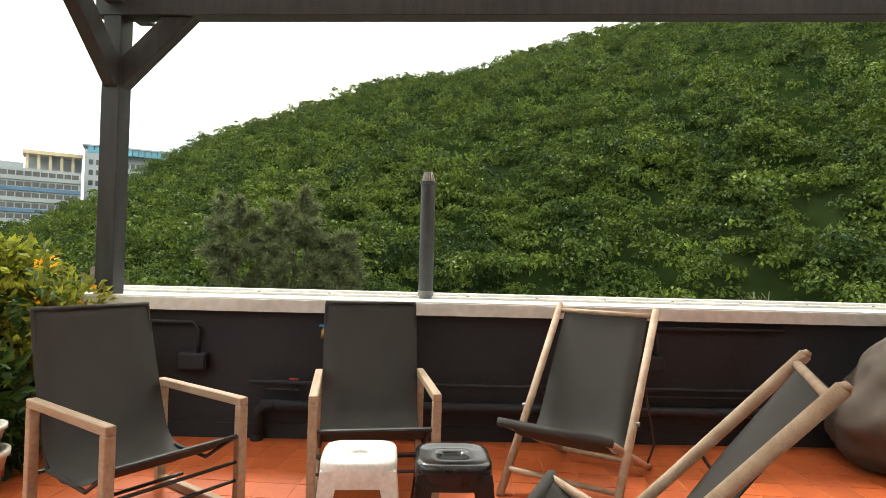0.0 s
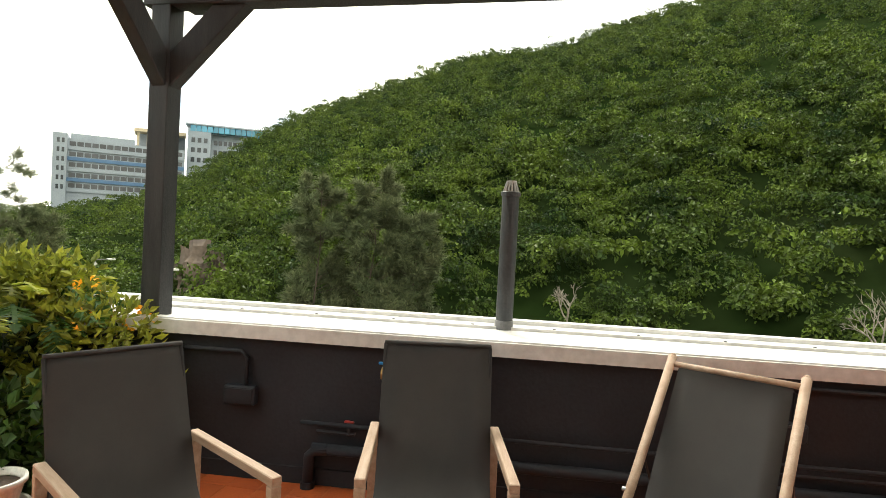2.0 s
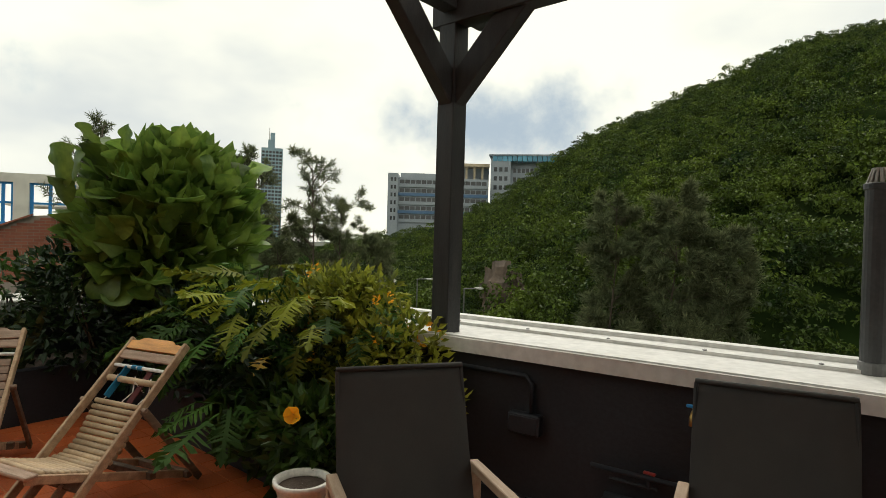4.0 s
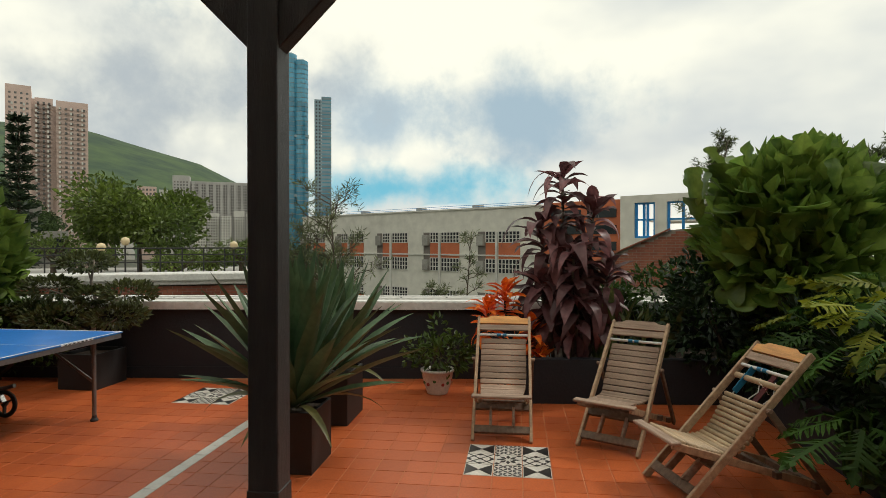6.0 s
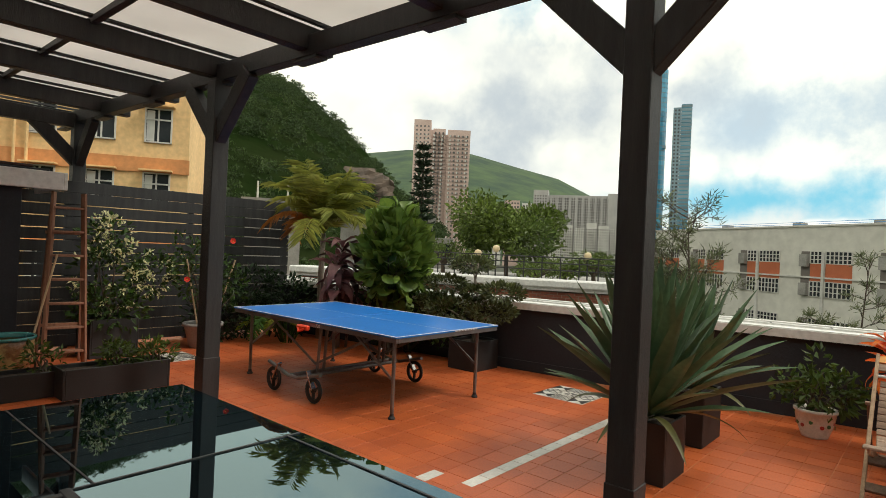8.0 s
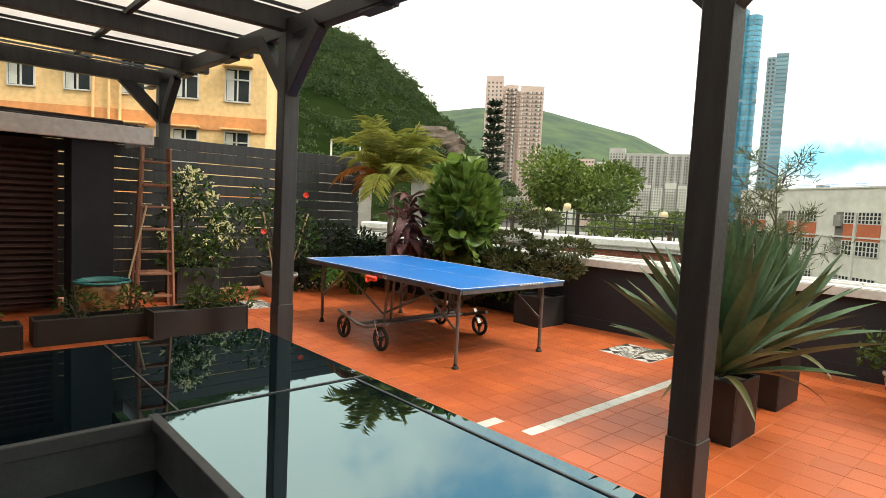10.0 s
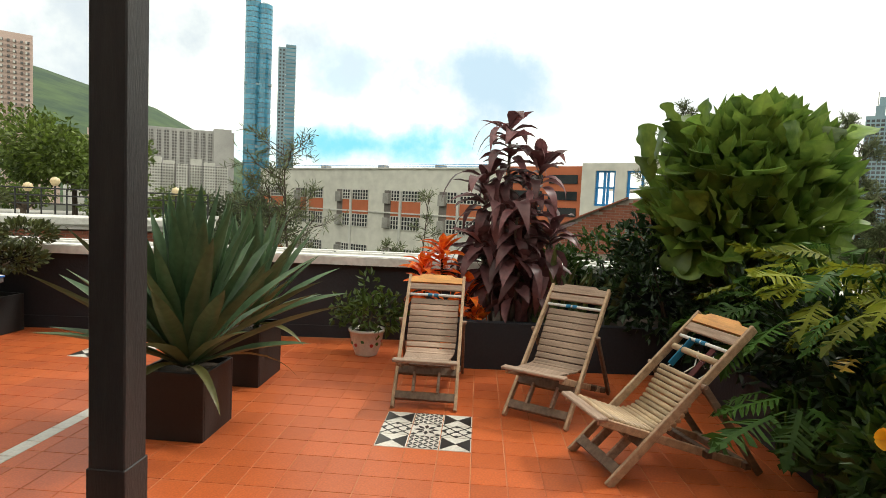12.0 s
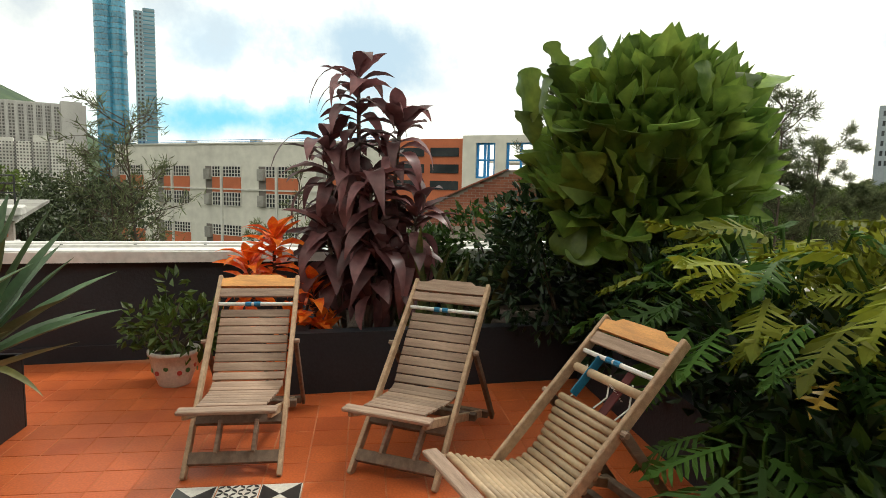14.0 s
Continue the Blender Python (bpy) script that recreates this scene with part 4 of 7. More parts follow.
def pole_chair(m, label):
    """A folding beach chair of round timber poles with a long cloth: x is the way it faces, the origin under its front feet."""
    ch = thing("beach_chair", m, label, "beach chair", "pole beach chairs")
    for y in (-0.31, 0.31):
        part("long_pole", Shape().tube([(0.0, y, 0.0), (-0.42, y, 0.48), (-0.86, y, 1.0)], 0.023, 10), "ash_pole", ch, smooth=True)
        part("pole_cap", Shape().tube([(-0.86, y, 1.0), (-0.872, y, 1.014)], 0.021, 10, 0.010), "ash_pole", ch, smooth=True)
        part("seat_pole", Shape().tube([(0.04, y * 0.88, 0.415), (-0.90, y * 0.88, 0.02)], 0.021, 10), "ash_pole", ch, smooth=True)
        part("bolt", Shape().tube([(-0.36, y * 1.04, 0.42), (-0.36, y * 1.11, 0.42)], 0.012, 8), "steel", ch)
        part("prop_wire", Shape().tube([(-0.52, y * 1.06, 0.60), (-0.80, y * 1.06, 0.20), (-0.82, y * 0.9, 0.05)], 0.007, 6), "black_pot", ch)
    part("top_bar", Shape().tube([(-0.835, -0.31, 0.965), (-0.835, 0.31, 0.965)], 0.016, 8), "ash_pole", ch, smooth=True)
    part("front_bar", Shape().tube([(0.03, -0.31, 0.41), (0.03, 0.31, 0.41)], 0.024, 10), "fabric", ch, smooth=True)
    for x, z in ((-0.10, 0.12), (-0.80, 0.06)):
        part("stretcher", Shape().tube([(x, -0.30, z), (x, 0.30, z)], 0.016, 8), "ash_pole", ch, smooth=True)
    part("wire_bar", Shape().tube([(-0.81, -0.28, 0.06), (-0.81, 0.28, 0.06)], 0.007, 6), "black_pot", ch)
    part("cloth", sling([(0.035, 0.435), (-0.10, 0.32), (-0.28, 0.255), (-0.42, 0.33), (-0.60, 0.62), (-0.845, 0.98)], 0.53, sag=0.03), "fabric", ch, "charcoal grey cloth", smooth=True)
    return ch


pole_chair(pose(0.796, 2.49, 0, 0, 0, -118.3), "pale timber pole beach chair with a charcoal cloth")
pole_chair(pose(0.63, 1.565, 0, 0, 0, 159.8) @ Matrix.Diagonal((1, 1, 0.98, 1)), "pale timber pole beach chair leaning back, seen side on")


def stool(m, colour, label):
    """A square pressed metal stool with splayed legs."""
    st = thing("metal_stool", m, label, "stool", "pressed metal stools")
    seat, n = Shape(), 28
    rings = [(0.022, 0.440), (0.024, 0.451), (0.075, 0.452), (0.118, 0.450), (0.135, 0.456), (0.150, 0.455), (0.158, 0.446), (0.160, 0.425), (0.160, 0.385)]

    def square(r, k):
        a = 2 * math.pi * k / n
        c, s = math.cos(a), math.sin(a)
        f = (abs(c) ** 5 + abs(s) ** 5) ** -0.2
        return r * c * f, r * s * f

    for r, z in rings:
        slot = 0.45 if r < 0.03 else 1.0                  # the hand hole is a slot
        seat.v += [(square(r, k)[0] * (1.6 if r < 0.03 else 1), square(r, k)[1] * slot, z) for k in range(n)]
    seat.f += [(i * n + k, (i + 1) * n + k, (i + 1) * n + (k + 1) % n, i * n + (k + 1) % n) for i in range(len(rings) - 1) for k in range(n)]
    part("seat", seat, colour, st, smooth=True)
    for sx in (-1, 1):
        for sy in (-1, 1):
            leg = Shape()
            t, b = 0.152, 0.195
            for (x0, y0, z0), w in (((t, t, 0.42), 0.075), ((b, b, 0.0), 0.035)):
                leg.v += [(sx * x0, sy * (y0 - w), z0), (sx * x0, sy * y0, z0), (sx * (x0 - w), sy * y0, z0), (sx * (x0 - w), sy * (y0 - 0.008), z0), (sx * (x0 - 0.008), sy * (y0 - 0.008), z0), (sx * (x0 - 0.008), sy * (y0 - w), z0)]
            leg.f += [(i, (i + 1) % 6, (i + 1) % 6 + 6, i + 6) for i in range(6)] + [tuple(range(5, -1, -1)), tuple(range(6, 12))]
            part("leg", leg, colour, st)
    for a in range(4):
        part("brace", Shape().box(-0.158, 0.158, 0.150, 0.154, 0.35, 0.390, 0.001, Matrix.Rotation(a * math.pi / 2, 4, "Z")), colour, st)
    return st


stool(pose(-0.10, 1.89, 0, 0, 0, 9), "white_metal", "white enamelled pressed metal stool")
stool(pose(0.295, 1.915, 0, 0, 0, 7), "black_metal", "glossy black pressed metal stool")

# bean bag in the corner
bag, n = Shape(), 40
profile = [(0.03, 0.0), (0.34, 0.01), (0.44, 0.10), (0.46, 0.24), (0.40, 0.42), (0.30, 0.60), (0.20, 0.75), (0.10, 0.84), (0.02, 0.86)]
rows = 30
for i in range(rows):
    s = i / (rows - 1) * (len(profile) - 1)
    r = np.interp(s, range(len(profile)), [p[0] for p in profile])
    z = np.interp(s, range(len(profile)), [p[1] for p in profile])
    for k in range(n):
        a = 2 * math.pi * k / n
        w = 1 + 0.20 * noise.noise((2.2 * math.cos(a), 2.2 * math.sin(a), z * 4.5)) + 0.10 * noise.noise((5 * math.cos(a), 5 * math.sin(a), z * 13)) + 0.03 * math.sin(9 * a + z * 20)
        bag.v.append((r * w * math.cos(a) - 0.10 * z, r * w * math.sin(a), z))
bag.f += [(i * n + k, i * n + (k + 1) % n, (i + 1) * n + (k + 1) % n, (i + 1) * n + k) for i in range(rows - 1) for k in range(n)]
tagged(part("bean_bag", bag, "sack", None, "", True, pose(3.20, 3.40, 0, 0, 0, 60) @ Matrix.Diagonal((1, 1, 1.07, 1))), "slumped brown cloth bean bag against the black wall", "bean bag")

# ---- table tennis table ----
tt = thing("table_tennis_table", Matrix.Identity(4), "blue outdoor table tennis table on a wheeled steel frame", "table tennis table")
TX0, TX1, TY0, TY1 = -4.39, -2.865, -5.90, -3.165
TM = (TY0 + TY1) / 2
for a, b in ((TY0, TM - 0.004), (TM + 0.004, TY1)):
    top = part("tabletop", Shape().box(TX0, TX1, a, b, 0.740, 0.756, 0.004), "table_blue", tt)
    part("edge_frame", Shape().box(TX0 + 0.005, TX0 + 0.03, a + 0.01, b - 0.01, 0.70, 0.74, 0.002).box(TX1 - 0.03, TX1 - 0.005, a + 0.01, b - 0.01, 0.70, 0.74, 0.002)
         .box(TX0 + 0.03, TX1 - 0.03, a + 0.005, a + 0.03, 0.70, 0.74, 0.002).box(TX0 + 0.03, TX1 - 0.03, b - 0.03, b - 0.005, 0.70, 0.74, 0.002), "steel", top)
lines = Shape()
for y in (TY0, TY1 - 0.02):
    lines.box(TX0, TX1, y, y + 0.02, 0.7562, 0.7572)
for x in (TX0, TX1 - 0.02):
    lines.box(x, x + 0.02, TY0 + 0.02, TY1 - 0.02, 0.7562, 0.7572)
lines.box((TX0 + TX1) / 2 - 0.0015, (TX0 + TX1) / 2 + 0.0015, TY0 + 0.02, TY1 - 0.02, 0.7562, 0.7570)
part("boundary_line", lines, "white_line", tt)
part("badge", Shape().box(TX1 - 1.15, TX1 - 0.80, TY1 + 0.0005, TY1 + 0.003, 0.742, 0.754), "white_line", tt, "pale maker's plate on the end rail")
plate = Shape()
for i in range(7):
    plate.box(TX1 - 1.13 + i * 0.045, TX1 - 1.105 + i * 0.045, TY1 + 0.003, TY1 + 0.004, 0.744, 0.752)
part("badge_marks", plate, "rubber", tt)
lettering("720", 0.05, "white_line", tt, Matrix.Translation((TX1 + 0.001, TM + 0.25, 0.72)) @ Matrix((Vector((0, 1, 0)), Vector((0, 0, 1)), Vector((1, 0, 0)))).transposed().to_4x4())
cx, cy = (TX0 + TX1) / 2, TM
for x in (-2.96, -4.17):
    for y in (-3.28, -5.65):
        leg = part("leg", Shape().tube([(x, y, 0.03), (x, y, 0.70)], 0.018, 10), "steel", tt)
        part("foot", Shape().lathe([(0.001, 0.0), (0.032, 0.0), (0.034, 0.012), (0.02, 0.03), (0.018, 0.05)], 14, Matrix.Translation((x, y, 0.0))), "rubber", leg)
        s = 1 if y < cy else -1
        part("leg_brace", Shape().beam((x, y, 0.34), (x, y + s * 0.55, 0.70), 0.012, 0.025, 0.002), "steel", tt)
for x in (-2.74, -4.15):
    for y in (-4.14, -4.82):
        wheel = thing("wheel_hub", Matrix.Translation((x, y, 0.125)), "", "")
        wheel.name, wheel.parent = "wheel", tt
        ring = Shape()
        n = 24
        for k in range(n):
            a = 2 * math.pi * k / n
            for j in range(8):
                b = 2 * math.pi * j / 8
                r = 0.104 + 0.021 * math.cos(b)
                ring.v.append((0.017 * math.sin(b), r * math.cos(a), r * math.sin(a)))
        ring.f += [(k * 8 + j, k * 8 + (j + 1) % 8, ((k + 1) % n) * 8 + (j + 1) % 8, ((k + 1) % n) * 8 + j) for k in range(n) for j in range(8)]
        part("tyre", ring, "rubber", wheel, smooth=True)
        rim = Shape().tube([(-0.02, 0, 0), (0.02, 0, 0)], 0.022, 10)
        for k in range(3):
            a = 2 * math.pi * k / 3 + 0.5
            rim.beam((0, 0, 0), (0, 0.092 * math.cos(a), 0.092 * math.sin(a)), 0.014, 0.034, 0.003, up=(1, 0, 0))
        part("rim", rim, "rubber", wheel)
        part("fork", Shape().beam((x, y, 0.13), (x, y + (0.10 if y > cy else -0.10) * -1, 0.30), 0.05, 0.018, 0.003, up=(0, 1, 0)), "chrome", tt, "worn chrome castor fork")
    part("carriage_rail", Shape().tube([(x, -4.04, 0.29), (x, -4.40, 0.20), (x, -4.56, 0.20), (x, -4.92, 0.29)], 0.019, 10), "steel", tt)
for y in (-4.42, -4.56):
    part("carriage_bar", Shape().tube([(-2.76, y, 0.20), (-4.13, y, 0.20)], 0.019, 10), "steel", tt)
for x in (-3.0, -3.08, -3.85, -3.93):
    part("upright", Shape().tube([(x, -4.44, 0.20), (x, -4.40, 0.70)], 0.016, 8), "steel", tt)
for x in (-3.0, -3.9):
    for y in (-3.6, -5.3):
        part("link_arm", Shape().beam((x, -4.47, 0.30), (x, y, 0.69), 0.012, 0.026, 0.002), "steel", tt)
part("safety_catch", Shape().box(-2.85, -2.80, -4.56, -4.38, 0.665, 0.715, 0.012).tube([(-2.80, -4.52, 0.68), (-2.77, -4.47, 0.655), (-2.80, -4.42, 0.68)], 0.012, 8), "orange_plastic", tt, "bright orange plastic catch")

# ---- pipes, taps and boxes on the north wall ----
def on_wall(x, off=0.0, z=0.0):
    p = Vector((x, north_y(x))) - nrm_n * off
    return Vector((p.x, p.y, z))


for name, z, r, x0, x1 in (("water_pipe", 0.245, 0.035, -1.12, 4.4), ("conduit", 0.40, 0.013, -1.2, 4.4), ("conduit", 0.345, 0.010, 1.5, 4.4)):
    tagged(part(name, Shape().tube([on_wall(x0, 0.06, z), on_wall((x0 + x1) / 2, 0.06, z), on_wall(x1, 0.06, z)], r, 10), "black_wall", None, "", True), "black painted pipe along the foot of the parapet", "pipe")
down = thing("drain_elbow", Matrix.Identity(4), "black painted drain pipe bending into the floor", "pipe")
part("elbow", Shape().tube([on_wall(-1.02, 0.06, 0.245), on_wall(-1.10, 0.06, 0.235), on_wall(-1.135, 0.06, 0.20), on_wall(-1.14, 0.06, 0.0)], 0.035, 12), "black_wall", down, smooth=True)
part("collar", Shape().tube([on_wall(-1.14, 0.06, 0.0), on_wall(-1.14, 0.06, 0.04)], 0.045, 12), "black_wall", down)
for x, z, w, h, top in ((-1.60, 0.53, 0.20, 0.12, 0.80), (1.62, 0.58, 0.17, 0.11, 0.83)):
    jb = thing("junction_box", Matrix.Identity(4), "black painted electrical box with conduit on the wall", "electrical box", "wall boxes")
    a = on_wall(x, 0.035, z)
    rot = Matrix.Translation(a) @ Matrix.Rotation(math.atan(0.10), 4, "Z")
    part("body", Shape().box(-w / 2, w / 2, -0.035, 0.035, -h / 2, h / 2, 0.008, rot), "black_wall", jb)
    part("cover", Shape().box(-w / 2 + 0.012, w / 2 - 0.012, -0.043, -0.034, -h / 2 + 0.012, h / 2 - 0.012, 0.003, rot), "black_wall", jb)
    part("conduit", Shape().tube([on_wall(x + 0.03, 0.03, z + h / 2), on_wall(x + 0.03, 0.03, top - 0.04), on_wall(x - 0.01, 0.03, top), on_wall(x - 0.45 if x < 0 else x + 0.95, 0.03, top)], 0.014, 8), "black_wall", jb, smooth=True)
tap = thing("garden_tap", Matrix.Identity(4), "brass garden tap with a blue lever", "tap")
part("spout", Shape().tube([on_wall(-0.70, 0.0, 0.77), on_wall(-0.70, 0.07, 0.77), on_wall(-0.70, 0.10, 0.755), on_wall(-0.70, 0.105, 0.715)], 0.013, 10), "brass", tap, smooth=True)
part("lever", Shape().box(-0.035, 0.035, -0.008, 0.008, 0, 0.016, 0.004, Matrix.Translation(on_wall(-0.70, 0.06, 0.79))), "blue_frame", tap, "blue lever")
part("stem", Shape().tube([on_wall(-0.70, 0.06, 0.77), on_wall(-0.70, 0.06, 0.80)], 0.008, 8), "brass", tap)
valve = thing("stop_valve", Matrix.Identity(4), "small valve with a red handle on a black pipe", "valve")
part("body", Shape().tube([on_wall(-0.90, 0.05, 0.345), on_wall(-0.90, 0.05, 0.415)], 0.014, 8), "black_wall", valve)
part("handle", Shape().box(-0.032, 0.032, -0.010, 0.010, 0, 0.014, 0.004, Matrix.Translation(on_wall(-0.90, 0.05, 0.415))), "red_motif", valve, "red handle")
part("branch", Shape().tube([on_wall(-1.10, 0.05, 0.35), on_wall(-0.86, 0.05, 0.35)], 0.012, 8), "black_wall", valve)
# flue on the coping
fl = thing("flue_pipe", Matrix.Translation((-0.05, 4.03, 0.971)), "dark grey flue pipe with a slatted cowl on the coping", "flue")
part("pipe", Shape().lathe([(0.058, 0.06), (0.058, 0.90), (0.066, 0.905), (0.066, 0.93), (0.055, 0.935)], 20), "frame_dark", fl, smooth=False)
part("collar", Shape().lathe([(0.064, -0.002), (0.064, 0.06), (0.058, 0.062)], 20), "steel", fl)
for k in range(14):
    a = 2 * math.pi * k / 14
    part("cowl_slat", Shape().beam((0.055 * math.cos(a), 0.055 * math.sin(a), 0.93), (0.032 * math.cos(a), 0.032 * math.sin(a), 1.0), 0.012, 0.006, 0.001), "concrete", fl)
part("cowl_cap", Shape().lathe([(0.036, 0.995), (0.034, 1.008), (0.001, 1.012)], 14), "concrete", fl)

# ladder leaning by the lean-to
ld = thing("step_ladder", pose(-1.48, -7.15, 0, 0, 0, 82), "worn red brown wooden step ladder standing by the shed", "ladder")
for y, lean in ((-0.20, 0.0), (0.20, 0.0)):
    part("stile", Shape().beam((0.10, y, 0.0), (0.0, y * 0.72, 2.0), 0.03, 0.07, 0.004), "ladder_wood", ld)
    part("rear_stile", Shape().beam((-0.36, y * 1.1, 0.0), (-0.03, y * 0.75, 1.95), 0.025, 0.05, 0.004), "ladder_wood", ld)
for k in range(7):
    f = (k + 0.7) / 7.4
    part("tread", Shape().box(0.08 - 0.1 * f - 0.05, 0.08 - 0.1 * f + 0.06, -0.19 + 0.05 * f, 0.19 - 0.05 * f, 2.0 * f, 2.0 * f + 0.025, 0.003), "ladder_wood", ld)
    if k in (1, 3, 5):
        part("rear_bar", Shape().beam((-0.36 + 0.33 * f, -0.2, 2 * f), (-0.36 + 0.33 * f, 0.2, 2 * f), 0.02, 0.035, 0.003), "ladder_wood", ld)
tagged(part("bamboo_pole", Shape().tube([(-1.05, -6.95, 0.0), (-1.36, -7.05, 1.3)], 0.012, 7), "bamboo"), "thin bamboo pole leaning on the ladder", "pole")


# ---- containers ----
def tub(name, m, profile, material, label, category, soil, group=""):
    th = thing(name, m, label, category, group)
    part("body", Shape().lathe(profile, 28), material, th, smooth=True)
    part("soil", Shape().lathe([(0.001, soil[1] + 0.01), (soil[0], soil[1])], 20), "soil", th)
    return th


def box_planter(x0, x1, y0, y1, h, label, t=0.022, rim=0.015):
    th = thing("box_planter", Matrix.Translation(((x0 + x1) / 2, (y0 + y1) / 2, 0)), label, "planter", "black box planters")
    a, b = (x1 - x0) / 2, (y1 - y0) / 2
    for sx, sy in ((1, 0), (-1, 0), (0, 1), (0, -1)):
        if sx:
            part("side", Shape().box(sx * a - (t if sx > 0 else 0), sx * a + (t if sx < 0 else 0), -b, b, 0, h, 0.004), "black_pot", th)
        else:
            part("side", Shape().box(-a + t, a - t, sy * b - (t if sy > 0 else 0), sy * b + (t if sy < 0 else 0), 0, h, 0.004), "black_pot", th)
    part("soil", Shape().box(-a + t, a - t, -b + t, b - t, 0.01, h - 0.04), "soil", th)
    return th


box_planter(-3.66, -3.25, -1.37, -0.96, 0.42, "square black planter holding a large agave")
box_planter(-4.80, -4.30, -1.42, -1.03, 0.44, "square black planter standing behind the agave")
box_planter(-5.62, -5.12, -4.46, -4.02, 0.38, "square black planter holding a clipped bonsai")
box_planter(-2.02, -1.05, -5.95, -5.62, 0.28, "long black window-box planter by the skylight")
box_planter(-1.18, -0.10, -6.15, -5.85, 0.24, "long black window-box planter with small herbs")
box_planter(-0.02, 1.0, -6.10, -5.80, 0.22, "long black window-box planter by the shutters")
box_planter(-2.42, -1.85, -7.95, -7.45, 0.48, "black planter with a white flowering bush")

PC = [(0.001, 0.0), (0.105, 0.0), (0.11, 0.012), (0.15, 0.13), (0.165, 0.225), (0.178, 0.232), (0.178, 0.255), (0.158, 0.258), (0.15, 0.22)]
pc = tub("flower_pot", Matrix.Translation((-5.50, -0.42, 0)), PC, "porcelain", "cream ceramic pot painted with small flowers", "plant pot", (0.15, 0.22))


def motifs(parent, r, z, n, seed, size=0.018):
    rr = random.Random(seed)
    for k in range(n):
        a = 2 * math.pi * k / n + rr.uniform(-0.1, 0.1)
        p = Vector((r * math.cos(a), r * math.sin(a), z + rr.uniform(-0.03, 0.03)))
        mm = Matrix.Translation(p) @ Matrix.Rotation(a, 4, "Z") @ Matrix.Rotation(math.pi / 2, 4, "Y")
        part("painted_flower", Shape().lathe([(0.001, 0.003), (size, 0.002), (size, -0.004)], 7, mm), "red_motif" if k % 2 else "green_motif", parent)


motifs(pc, 0.152, 0.13, 14, 1)
PW = [(0.001, 0.0), (0.10, 0.0), (0.105, 0.01), (0.145, 0.20), (0.158, 0.204), (0.158, 0.235), (0.140, 0.235), (0.135, 0.19)]
low_pot = tub("flower_pot", Matrix.Translation((-2.18, 2.24, 0)), PW, "porcelain", "white ceramic pot with a painted red flower", "plant pot", (0.135, 0.18))
motifs(low_pot, 0.130, 0.11, 10, 3, 0.03)
tub("flower_pot", Matrix.Translation((-2.18, 2.24, 0.19)), [(r * 0.9, z * 0.75) for r, z in PW], "porcelain", "white pot stacked inside another pot", "plant pot", (0.12, 0.14))
tub("clay_pot", Matrix.Translation((-3.33, -7.55, 0)), [(0.001, 0), (0.17, 0), (0.18, 0.02), (0.25, 0.30), (0.275, 0.305), (0.275, 0.35), (0.25, 0.35), (0.24, 0.30)], "grey_pot",
    "large grey clay pot with a staked shrub", "plant pot", (0.24, 0.29))
tub("dragon_urn", Matrix.Translation((-0.84, -6.75, 0)), [(0.001, 0), (0.17, 0), (0.20, 0.06), (0.265, 0.28), (0.26, 0.42), (0.25, 0.44)], "brown_glaze",
    "brown glazed urn with a teal rim", "urn", (0.24, 0.38))
tagged(part("urn_rim", Shape().lathe([(0.245, 0.435), (0.275, 0.44), (0.285, 0.46), (0.27, 0.475), (0.24, 0.465), (0.235, 0.42)], 28), "teal_glaze", bpy.data.objects["dragon_urn"], "teal glazed rim", True))
# ---- plants ----
def blade(length, width, profile, droop, fold, segs=6, wave=0.0, lobes=0):
    """A large leaf along +x, its back on +z: profile gives the half width along it, 0 to 1."""
    sh = Shape()
    for i in range(segs + 1):
        u = 1 - (1 - i / segs) ** 1.5
        w = width * 0.5 * float(np.interp(u, *zip(*profile)))
        bend = droop * u * u
        x, z = length * (u - 0.35 * bend * bend), -length * bend * 0.75
        k = wave * math.sin(u * 17) * w
        for s in (-1, -0.5, 0, 0.5, 1):
            sh.v.append((x, s * w, z + abs(s) * w * fold * 2 + (k if abs(s) == 1 else 0)))
    sh.f += [(i * 5 + j, (i + 1) * 5 + j, (i + 1) * 5 + j + 1, i * 5 + j + 1) for i in range(segs) for j in range(4)]
    return sh


FIG = [(0, 0.08), (0.1, 0.40), (0.25, 0.66), (0.45, 0.80), (0.65, 0.98), (0.8, 1.0), (0.9, 0.88), (0.96, 0.66), (0.99, 0.38), (1, 0.2)]
LANCE = [(0, 0.22), (0.1, 0.3), (0.35, 0.9), (0.55, 1.0), (0.8, 0.62), (1, 0.02)]
SWORD = [(0, 0.55), (0.15, 0.7), (0.5, 1.0), (0.8, 0.6), (1, 0.02)]


def aim(direction, roll=0.0):
    """A turn that lays +x along a direction, with +z as near up as can be."""
    d = Vector(direction).normalized()
    side = Vector((0, 0, 1)).cross(d)
    side = side.normalized() if side.length > 1e-3 else Vector((0, 1, 0))
    return Matrix((d, side, d.cross(side))).transposed().to_4x4() @ Matrix.Rotation(roll, 4, "X")


def unit(rng, up=0.0):
    v = rng.normal(size=3) + np.array([0, 0, up])
    return Vector(v / np.linalg.norm(v))


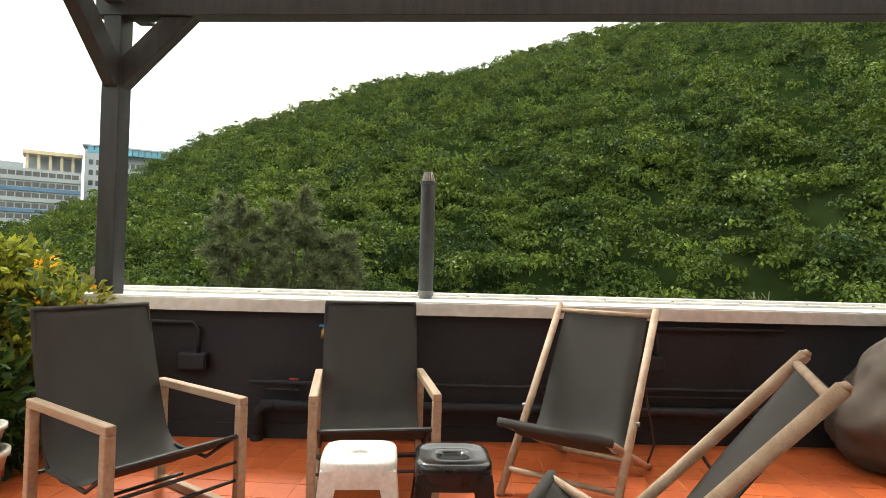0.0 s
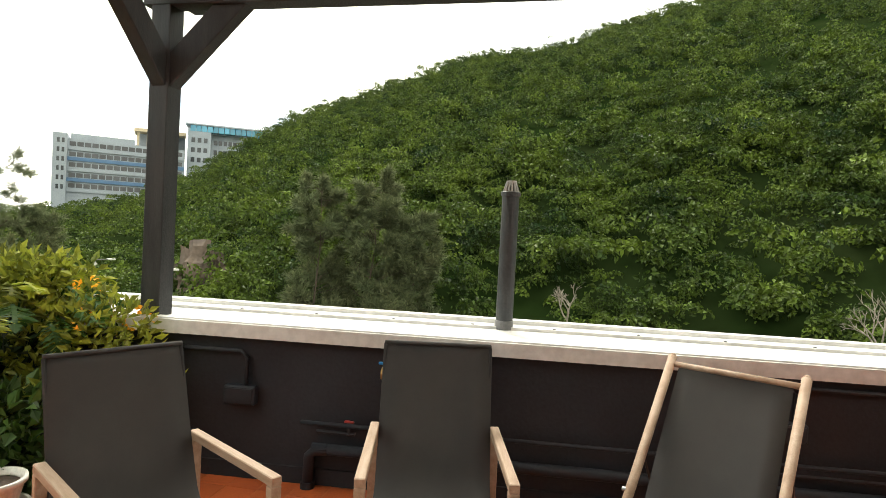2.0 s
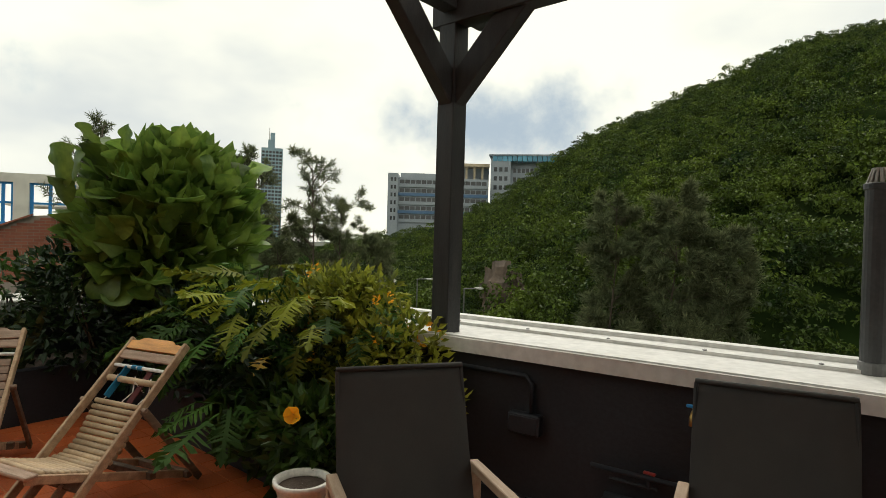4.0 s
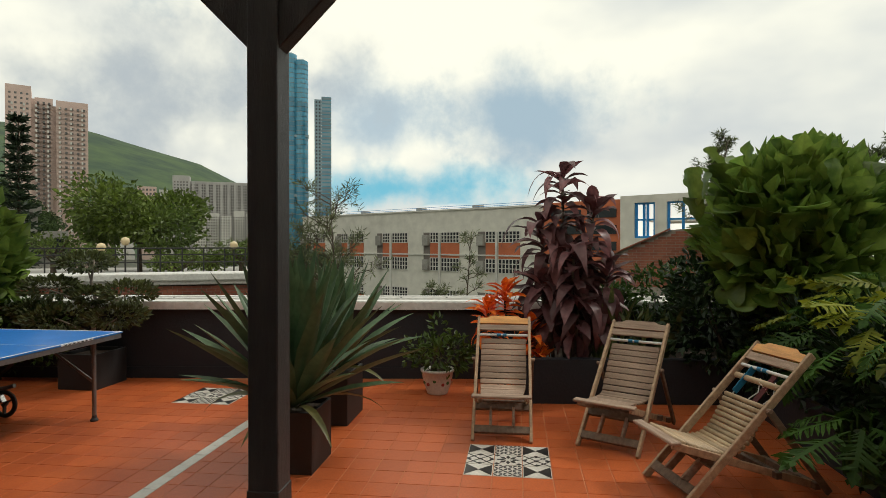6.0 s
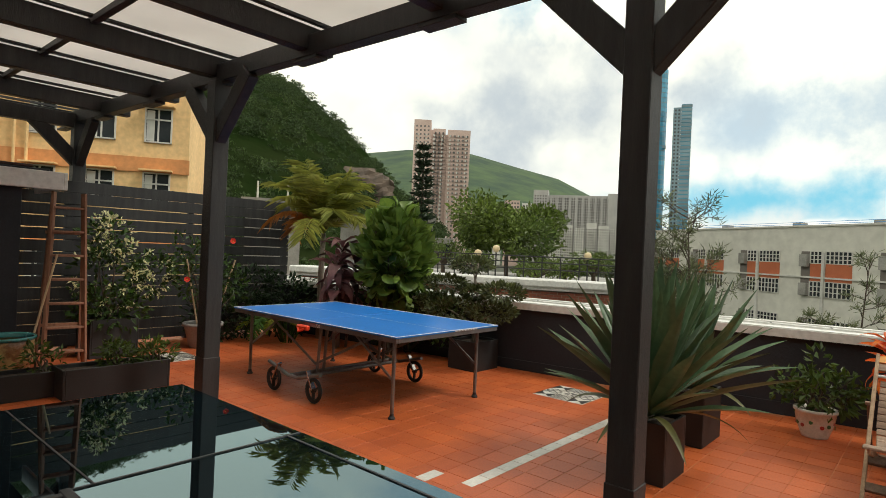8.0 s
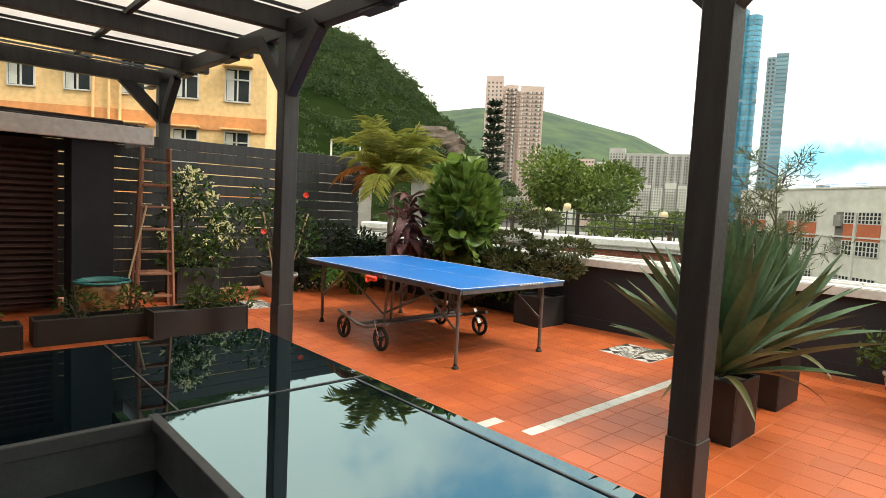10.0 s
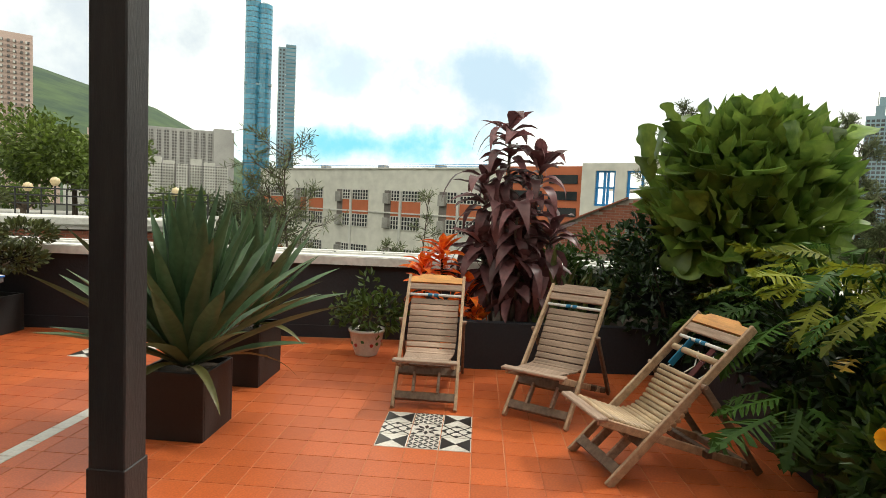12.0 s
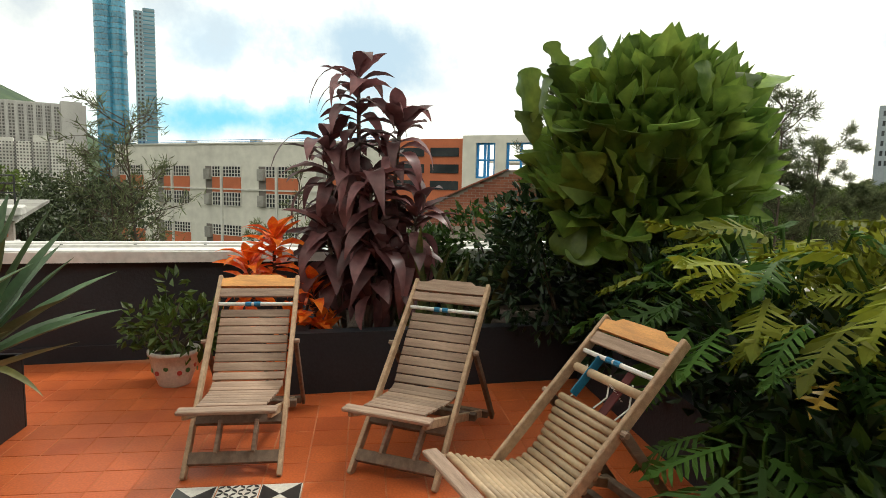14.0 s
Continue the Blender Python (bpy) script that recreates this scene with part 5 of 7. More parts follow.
# fiddle leaf fig
def fiddle_fig(m, label, centre, radii, count, seed, size):
    """Stems that open from the root, and big leaves turned outwards over a rounded crown."""
    rg = np.random.default_rng(seed)
    pl = thing("fiddle_leaf_fig", m, label, "fig tree", "fiddle leaf figs")
    centre, radii = Vector(centre), Vector(radii)
    for k in range(9):
        a = 2 * math.pi * k / 9 + rg.uniform(-0.3, 0.3)
        tip = centre + Vector((radii.x * 0.6 * math.cos(a), radii.y * 0.6 * math.sin(a), radii.z * rg.uniform(-0.1, 0.6)))
        part("stem", Shape().tube([(0.08 * math.cos(a), 0.08 * math.sin(a), 0), tuple(tip * 0.55), tuple(tip)], 0.022, 7, 0.010), "bark", pl)
    meshes = [blade(size, size * 0.84, FIG, d, f, 11, 0.12).mesh("leaf", M["fig_leaf"], True) for d, f in ((0.25, 0.10), (0.5, 0.16), (-0.25, 0.12), (0.7, 0.06))]
    for i in range(count):
        z = 1 - 2 * (i + 0.5) / count
        a = i * 2.39996 + rg.uniform(-0.4, 0.4)
        ring = math.sqrt(1 - z * z)
        d = Vector((ring * math.cos(a), ring * math.sin(a), z))
        lump = 1 + 0.50 * noise.noise((d.x * 1.7 + seed, d.y * 1.7, d.z * 1.7))
        r = rg.uniform(0.55, 0.92) * lump
        base = centre + Vector((d.x * radii.x, d.y * radii.y, d.z * radii.z)) * r - d * size * 0.45
        way = Vector((d.x, d.y, 0)) * (0.45 if z > -0.45 else 0.9) + Vector((0, 0, 1.25 if z > -0.45 else -0.35)) + Vector(rg.normal(size=3)) * 0.32
        s = rg.uniform(0.72, 1.15)
        part("leaf", meshes[int(rg.integers(0, 4))], "", pl, at=Matrix.Translation(base) @ aim(way, rg.uniform(-0.6, 0.6)) @ Matrix.Diagonal((s, s, s, 1)))
    # the close shaded leaves within the crown
    k = count * 4
    d = rg.normal(size=(k, 3))
    d /= np.linalg.norm(d, axis=1, keepdims=True)
    pts = np.array(centre) + d * np.array(radii) * rg.uniform(0.35, 0.74, (k, 1))
    tagged(part("inner_foliage", Shape().leaves(pts, d + np.array([0, 0, 0.8]) + rg.normal(size=(k, 3)) * 0.3, size * 0.85, size * 0.55, rg, 0.15, 0.4), "fig_leaf", pl), kind="stuff")
    return pl


fiddle_fig(Matrix.Translation((-5.20, 2.98, 0.34)), "tall fiddle leaf fig with huge glossy green leaves", (0.0, -0.04, 1.27), (0.88, 0.95, 1.02), 285, 11, 0.325)
fiddle_fig(Matrix.Translation((-5.15, -5.60, 0.0)), "fiddle leaf fig growing behind the table tennis table", (0.0, 0.0, 1.42), (0.55, 0.66, 0.80), 120, 12, 0.30)


# purple cordyline clump
def cordyline(m, label, canes, seed, size):
    rg = np.random.default_rng(seed)
    pl = thing("cordyline", m, label, "cordyline", "purple cordylines")
    meshes = [blade(size, size * 0.36, LANCE, d, 0.20, 8, 0.12).mesh("leaf", M["cordy_leaf"], True) for d in (0.7, 1.1, 1.5, 0.45)]
    for cx, cy, h, n in canes:
        pts = [Vector((cx * 0.5, cy * 0.5, 0)), Vector((cx * 0.8, cy * 0.8, h * 0.55)), Vector((cx, cy, h))]
        part("cane", Shape().tube(pts, 0.022, 7, 0.014), "pale_bark", pl, smooth=True)
        for i in range(n):
            u = 1 - 0.62 * (i / n) ** 1.2
            base = pts[0].lerp(pts[1], u * 2) if u < 0.5 else pts[1].lerp(pts[2], u * 2 - 1)
            a = i * 2.4 + rg.uniform(-0.3, 0.3)
            d = Vector((math.cos(a), math.sin(a), 1.6 - 2.1 * (i / n) ** 0.6 + rg.uniform(-0.45, 0.45)))
            s = rg.uniform(0.7, 1.15)
            part("leaf", meshes[int(rg.integers(0, 4))], "", pl, at=Matrix.Translation(base) @ aim(d, rg.uniform(-0.4, 0.4)) @ Matrix.Diagonal((s, s, s, 1)))
    return pl


cordyline(Matrix.Translation((-5.68, 0.92, 0.36)), "tall purple leaved cordyline clump in the planter", [(0.0, -0.05, 1.90, 60), (0.08, 0.26, 1.56, 46), (-0.05, -0.28, 1.40, 46), (0.18, 0.05, 1.12, 42), (0.12, 0.40, 0.90, 36), (0.05, -0.28, 0.80, 36), (0.2, 0.1, 0.58, 30)], 21, 0.37)
cordyline(Matrix.Translation((-4.90, -6.45, 0.0)), "dark purple leaved plant beside the palm", [(0, 0, 1.55, 30), (0.2, 0.15, 1.25, 26), (-0.2, 0.1, 1.3, 26)], 22, 0.46)


# agave with sword leaves
def agave(m, label, count, seed, length):
    rg = np.random.default_rng(seed)
    pl = thing("agave", m, label, "agave", "agaves in planters")
    green = [blade(length, 0.142, SWORD, d, 0.24, 8).mesh("leaf", M["agave_leaf"], True) for d in (0.0, 0.04, 0.09, 0.20)]
    tan = blade(length * 0.8, 0.08, SWORD, 0.75, 0.25, 8).mesh("leaf", M["agave_tip"], True)
    for i in range(count):
        f = i / count
        a = i * 2.39996 + rg.uniform(-0.2, 0.2)
        rise = math.tan(radians(87 - 64 * f ** 1.15 + rg.uniform(-5, 5)))
        me = green[min(3, int(f * 4 + rg.uniform(-0.6, 0.6)) if f > 0.05 else 0)] if f < 0.94 else tan
        s = rg.uniform(0.78, 1.05) * (1 - 0.12 * f)
        d = Vector((math.cos(a), math.sin(a), min(rise, 12)))
        part("leaf", me, "", pl, at=Matrix.Translation((0.05 * math.cos(a), 0.05 * math.sin(a), 0.10 * (1 - f))) @ aim(d, rg.uniform(-0.3, 0.3)) @ Matrix.Diagonal((s, s, s, 1)))
    return pl


agave(Matrix.Translation((-3.455, -1.165, 0.40)), "large agave with long grey green sword leaves", 72, 31, 1.06)
agave(Matrix.Translation((-4.55, -1.22, 0.42)), "second agave behind, with grey green sword leaves", 46, 32, 0.98)


# snake plants behind the deck chair
sn = thing("snake_plant", Matrix.Translation((-5.60, 1.55, 0.36)), "snake plants with upright mottled blades in the planter", "snake plant")
rg = np.random.default_rng(8)
snake = [blade(0.86, 0.085, SWORD, d, 0.2, 6).mesh("leaf", M["snake_leaf"], True) for d in (0.0, 0.12, 0.25)]
for i in range(26):
    p = Vector((rg.uniform(-0.15, 0.15), rg.uniform(-0.35, 0.35), 0))
    part("leaf", snake[i % 3], "", sn, at=Matrix.Translation(p) @ aim((rg.normal() * 0.25, rg.normal() * 0.35, 1.0), rg.uniform(-1.5, 1.5)) @ Matrix.Diagonal((rg.uniform(0.6, 1.0),) * 3 + (1,)))


# lobed philodendrons
def lobed(length, width, lobes, droop, seed):
    """A deeply cut leaf: a midrib with paired pointed lobes, in one mesh."""
    rr, sh = random.Random(seed), Shape()

    def mid(u):
        b = droop * u * u
        return Vector((length * (u - 0.3 * b * b), 0, -length * b * 0.7))

    for i in range(lobes):
        u = (i + 0.3) / lobes
        w = width * 0.5 * math.sin(math.pi * min(1, 0.18 + u * 0.82)) ** 0.7 * (1.1 - 0.25 * u) * rr.uniform(0.75, 1.15)
        for s in (-1, 1):
            a, b = mid(u), mid(min(1, u + 0.66 / lobes))
            root = (b - a)
            tip = a + Vector((w * 0.55 + root.length * 0.2, s * w, -w * 0.28 + w * rr.uniform(-0.12, 0.12)))
            m1, m2 = a.lerp(tip, 0.62) + Vector((-root.length * rr.uniform(0.1, 0.4), 0, 0.06 * length * rr.uniform(-1, 1))), b.lerp(tip, 0.58) + Vector((root.length * rr.uniform(0.2, 0.5), 0, 0.06 * length * rr.uniform(-1, 1)))
            o = len(sh.v)
            sh.v += [tuple(a), tuple(m1), tuple(tip), tuple(m2), tuple(b)]
            f = [(o, o + 1, o + 3, o + 4), (o + 1, o + 2, o + 3)]
            sh.f += [tuple(reversed(q)) for q in f] if s > 0 else f
    for i in range(lobes):
        a, b, h, o = mid(i / lobes), mid((i + 1) / lobes), width * 0.05, len(sh.v)
        sh.v += [(a.x, -h, a.z), (b.x, -h, b.z), (b.x, h, b.z), (a.x, h, a.z)]
        sh.f += [(o, o + 1, o + 2, o + 3)]
    a = mid(0.85)
    o = len(sh.v)
    sh.v += [tuple(mid(0.8)), tuple(a + Vector((0.02, width * 0.14, 0))), tuple(mid(1.0) + Vector((length * 0.1, 0, -0.03 * length))), tuple(a + Vector((0.02, -width * 0.14, 0)))]
    sh.f += [(o, o + 3, o + 2, o + 1)]
    return sh


def philodendron(m, label, count, seed, size, spread, tall, young=0.5):
    rg = np.random.default_rng(seed)
    pl = thing("philodendron", m, label, "philodendron", "lobed philodendrons")
    kinds = {k: [lobed(size, size * 0.72, 11, d, 3 + int(d * 10)).mesh("leaf", M[k], False) for d in (0.15, 0.45, 0.8)] for k in ("philo_leaf", "philo_young")}
    for i in range(count):
        a = i * 2.4 + rg.uniform(-0.3, 0.3)
        r = spread * math.sqrt((i + 0.5) / count)
        top = Vector((r * math.cos(a), r * math.sin(a), tall * (1 - 0.35 * (r / spread) ** 1.5) * rg.uniform(0.72, 1.1)))
        part("stalk", Shape().tube([Vector((0.1 * math.cos(a), 0.1 * math.sin(a), 0)), top * 0.6 + Vector((0, 0, 0.12)), top], 0.010, 5, 0.006), "philo_leaf", pl)
        d = Vector((math.cos(a), math.sin(a), 0.45 - 0.9 * r / spread + rg.uniform(-0.3, 0.3)))
        s = rg.uniform(0.7, 1.15)
        k = "philo_young" if rg.random() < young * (1.2 - r / spread) else "philo_leaf"
        part("leaf", kinds[k][int(rg.integers(0, 3))], "", pl, at=Matrix.Translation(top) @ aim(d, rg.uniform(-0.4, 0.4)) @ Matrix.Diagonal((s, s, s, 1)))
    return pl


philodendron(Matrix.Translation((-3.75, 2.98, 0.34)), "large lobed philodendron spreading over the planter edge", 64, 41, 0.36, 0.74, 1.0, 0.85)
philodendron(Matrix.Translation((-3.05, 3.05, 0.34)), "lobed yellow green philodendron among the shrubs", 50, 42, 0.34, 0.60, 0.98, 0.85)
philodendron(Matrix.Translation((-3.10, 2.38, 0.22)), "dark lobed philodendron hanging towards the deck chair", 12, 43, 0.40, 0.26, 0.42, 0.0)
philodendron(Matrix.Translation((-4.55, -7.25, 0.0)), "low lobed plant in front of the slatted fence", 22, 44, 0.36, 0.55, 0.62, 0.6)


# shrubs of small leaves
def shrub(name, m, label, category, material, seed, blobs, count, leaf, width, stem="bark", stems=6, flat=0.35, group=""):
    """Leaves round a few rounded masses; blobs are rows of x, y, z and three radii."""
    rg = np.random.default_rng(seed)
    pl = thing(name, m, label, category, group)
    vol = np.array([b[3] * b[4] * b[5] for b in blobs]) ** (2 / 3)
    pick = rg.choice(len(blobs), count, p=vol / vol.sum())
    B = np.array(blobs, float)[pick]
    d = rg.normal(size=(count, 3))
    d /= np.linalg.norm(d, axis=1, keepdims=True)
    rad = rg.uniform(0.45, 1.08, (count, 1)) ** 0.6
    bumps = np.array([noise.noise((p[0] * 2.3 + seed, p[1] * 2.3, p[2] * 2.3)) for p in d * 1.0]).reshape(-1, 1)
    pts = B[:, :3] + d * B[:, 3:] * rad * (1 + 0.25 * bumps)
    part("foliage", Shape().leaves(pts, d + rg.normal(size=(count, 3)) * 0.6 + np.array([0, 0, 0.15]), leaf, width, rg, 0.18, flat), material, pl)
    for k in range(stems):
        b = blobs[k % len(blobs)]
        tip = Vector(b[:3]) + unit(rg) * 0.6 * min(b[3:])
        root = Vector((rg.normal() * 0.04, rg.normal() * 0.04, 0))
        part("stem", Shape().tube([root, root.lerp(tip, 0.5) + Vector((rg.normal() * 0.03, rg.normal() * 0.03, 0.03)), tip], 0.012, 6, 0.004), stem, pl)
    return pl


shrub("potted_shrub", Matrix.Translation((-5.50, -0.42, 0.22)), "small glossy green shrub in a cream pot", "shrub", "pot_leaf", 51,
      [(0, 0.05, 0.18, 0.22, 0.28, 0.18), (-0.05, -0.22, 0.20, 0.16, 0.16, 0.15), (0.02, 0.02, 0.42, 0.09, 0.10, 0.16), (0.0, 0.24, 0.26, 0.14, 0.13, 0.14)], 420, 0.085, 0.042, stems=10)
shrub("dark_shrub", Matrix.Translation((-5.55, 2.45, 0.36)), "dense dark green shrub under the fig tree", "shrub", "dark_leaf", 52,
      [(0.1, -0.15, 0.45, 0.45, 0.55, 0.5), (0.25, 0.45, 0.35, 0.6, 0.4, 0.45), (-0.1, -0.2, 0.85, 0.35, 0.35, 0.28), (0.5, 0.25, 0.15, 0.4, 0.3, 0.35)], 2600, 0.09, 0.045)
shrub("dark_shrub", Matrix.Translation((-4.45, 2.95, 0.34)), "dense dark green shrub filling the planter", "shrub", "dark_leaf", 53,
      [(0, -0.1, 0.35, 0.6, 0.4, 0.45), (0.7, -0.15, 0.3, 0.55, 0.35, 0.42), (1.4, -0.15, 0.25, 0.5, 0.35, 0.40)], 3000, 0.09, 0.045)
shrub("dark_shrub", Matrix.Translation((-2.85, 2.60, 0.10)), "dark green hibiscus bush hanging over the planter", "shrub", "shrub_leaf", 54,
      [(0.0, 0.0, 0.28, 0.45, 0.22, 0.30), (-0.45, 0.05, 0.22, 0.35, 0.2, 0.26), (0.35, -0.06, 0.30, 0.30, 0.24, 0.30), (0.5, -0.05, 0.12, 0.25, 0.2, 0.2)], 1700, 0.095, 0.055)
shrub("ledge_shrub", Matrix.Translation((-6.15, 1.95, 0.80)), "leafy green shrub growing over the west coping", "shrub", "shrub_leaf", 55,
      [(0.0, 0.0, 0.20, 0.30, 0.45, 0.30), (0.1, 0.55, 0.25, 0.30, 0.40, 0.32), (0.0, -0.55, 0.08, 0.22, 0.3, 0.22)], 1500, 0.085, 0.042)
shrub("honeysuckle", Matrix.Translation((-2.62, 3.10, 0.34)), "yellow green honeysuckle bush round the pergola post", "shrub", "honey_leaf", 56,
      [(-0.1, -0.05, 0.40, 0.42, 0.30, 0.42), (0.25, 0.0, 0.42, 0.30, 0.28, 0.36), (-0.45, 0.0, 0.60, 0.42, 0.32, 0.40), (0.1, -0.25, 0.05, 0.40, 0.20, 0.42), (-0.25, 0.1, 0.80, 0.35, 0.25, 0.18),
       (0.55, -0.05, 0.28, 0.18, 0.18, 0.22)], 4200, 0.075, 0.036)
shrub("honeysuckle", Matrix.Translation((-3.35, 3.15, 0.60)), "tall yellow green climbing shrub behind the philodendron", "shrub", "honey_leaf", 57,
      [(0.0, 0.05, 0.40, 0.45, 0.28, 0.32), (0.35, 0.0, 0.45, 0.35, 0.25, 0.26), (-0.3, 0.0, 0.25, 0.4, 0.25, 0.3)], 1900, 0.08, 0.038)
shrub("flowering_bush", Matrix.Translation((-2.12, -7.70, 0.44)), "tall bush with cream white blossom by the fence", "shrub", "shrub_leaf", 58,
      [(0.0, 0.0, 0.55, 0.40, 0.30, 0.50), (0.05, 0.0, 1.05, 0.30, 0.24, 0.28), (-0.55, 0.05, 0.60, 0.28, 0.22, 0.28), (0.0, 0.1, 0.15, 0.45, 0.3, 0.3)], 1250, 0.085, 0.05)
shrub("rose_bush", Matrix.Translation((-3.33, -7.55, 0.30)), "sparse rose bush tied to canes in a clay pot", "shrub", "shrub_leaf", 59,
      [(0.0, 0.0, 0.75, 0.45, 0.35, 0.45), (0.3, 0.0, 1.0, 0.25, 0.2, 0.3), (-0.35, 0.0, 0.55, 0.3, 0.25, 0.3)], 650, 0.075, 0.045, stems=9)
for dx, lean in ((-0.12, -0.28), (0.1, 0.22), (0.02, 0.05)):
    tagged(part("garden_cane", Shape().tube([(-3.33 + dx, -7.5, 0.28), (-3.33 + dx + lean, -7.45, 1.25)], 0.012, 7), "bamboo"), "bamboo cane staking the rose bush", "cane", "rose canes")
for i, (x, y, n) in enumerate(((-1.95, -5.77, 260), (-1.6, -5.77, 320), (-1.0, -6.0, 160), (-0.5, -6.0, 120), (0.3, -5.95, 160))):
    shrub("herb_plant", Matrix.Translation((x, y, 0.20)), "small feathery herb in a window-box planter", "herb", "pot_leaf" if i < 3 else "shrub_leaf", 60 + i,
          [(0, 0, 0.12, 0.20, 0.13, 0.12), (0.08, 0.03, 0.22, 0.12, 0.10, 0.08)], n, 0.07, 0.025, stems=5)
shrub("low_shrub", Matrix.Translation((-5.45, -5.5, 0.0)), "green shrub under the fig by the parapet", "shrub", "shrub_leaf", 66,
      [(0.0, 0.0, 0.55, 0.35, 0.55, 0.45), (0.05, 0.6, 0.55, 0.25, 0.35, 0.35), (-0.05, -0.6, 0.6, 0.4, 0.5, 0.5)], 1900, 0.08, 0.045)
shrub("fence_shrub", Matrix.Translation((-4.0, -7.95, 0.0)), "dark shrub along the foot of the slatted fence", "shrub", "dark_leaf", 67,
      [(0.0, 0.0, 0.35, 0.7, 0.3, 0.4), (-0.9, 0.2, 0.5, 0.6, 0.35, 0.5), (-0.3, 0.1, 0.8, 0.4, 0.25, 0.35)], 1700, 0.10, 0.045)


# croton with orange leaves
cr = thing("croton", Matrix.Translation((-5.52, 0.28, 0.0)), "orange and red croton behind the deck chair", "croton")
rg = np.random.default_rng(9)
cl = [blade(0.25, 0.10, LANCE, d, 0.2, 5, 0.1).mesh("leaf", M["croton_leaf"], True) for d in (0.2, 0.5, 0.9)]
for cx, cy, h, n in ((0.0, 0.0, 1.16, 34), (0.05, -0.18, 1.0, 30), (0.0, 0.27, 0.78, 22), (0.1, 0.12, 0.55, 18), (0.05, 0.35, 0.50, 16)):
    part("stem", Shape().tube([(cx * 0.3, cy * 0.3, 0.0), (cx, cy, h - 0.1)], 0.012, 6), "bark", cr)
    for i in range(n):
        a = i * 2.4
        d = Vector((math.cos(a), math.sin(a), 1.5 - 2.0 * i / n))
        part("leaf", cl[i % 3], "", cr, at=Matrix.Translation((cx, cy, h - 0.16 * i / n * 2 - 0.08)) @ aim(d, rg.uniform(-0.4, 0.4)) @ Matrix.Diagonal((rg.uniform(0.65, 1.1),) * 3 + (1,)))


# flowers
def flower(place, r, material, label, category, face=(0, -1, 0.3)):
    rg = np.random.default_rng(int(abs(place[0] * 1000)))
    fl = thing("blossom", Matrix.Translation(place) @ aim(face), label, category)
    petal = blade(r, r * 0.95, [(0, 0.2), (0.3, 0.7), (0.7, 1.0), (0.92, 0.7), (1, 0.2)], 0.35, 0.1, 5, 0.15).mesh("petal", M[material], True)
    for k in range(5):
        part("petal", petal, "", fl, at=Matrix.Rotation(2 * math.pi * k / 5, 4, "X") @ aim((0.55, 0, 1.0)))
    part("stamen", Shape().tube([(0, 0, 0), (r * 0.6, 0, 0)], 0.005, 5, 0.008), "flower_yellow", fl)
    return fl


flower((-2.42, 2.35, 0.61), 0.062, "flower_yellow", "large orange yellow hibiscus blossom", "flower", (0.6, -0.8, 0.15))
flower((-2.0, -7.35, 1.65), 0.03, "flower_white", "small cream blossom on the bush", "flower")
flower((-3.62, -7.35, 1.52), 0.055, "flower_red", "red rose bloom on the bush", "flower", (0.3, 1, 0.2))
flower((-2.95, -7.3, 0.98), 0.05, "flower_red", "red rose bloom on the bush", "flower", (0.3, 1, 0.2))


def blossoms(name, blobs, count, material, r, label, seed):
    rg = np.random.default_rng(seed)
    B = np.array(blobs, float)[rg.integers(0, len(blobs), count)]
    d = rg.normal(size=(count, 3))
    d /= np.linalg.norm(d, axis=1, keepdims=True)
    c = np.repeat(B[:, :3] + d * B[:, 3:] * 1.02, 6, axis=0)
    ob = part(name, Shape().leaves(c + rg.normal(size=c.shape) * r * 0.4, np.repeat(d, 6, axis=0) + rg.normal(size=c.shape) * 0.9, r, r * 0.5, rg, 0.2, 0.2), material)
    return tagged(ob, label, "blossom", "", "stuff")


blossoms("honeysuckle_blossom", [(-2.65, 3.02, 0.85, 0.45, 0.28, 0.40), (-2.3, 3.1, 0.78, 0.25, 0.25, 0.30), (-3.2, 3.1, 1.05, 0.5, 0.3, 0.3)], 34, "flower_yellow", 0.042, "orange yellow honeysuckle blossoms", 71)
blossoms("white_blossom", [(-2.12, -7.66, 1.05, 0.40, 0.3, 0.5), (-2.07, -7.66, 1.5, 0.3, 0.24, 0.28), (-2.6, -7.6, 1.05, 0.28, 0.22, 0.28)], 120, "flower_white", 0.055, "clusters of cream white blossom", 72)
yl = thing("yellowed_leaf", Matrix.Translation((-3.05, 2.62, 0.80)), "single bright yellow withered leaf on the shrub", "leaf")
part("blade", lobed(0.24, 0.16, 5, 0.6, 4), "yellow_leaf", yl, at=aim((0.5, -0.8, 0.1)))


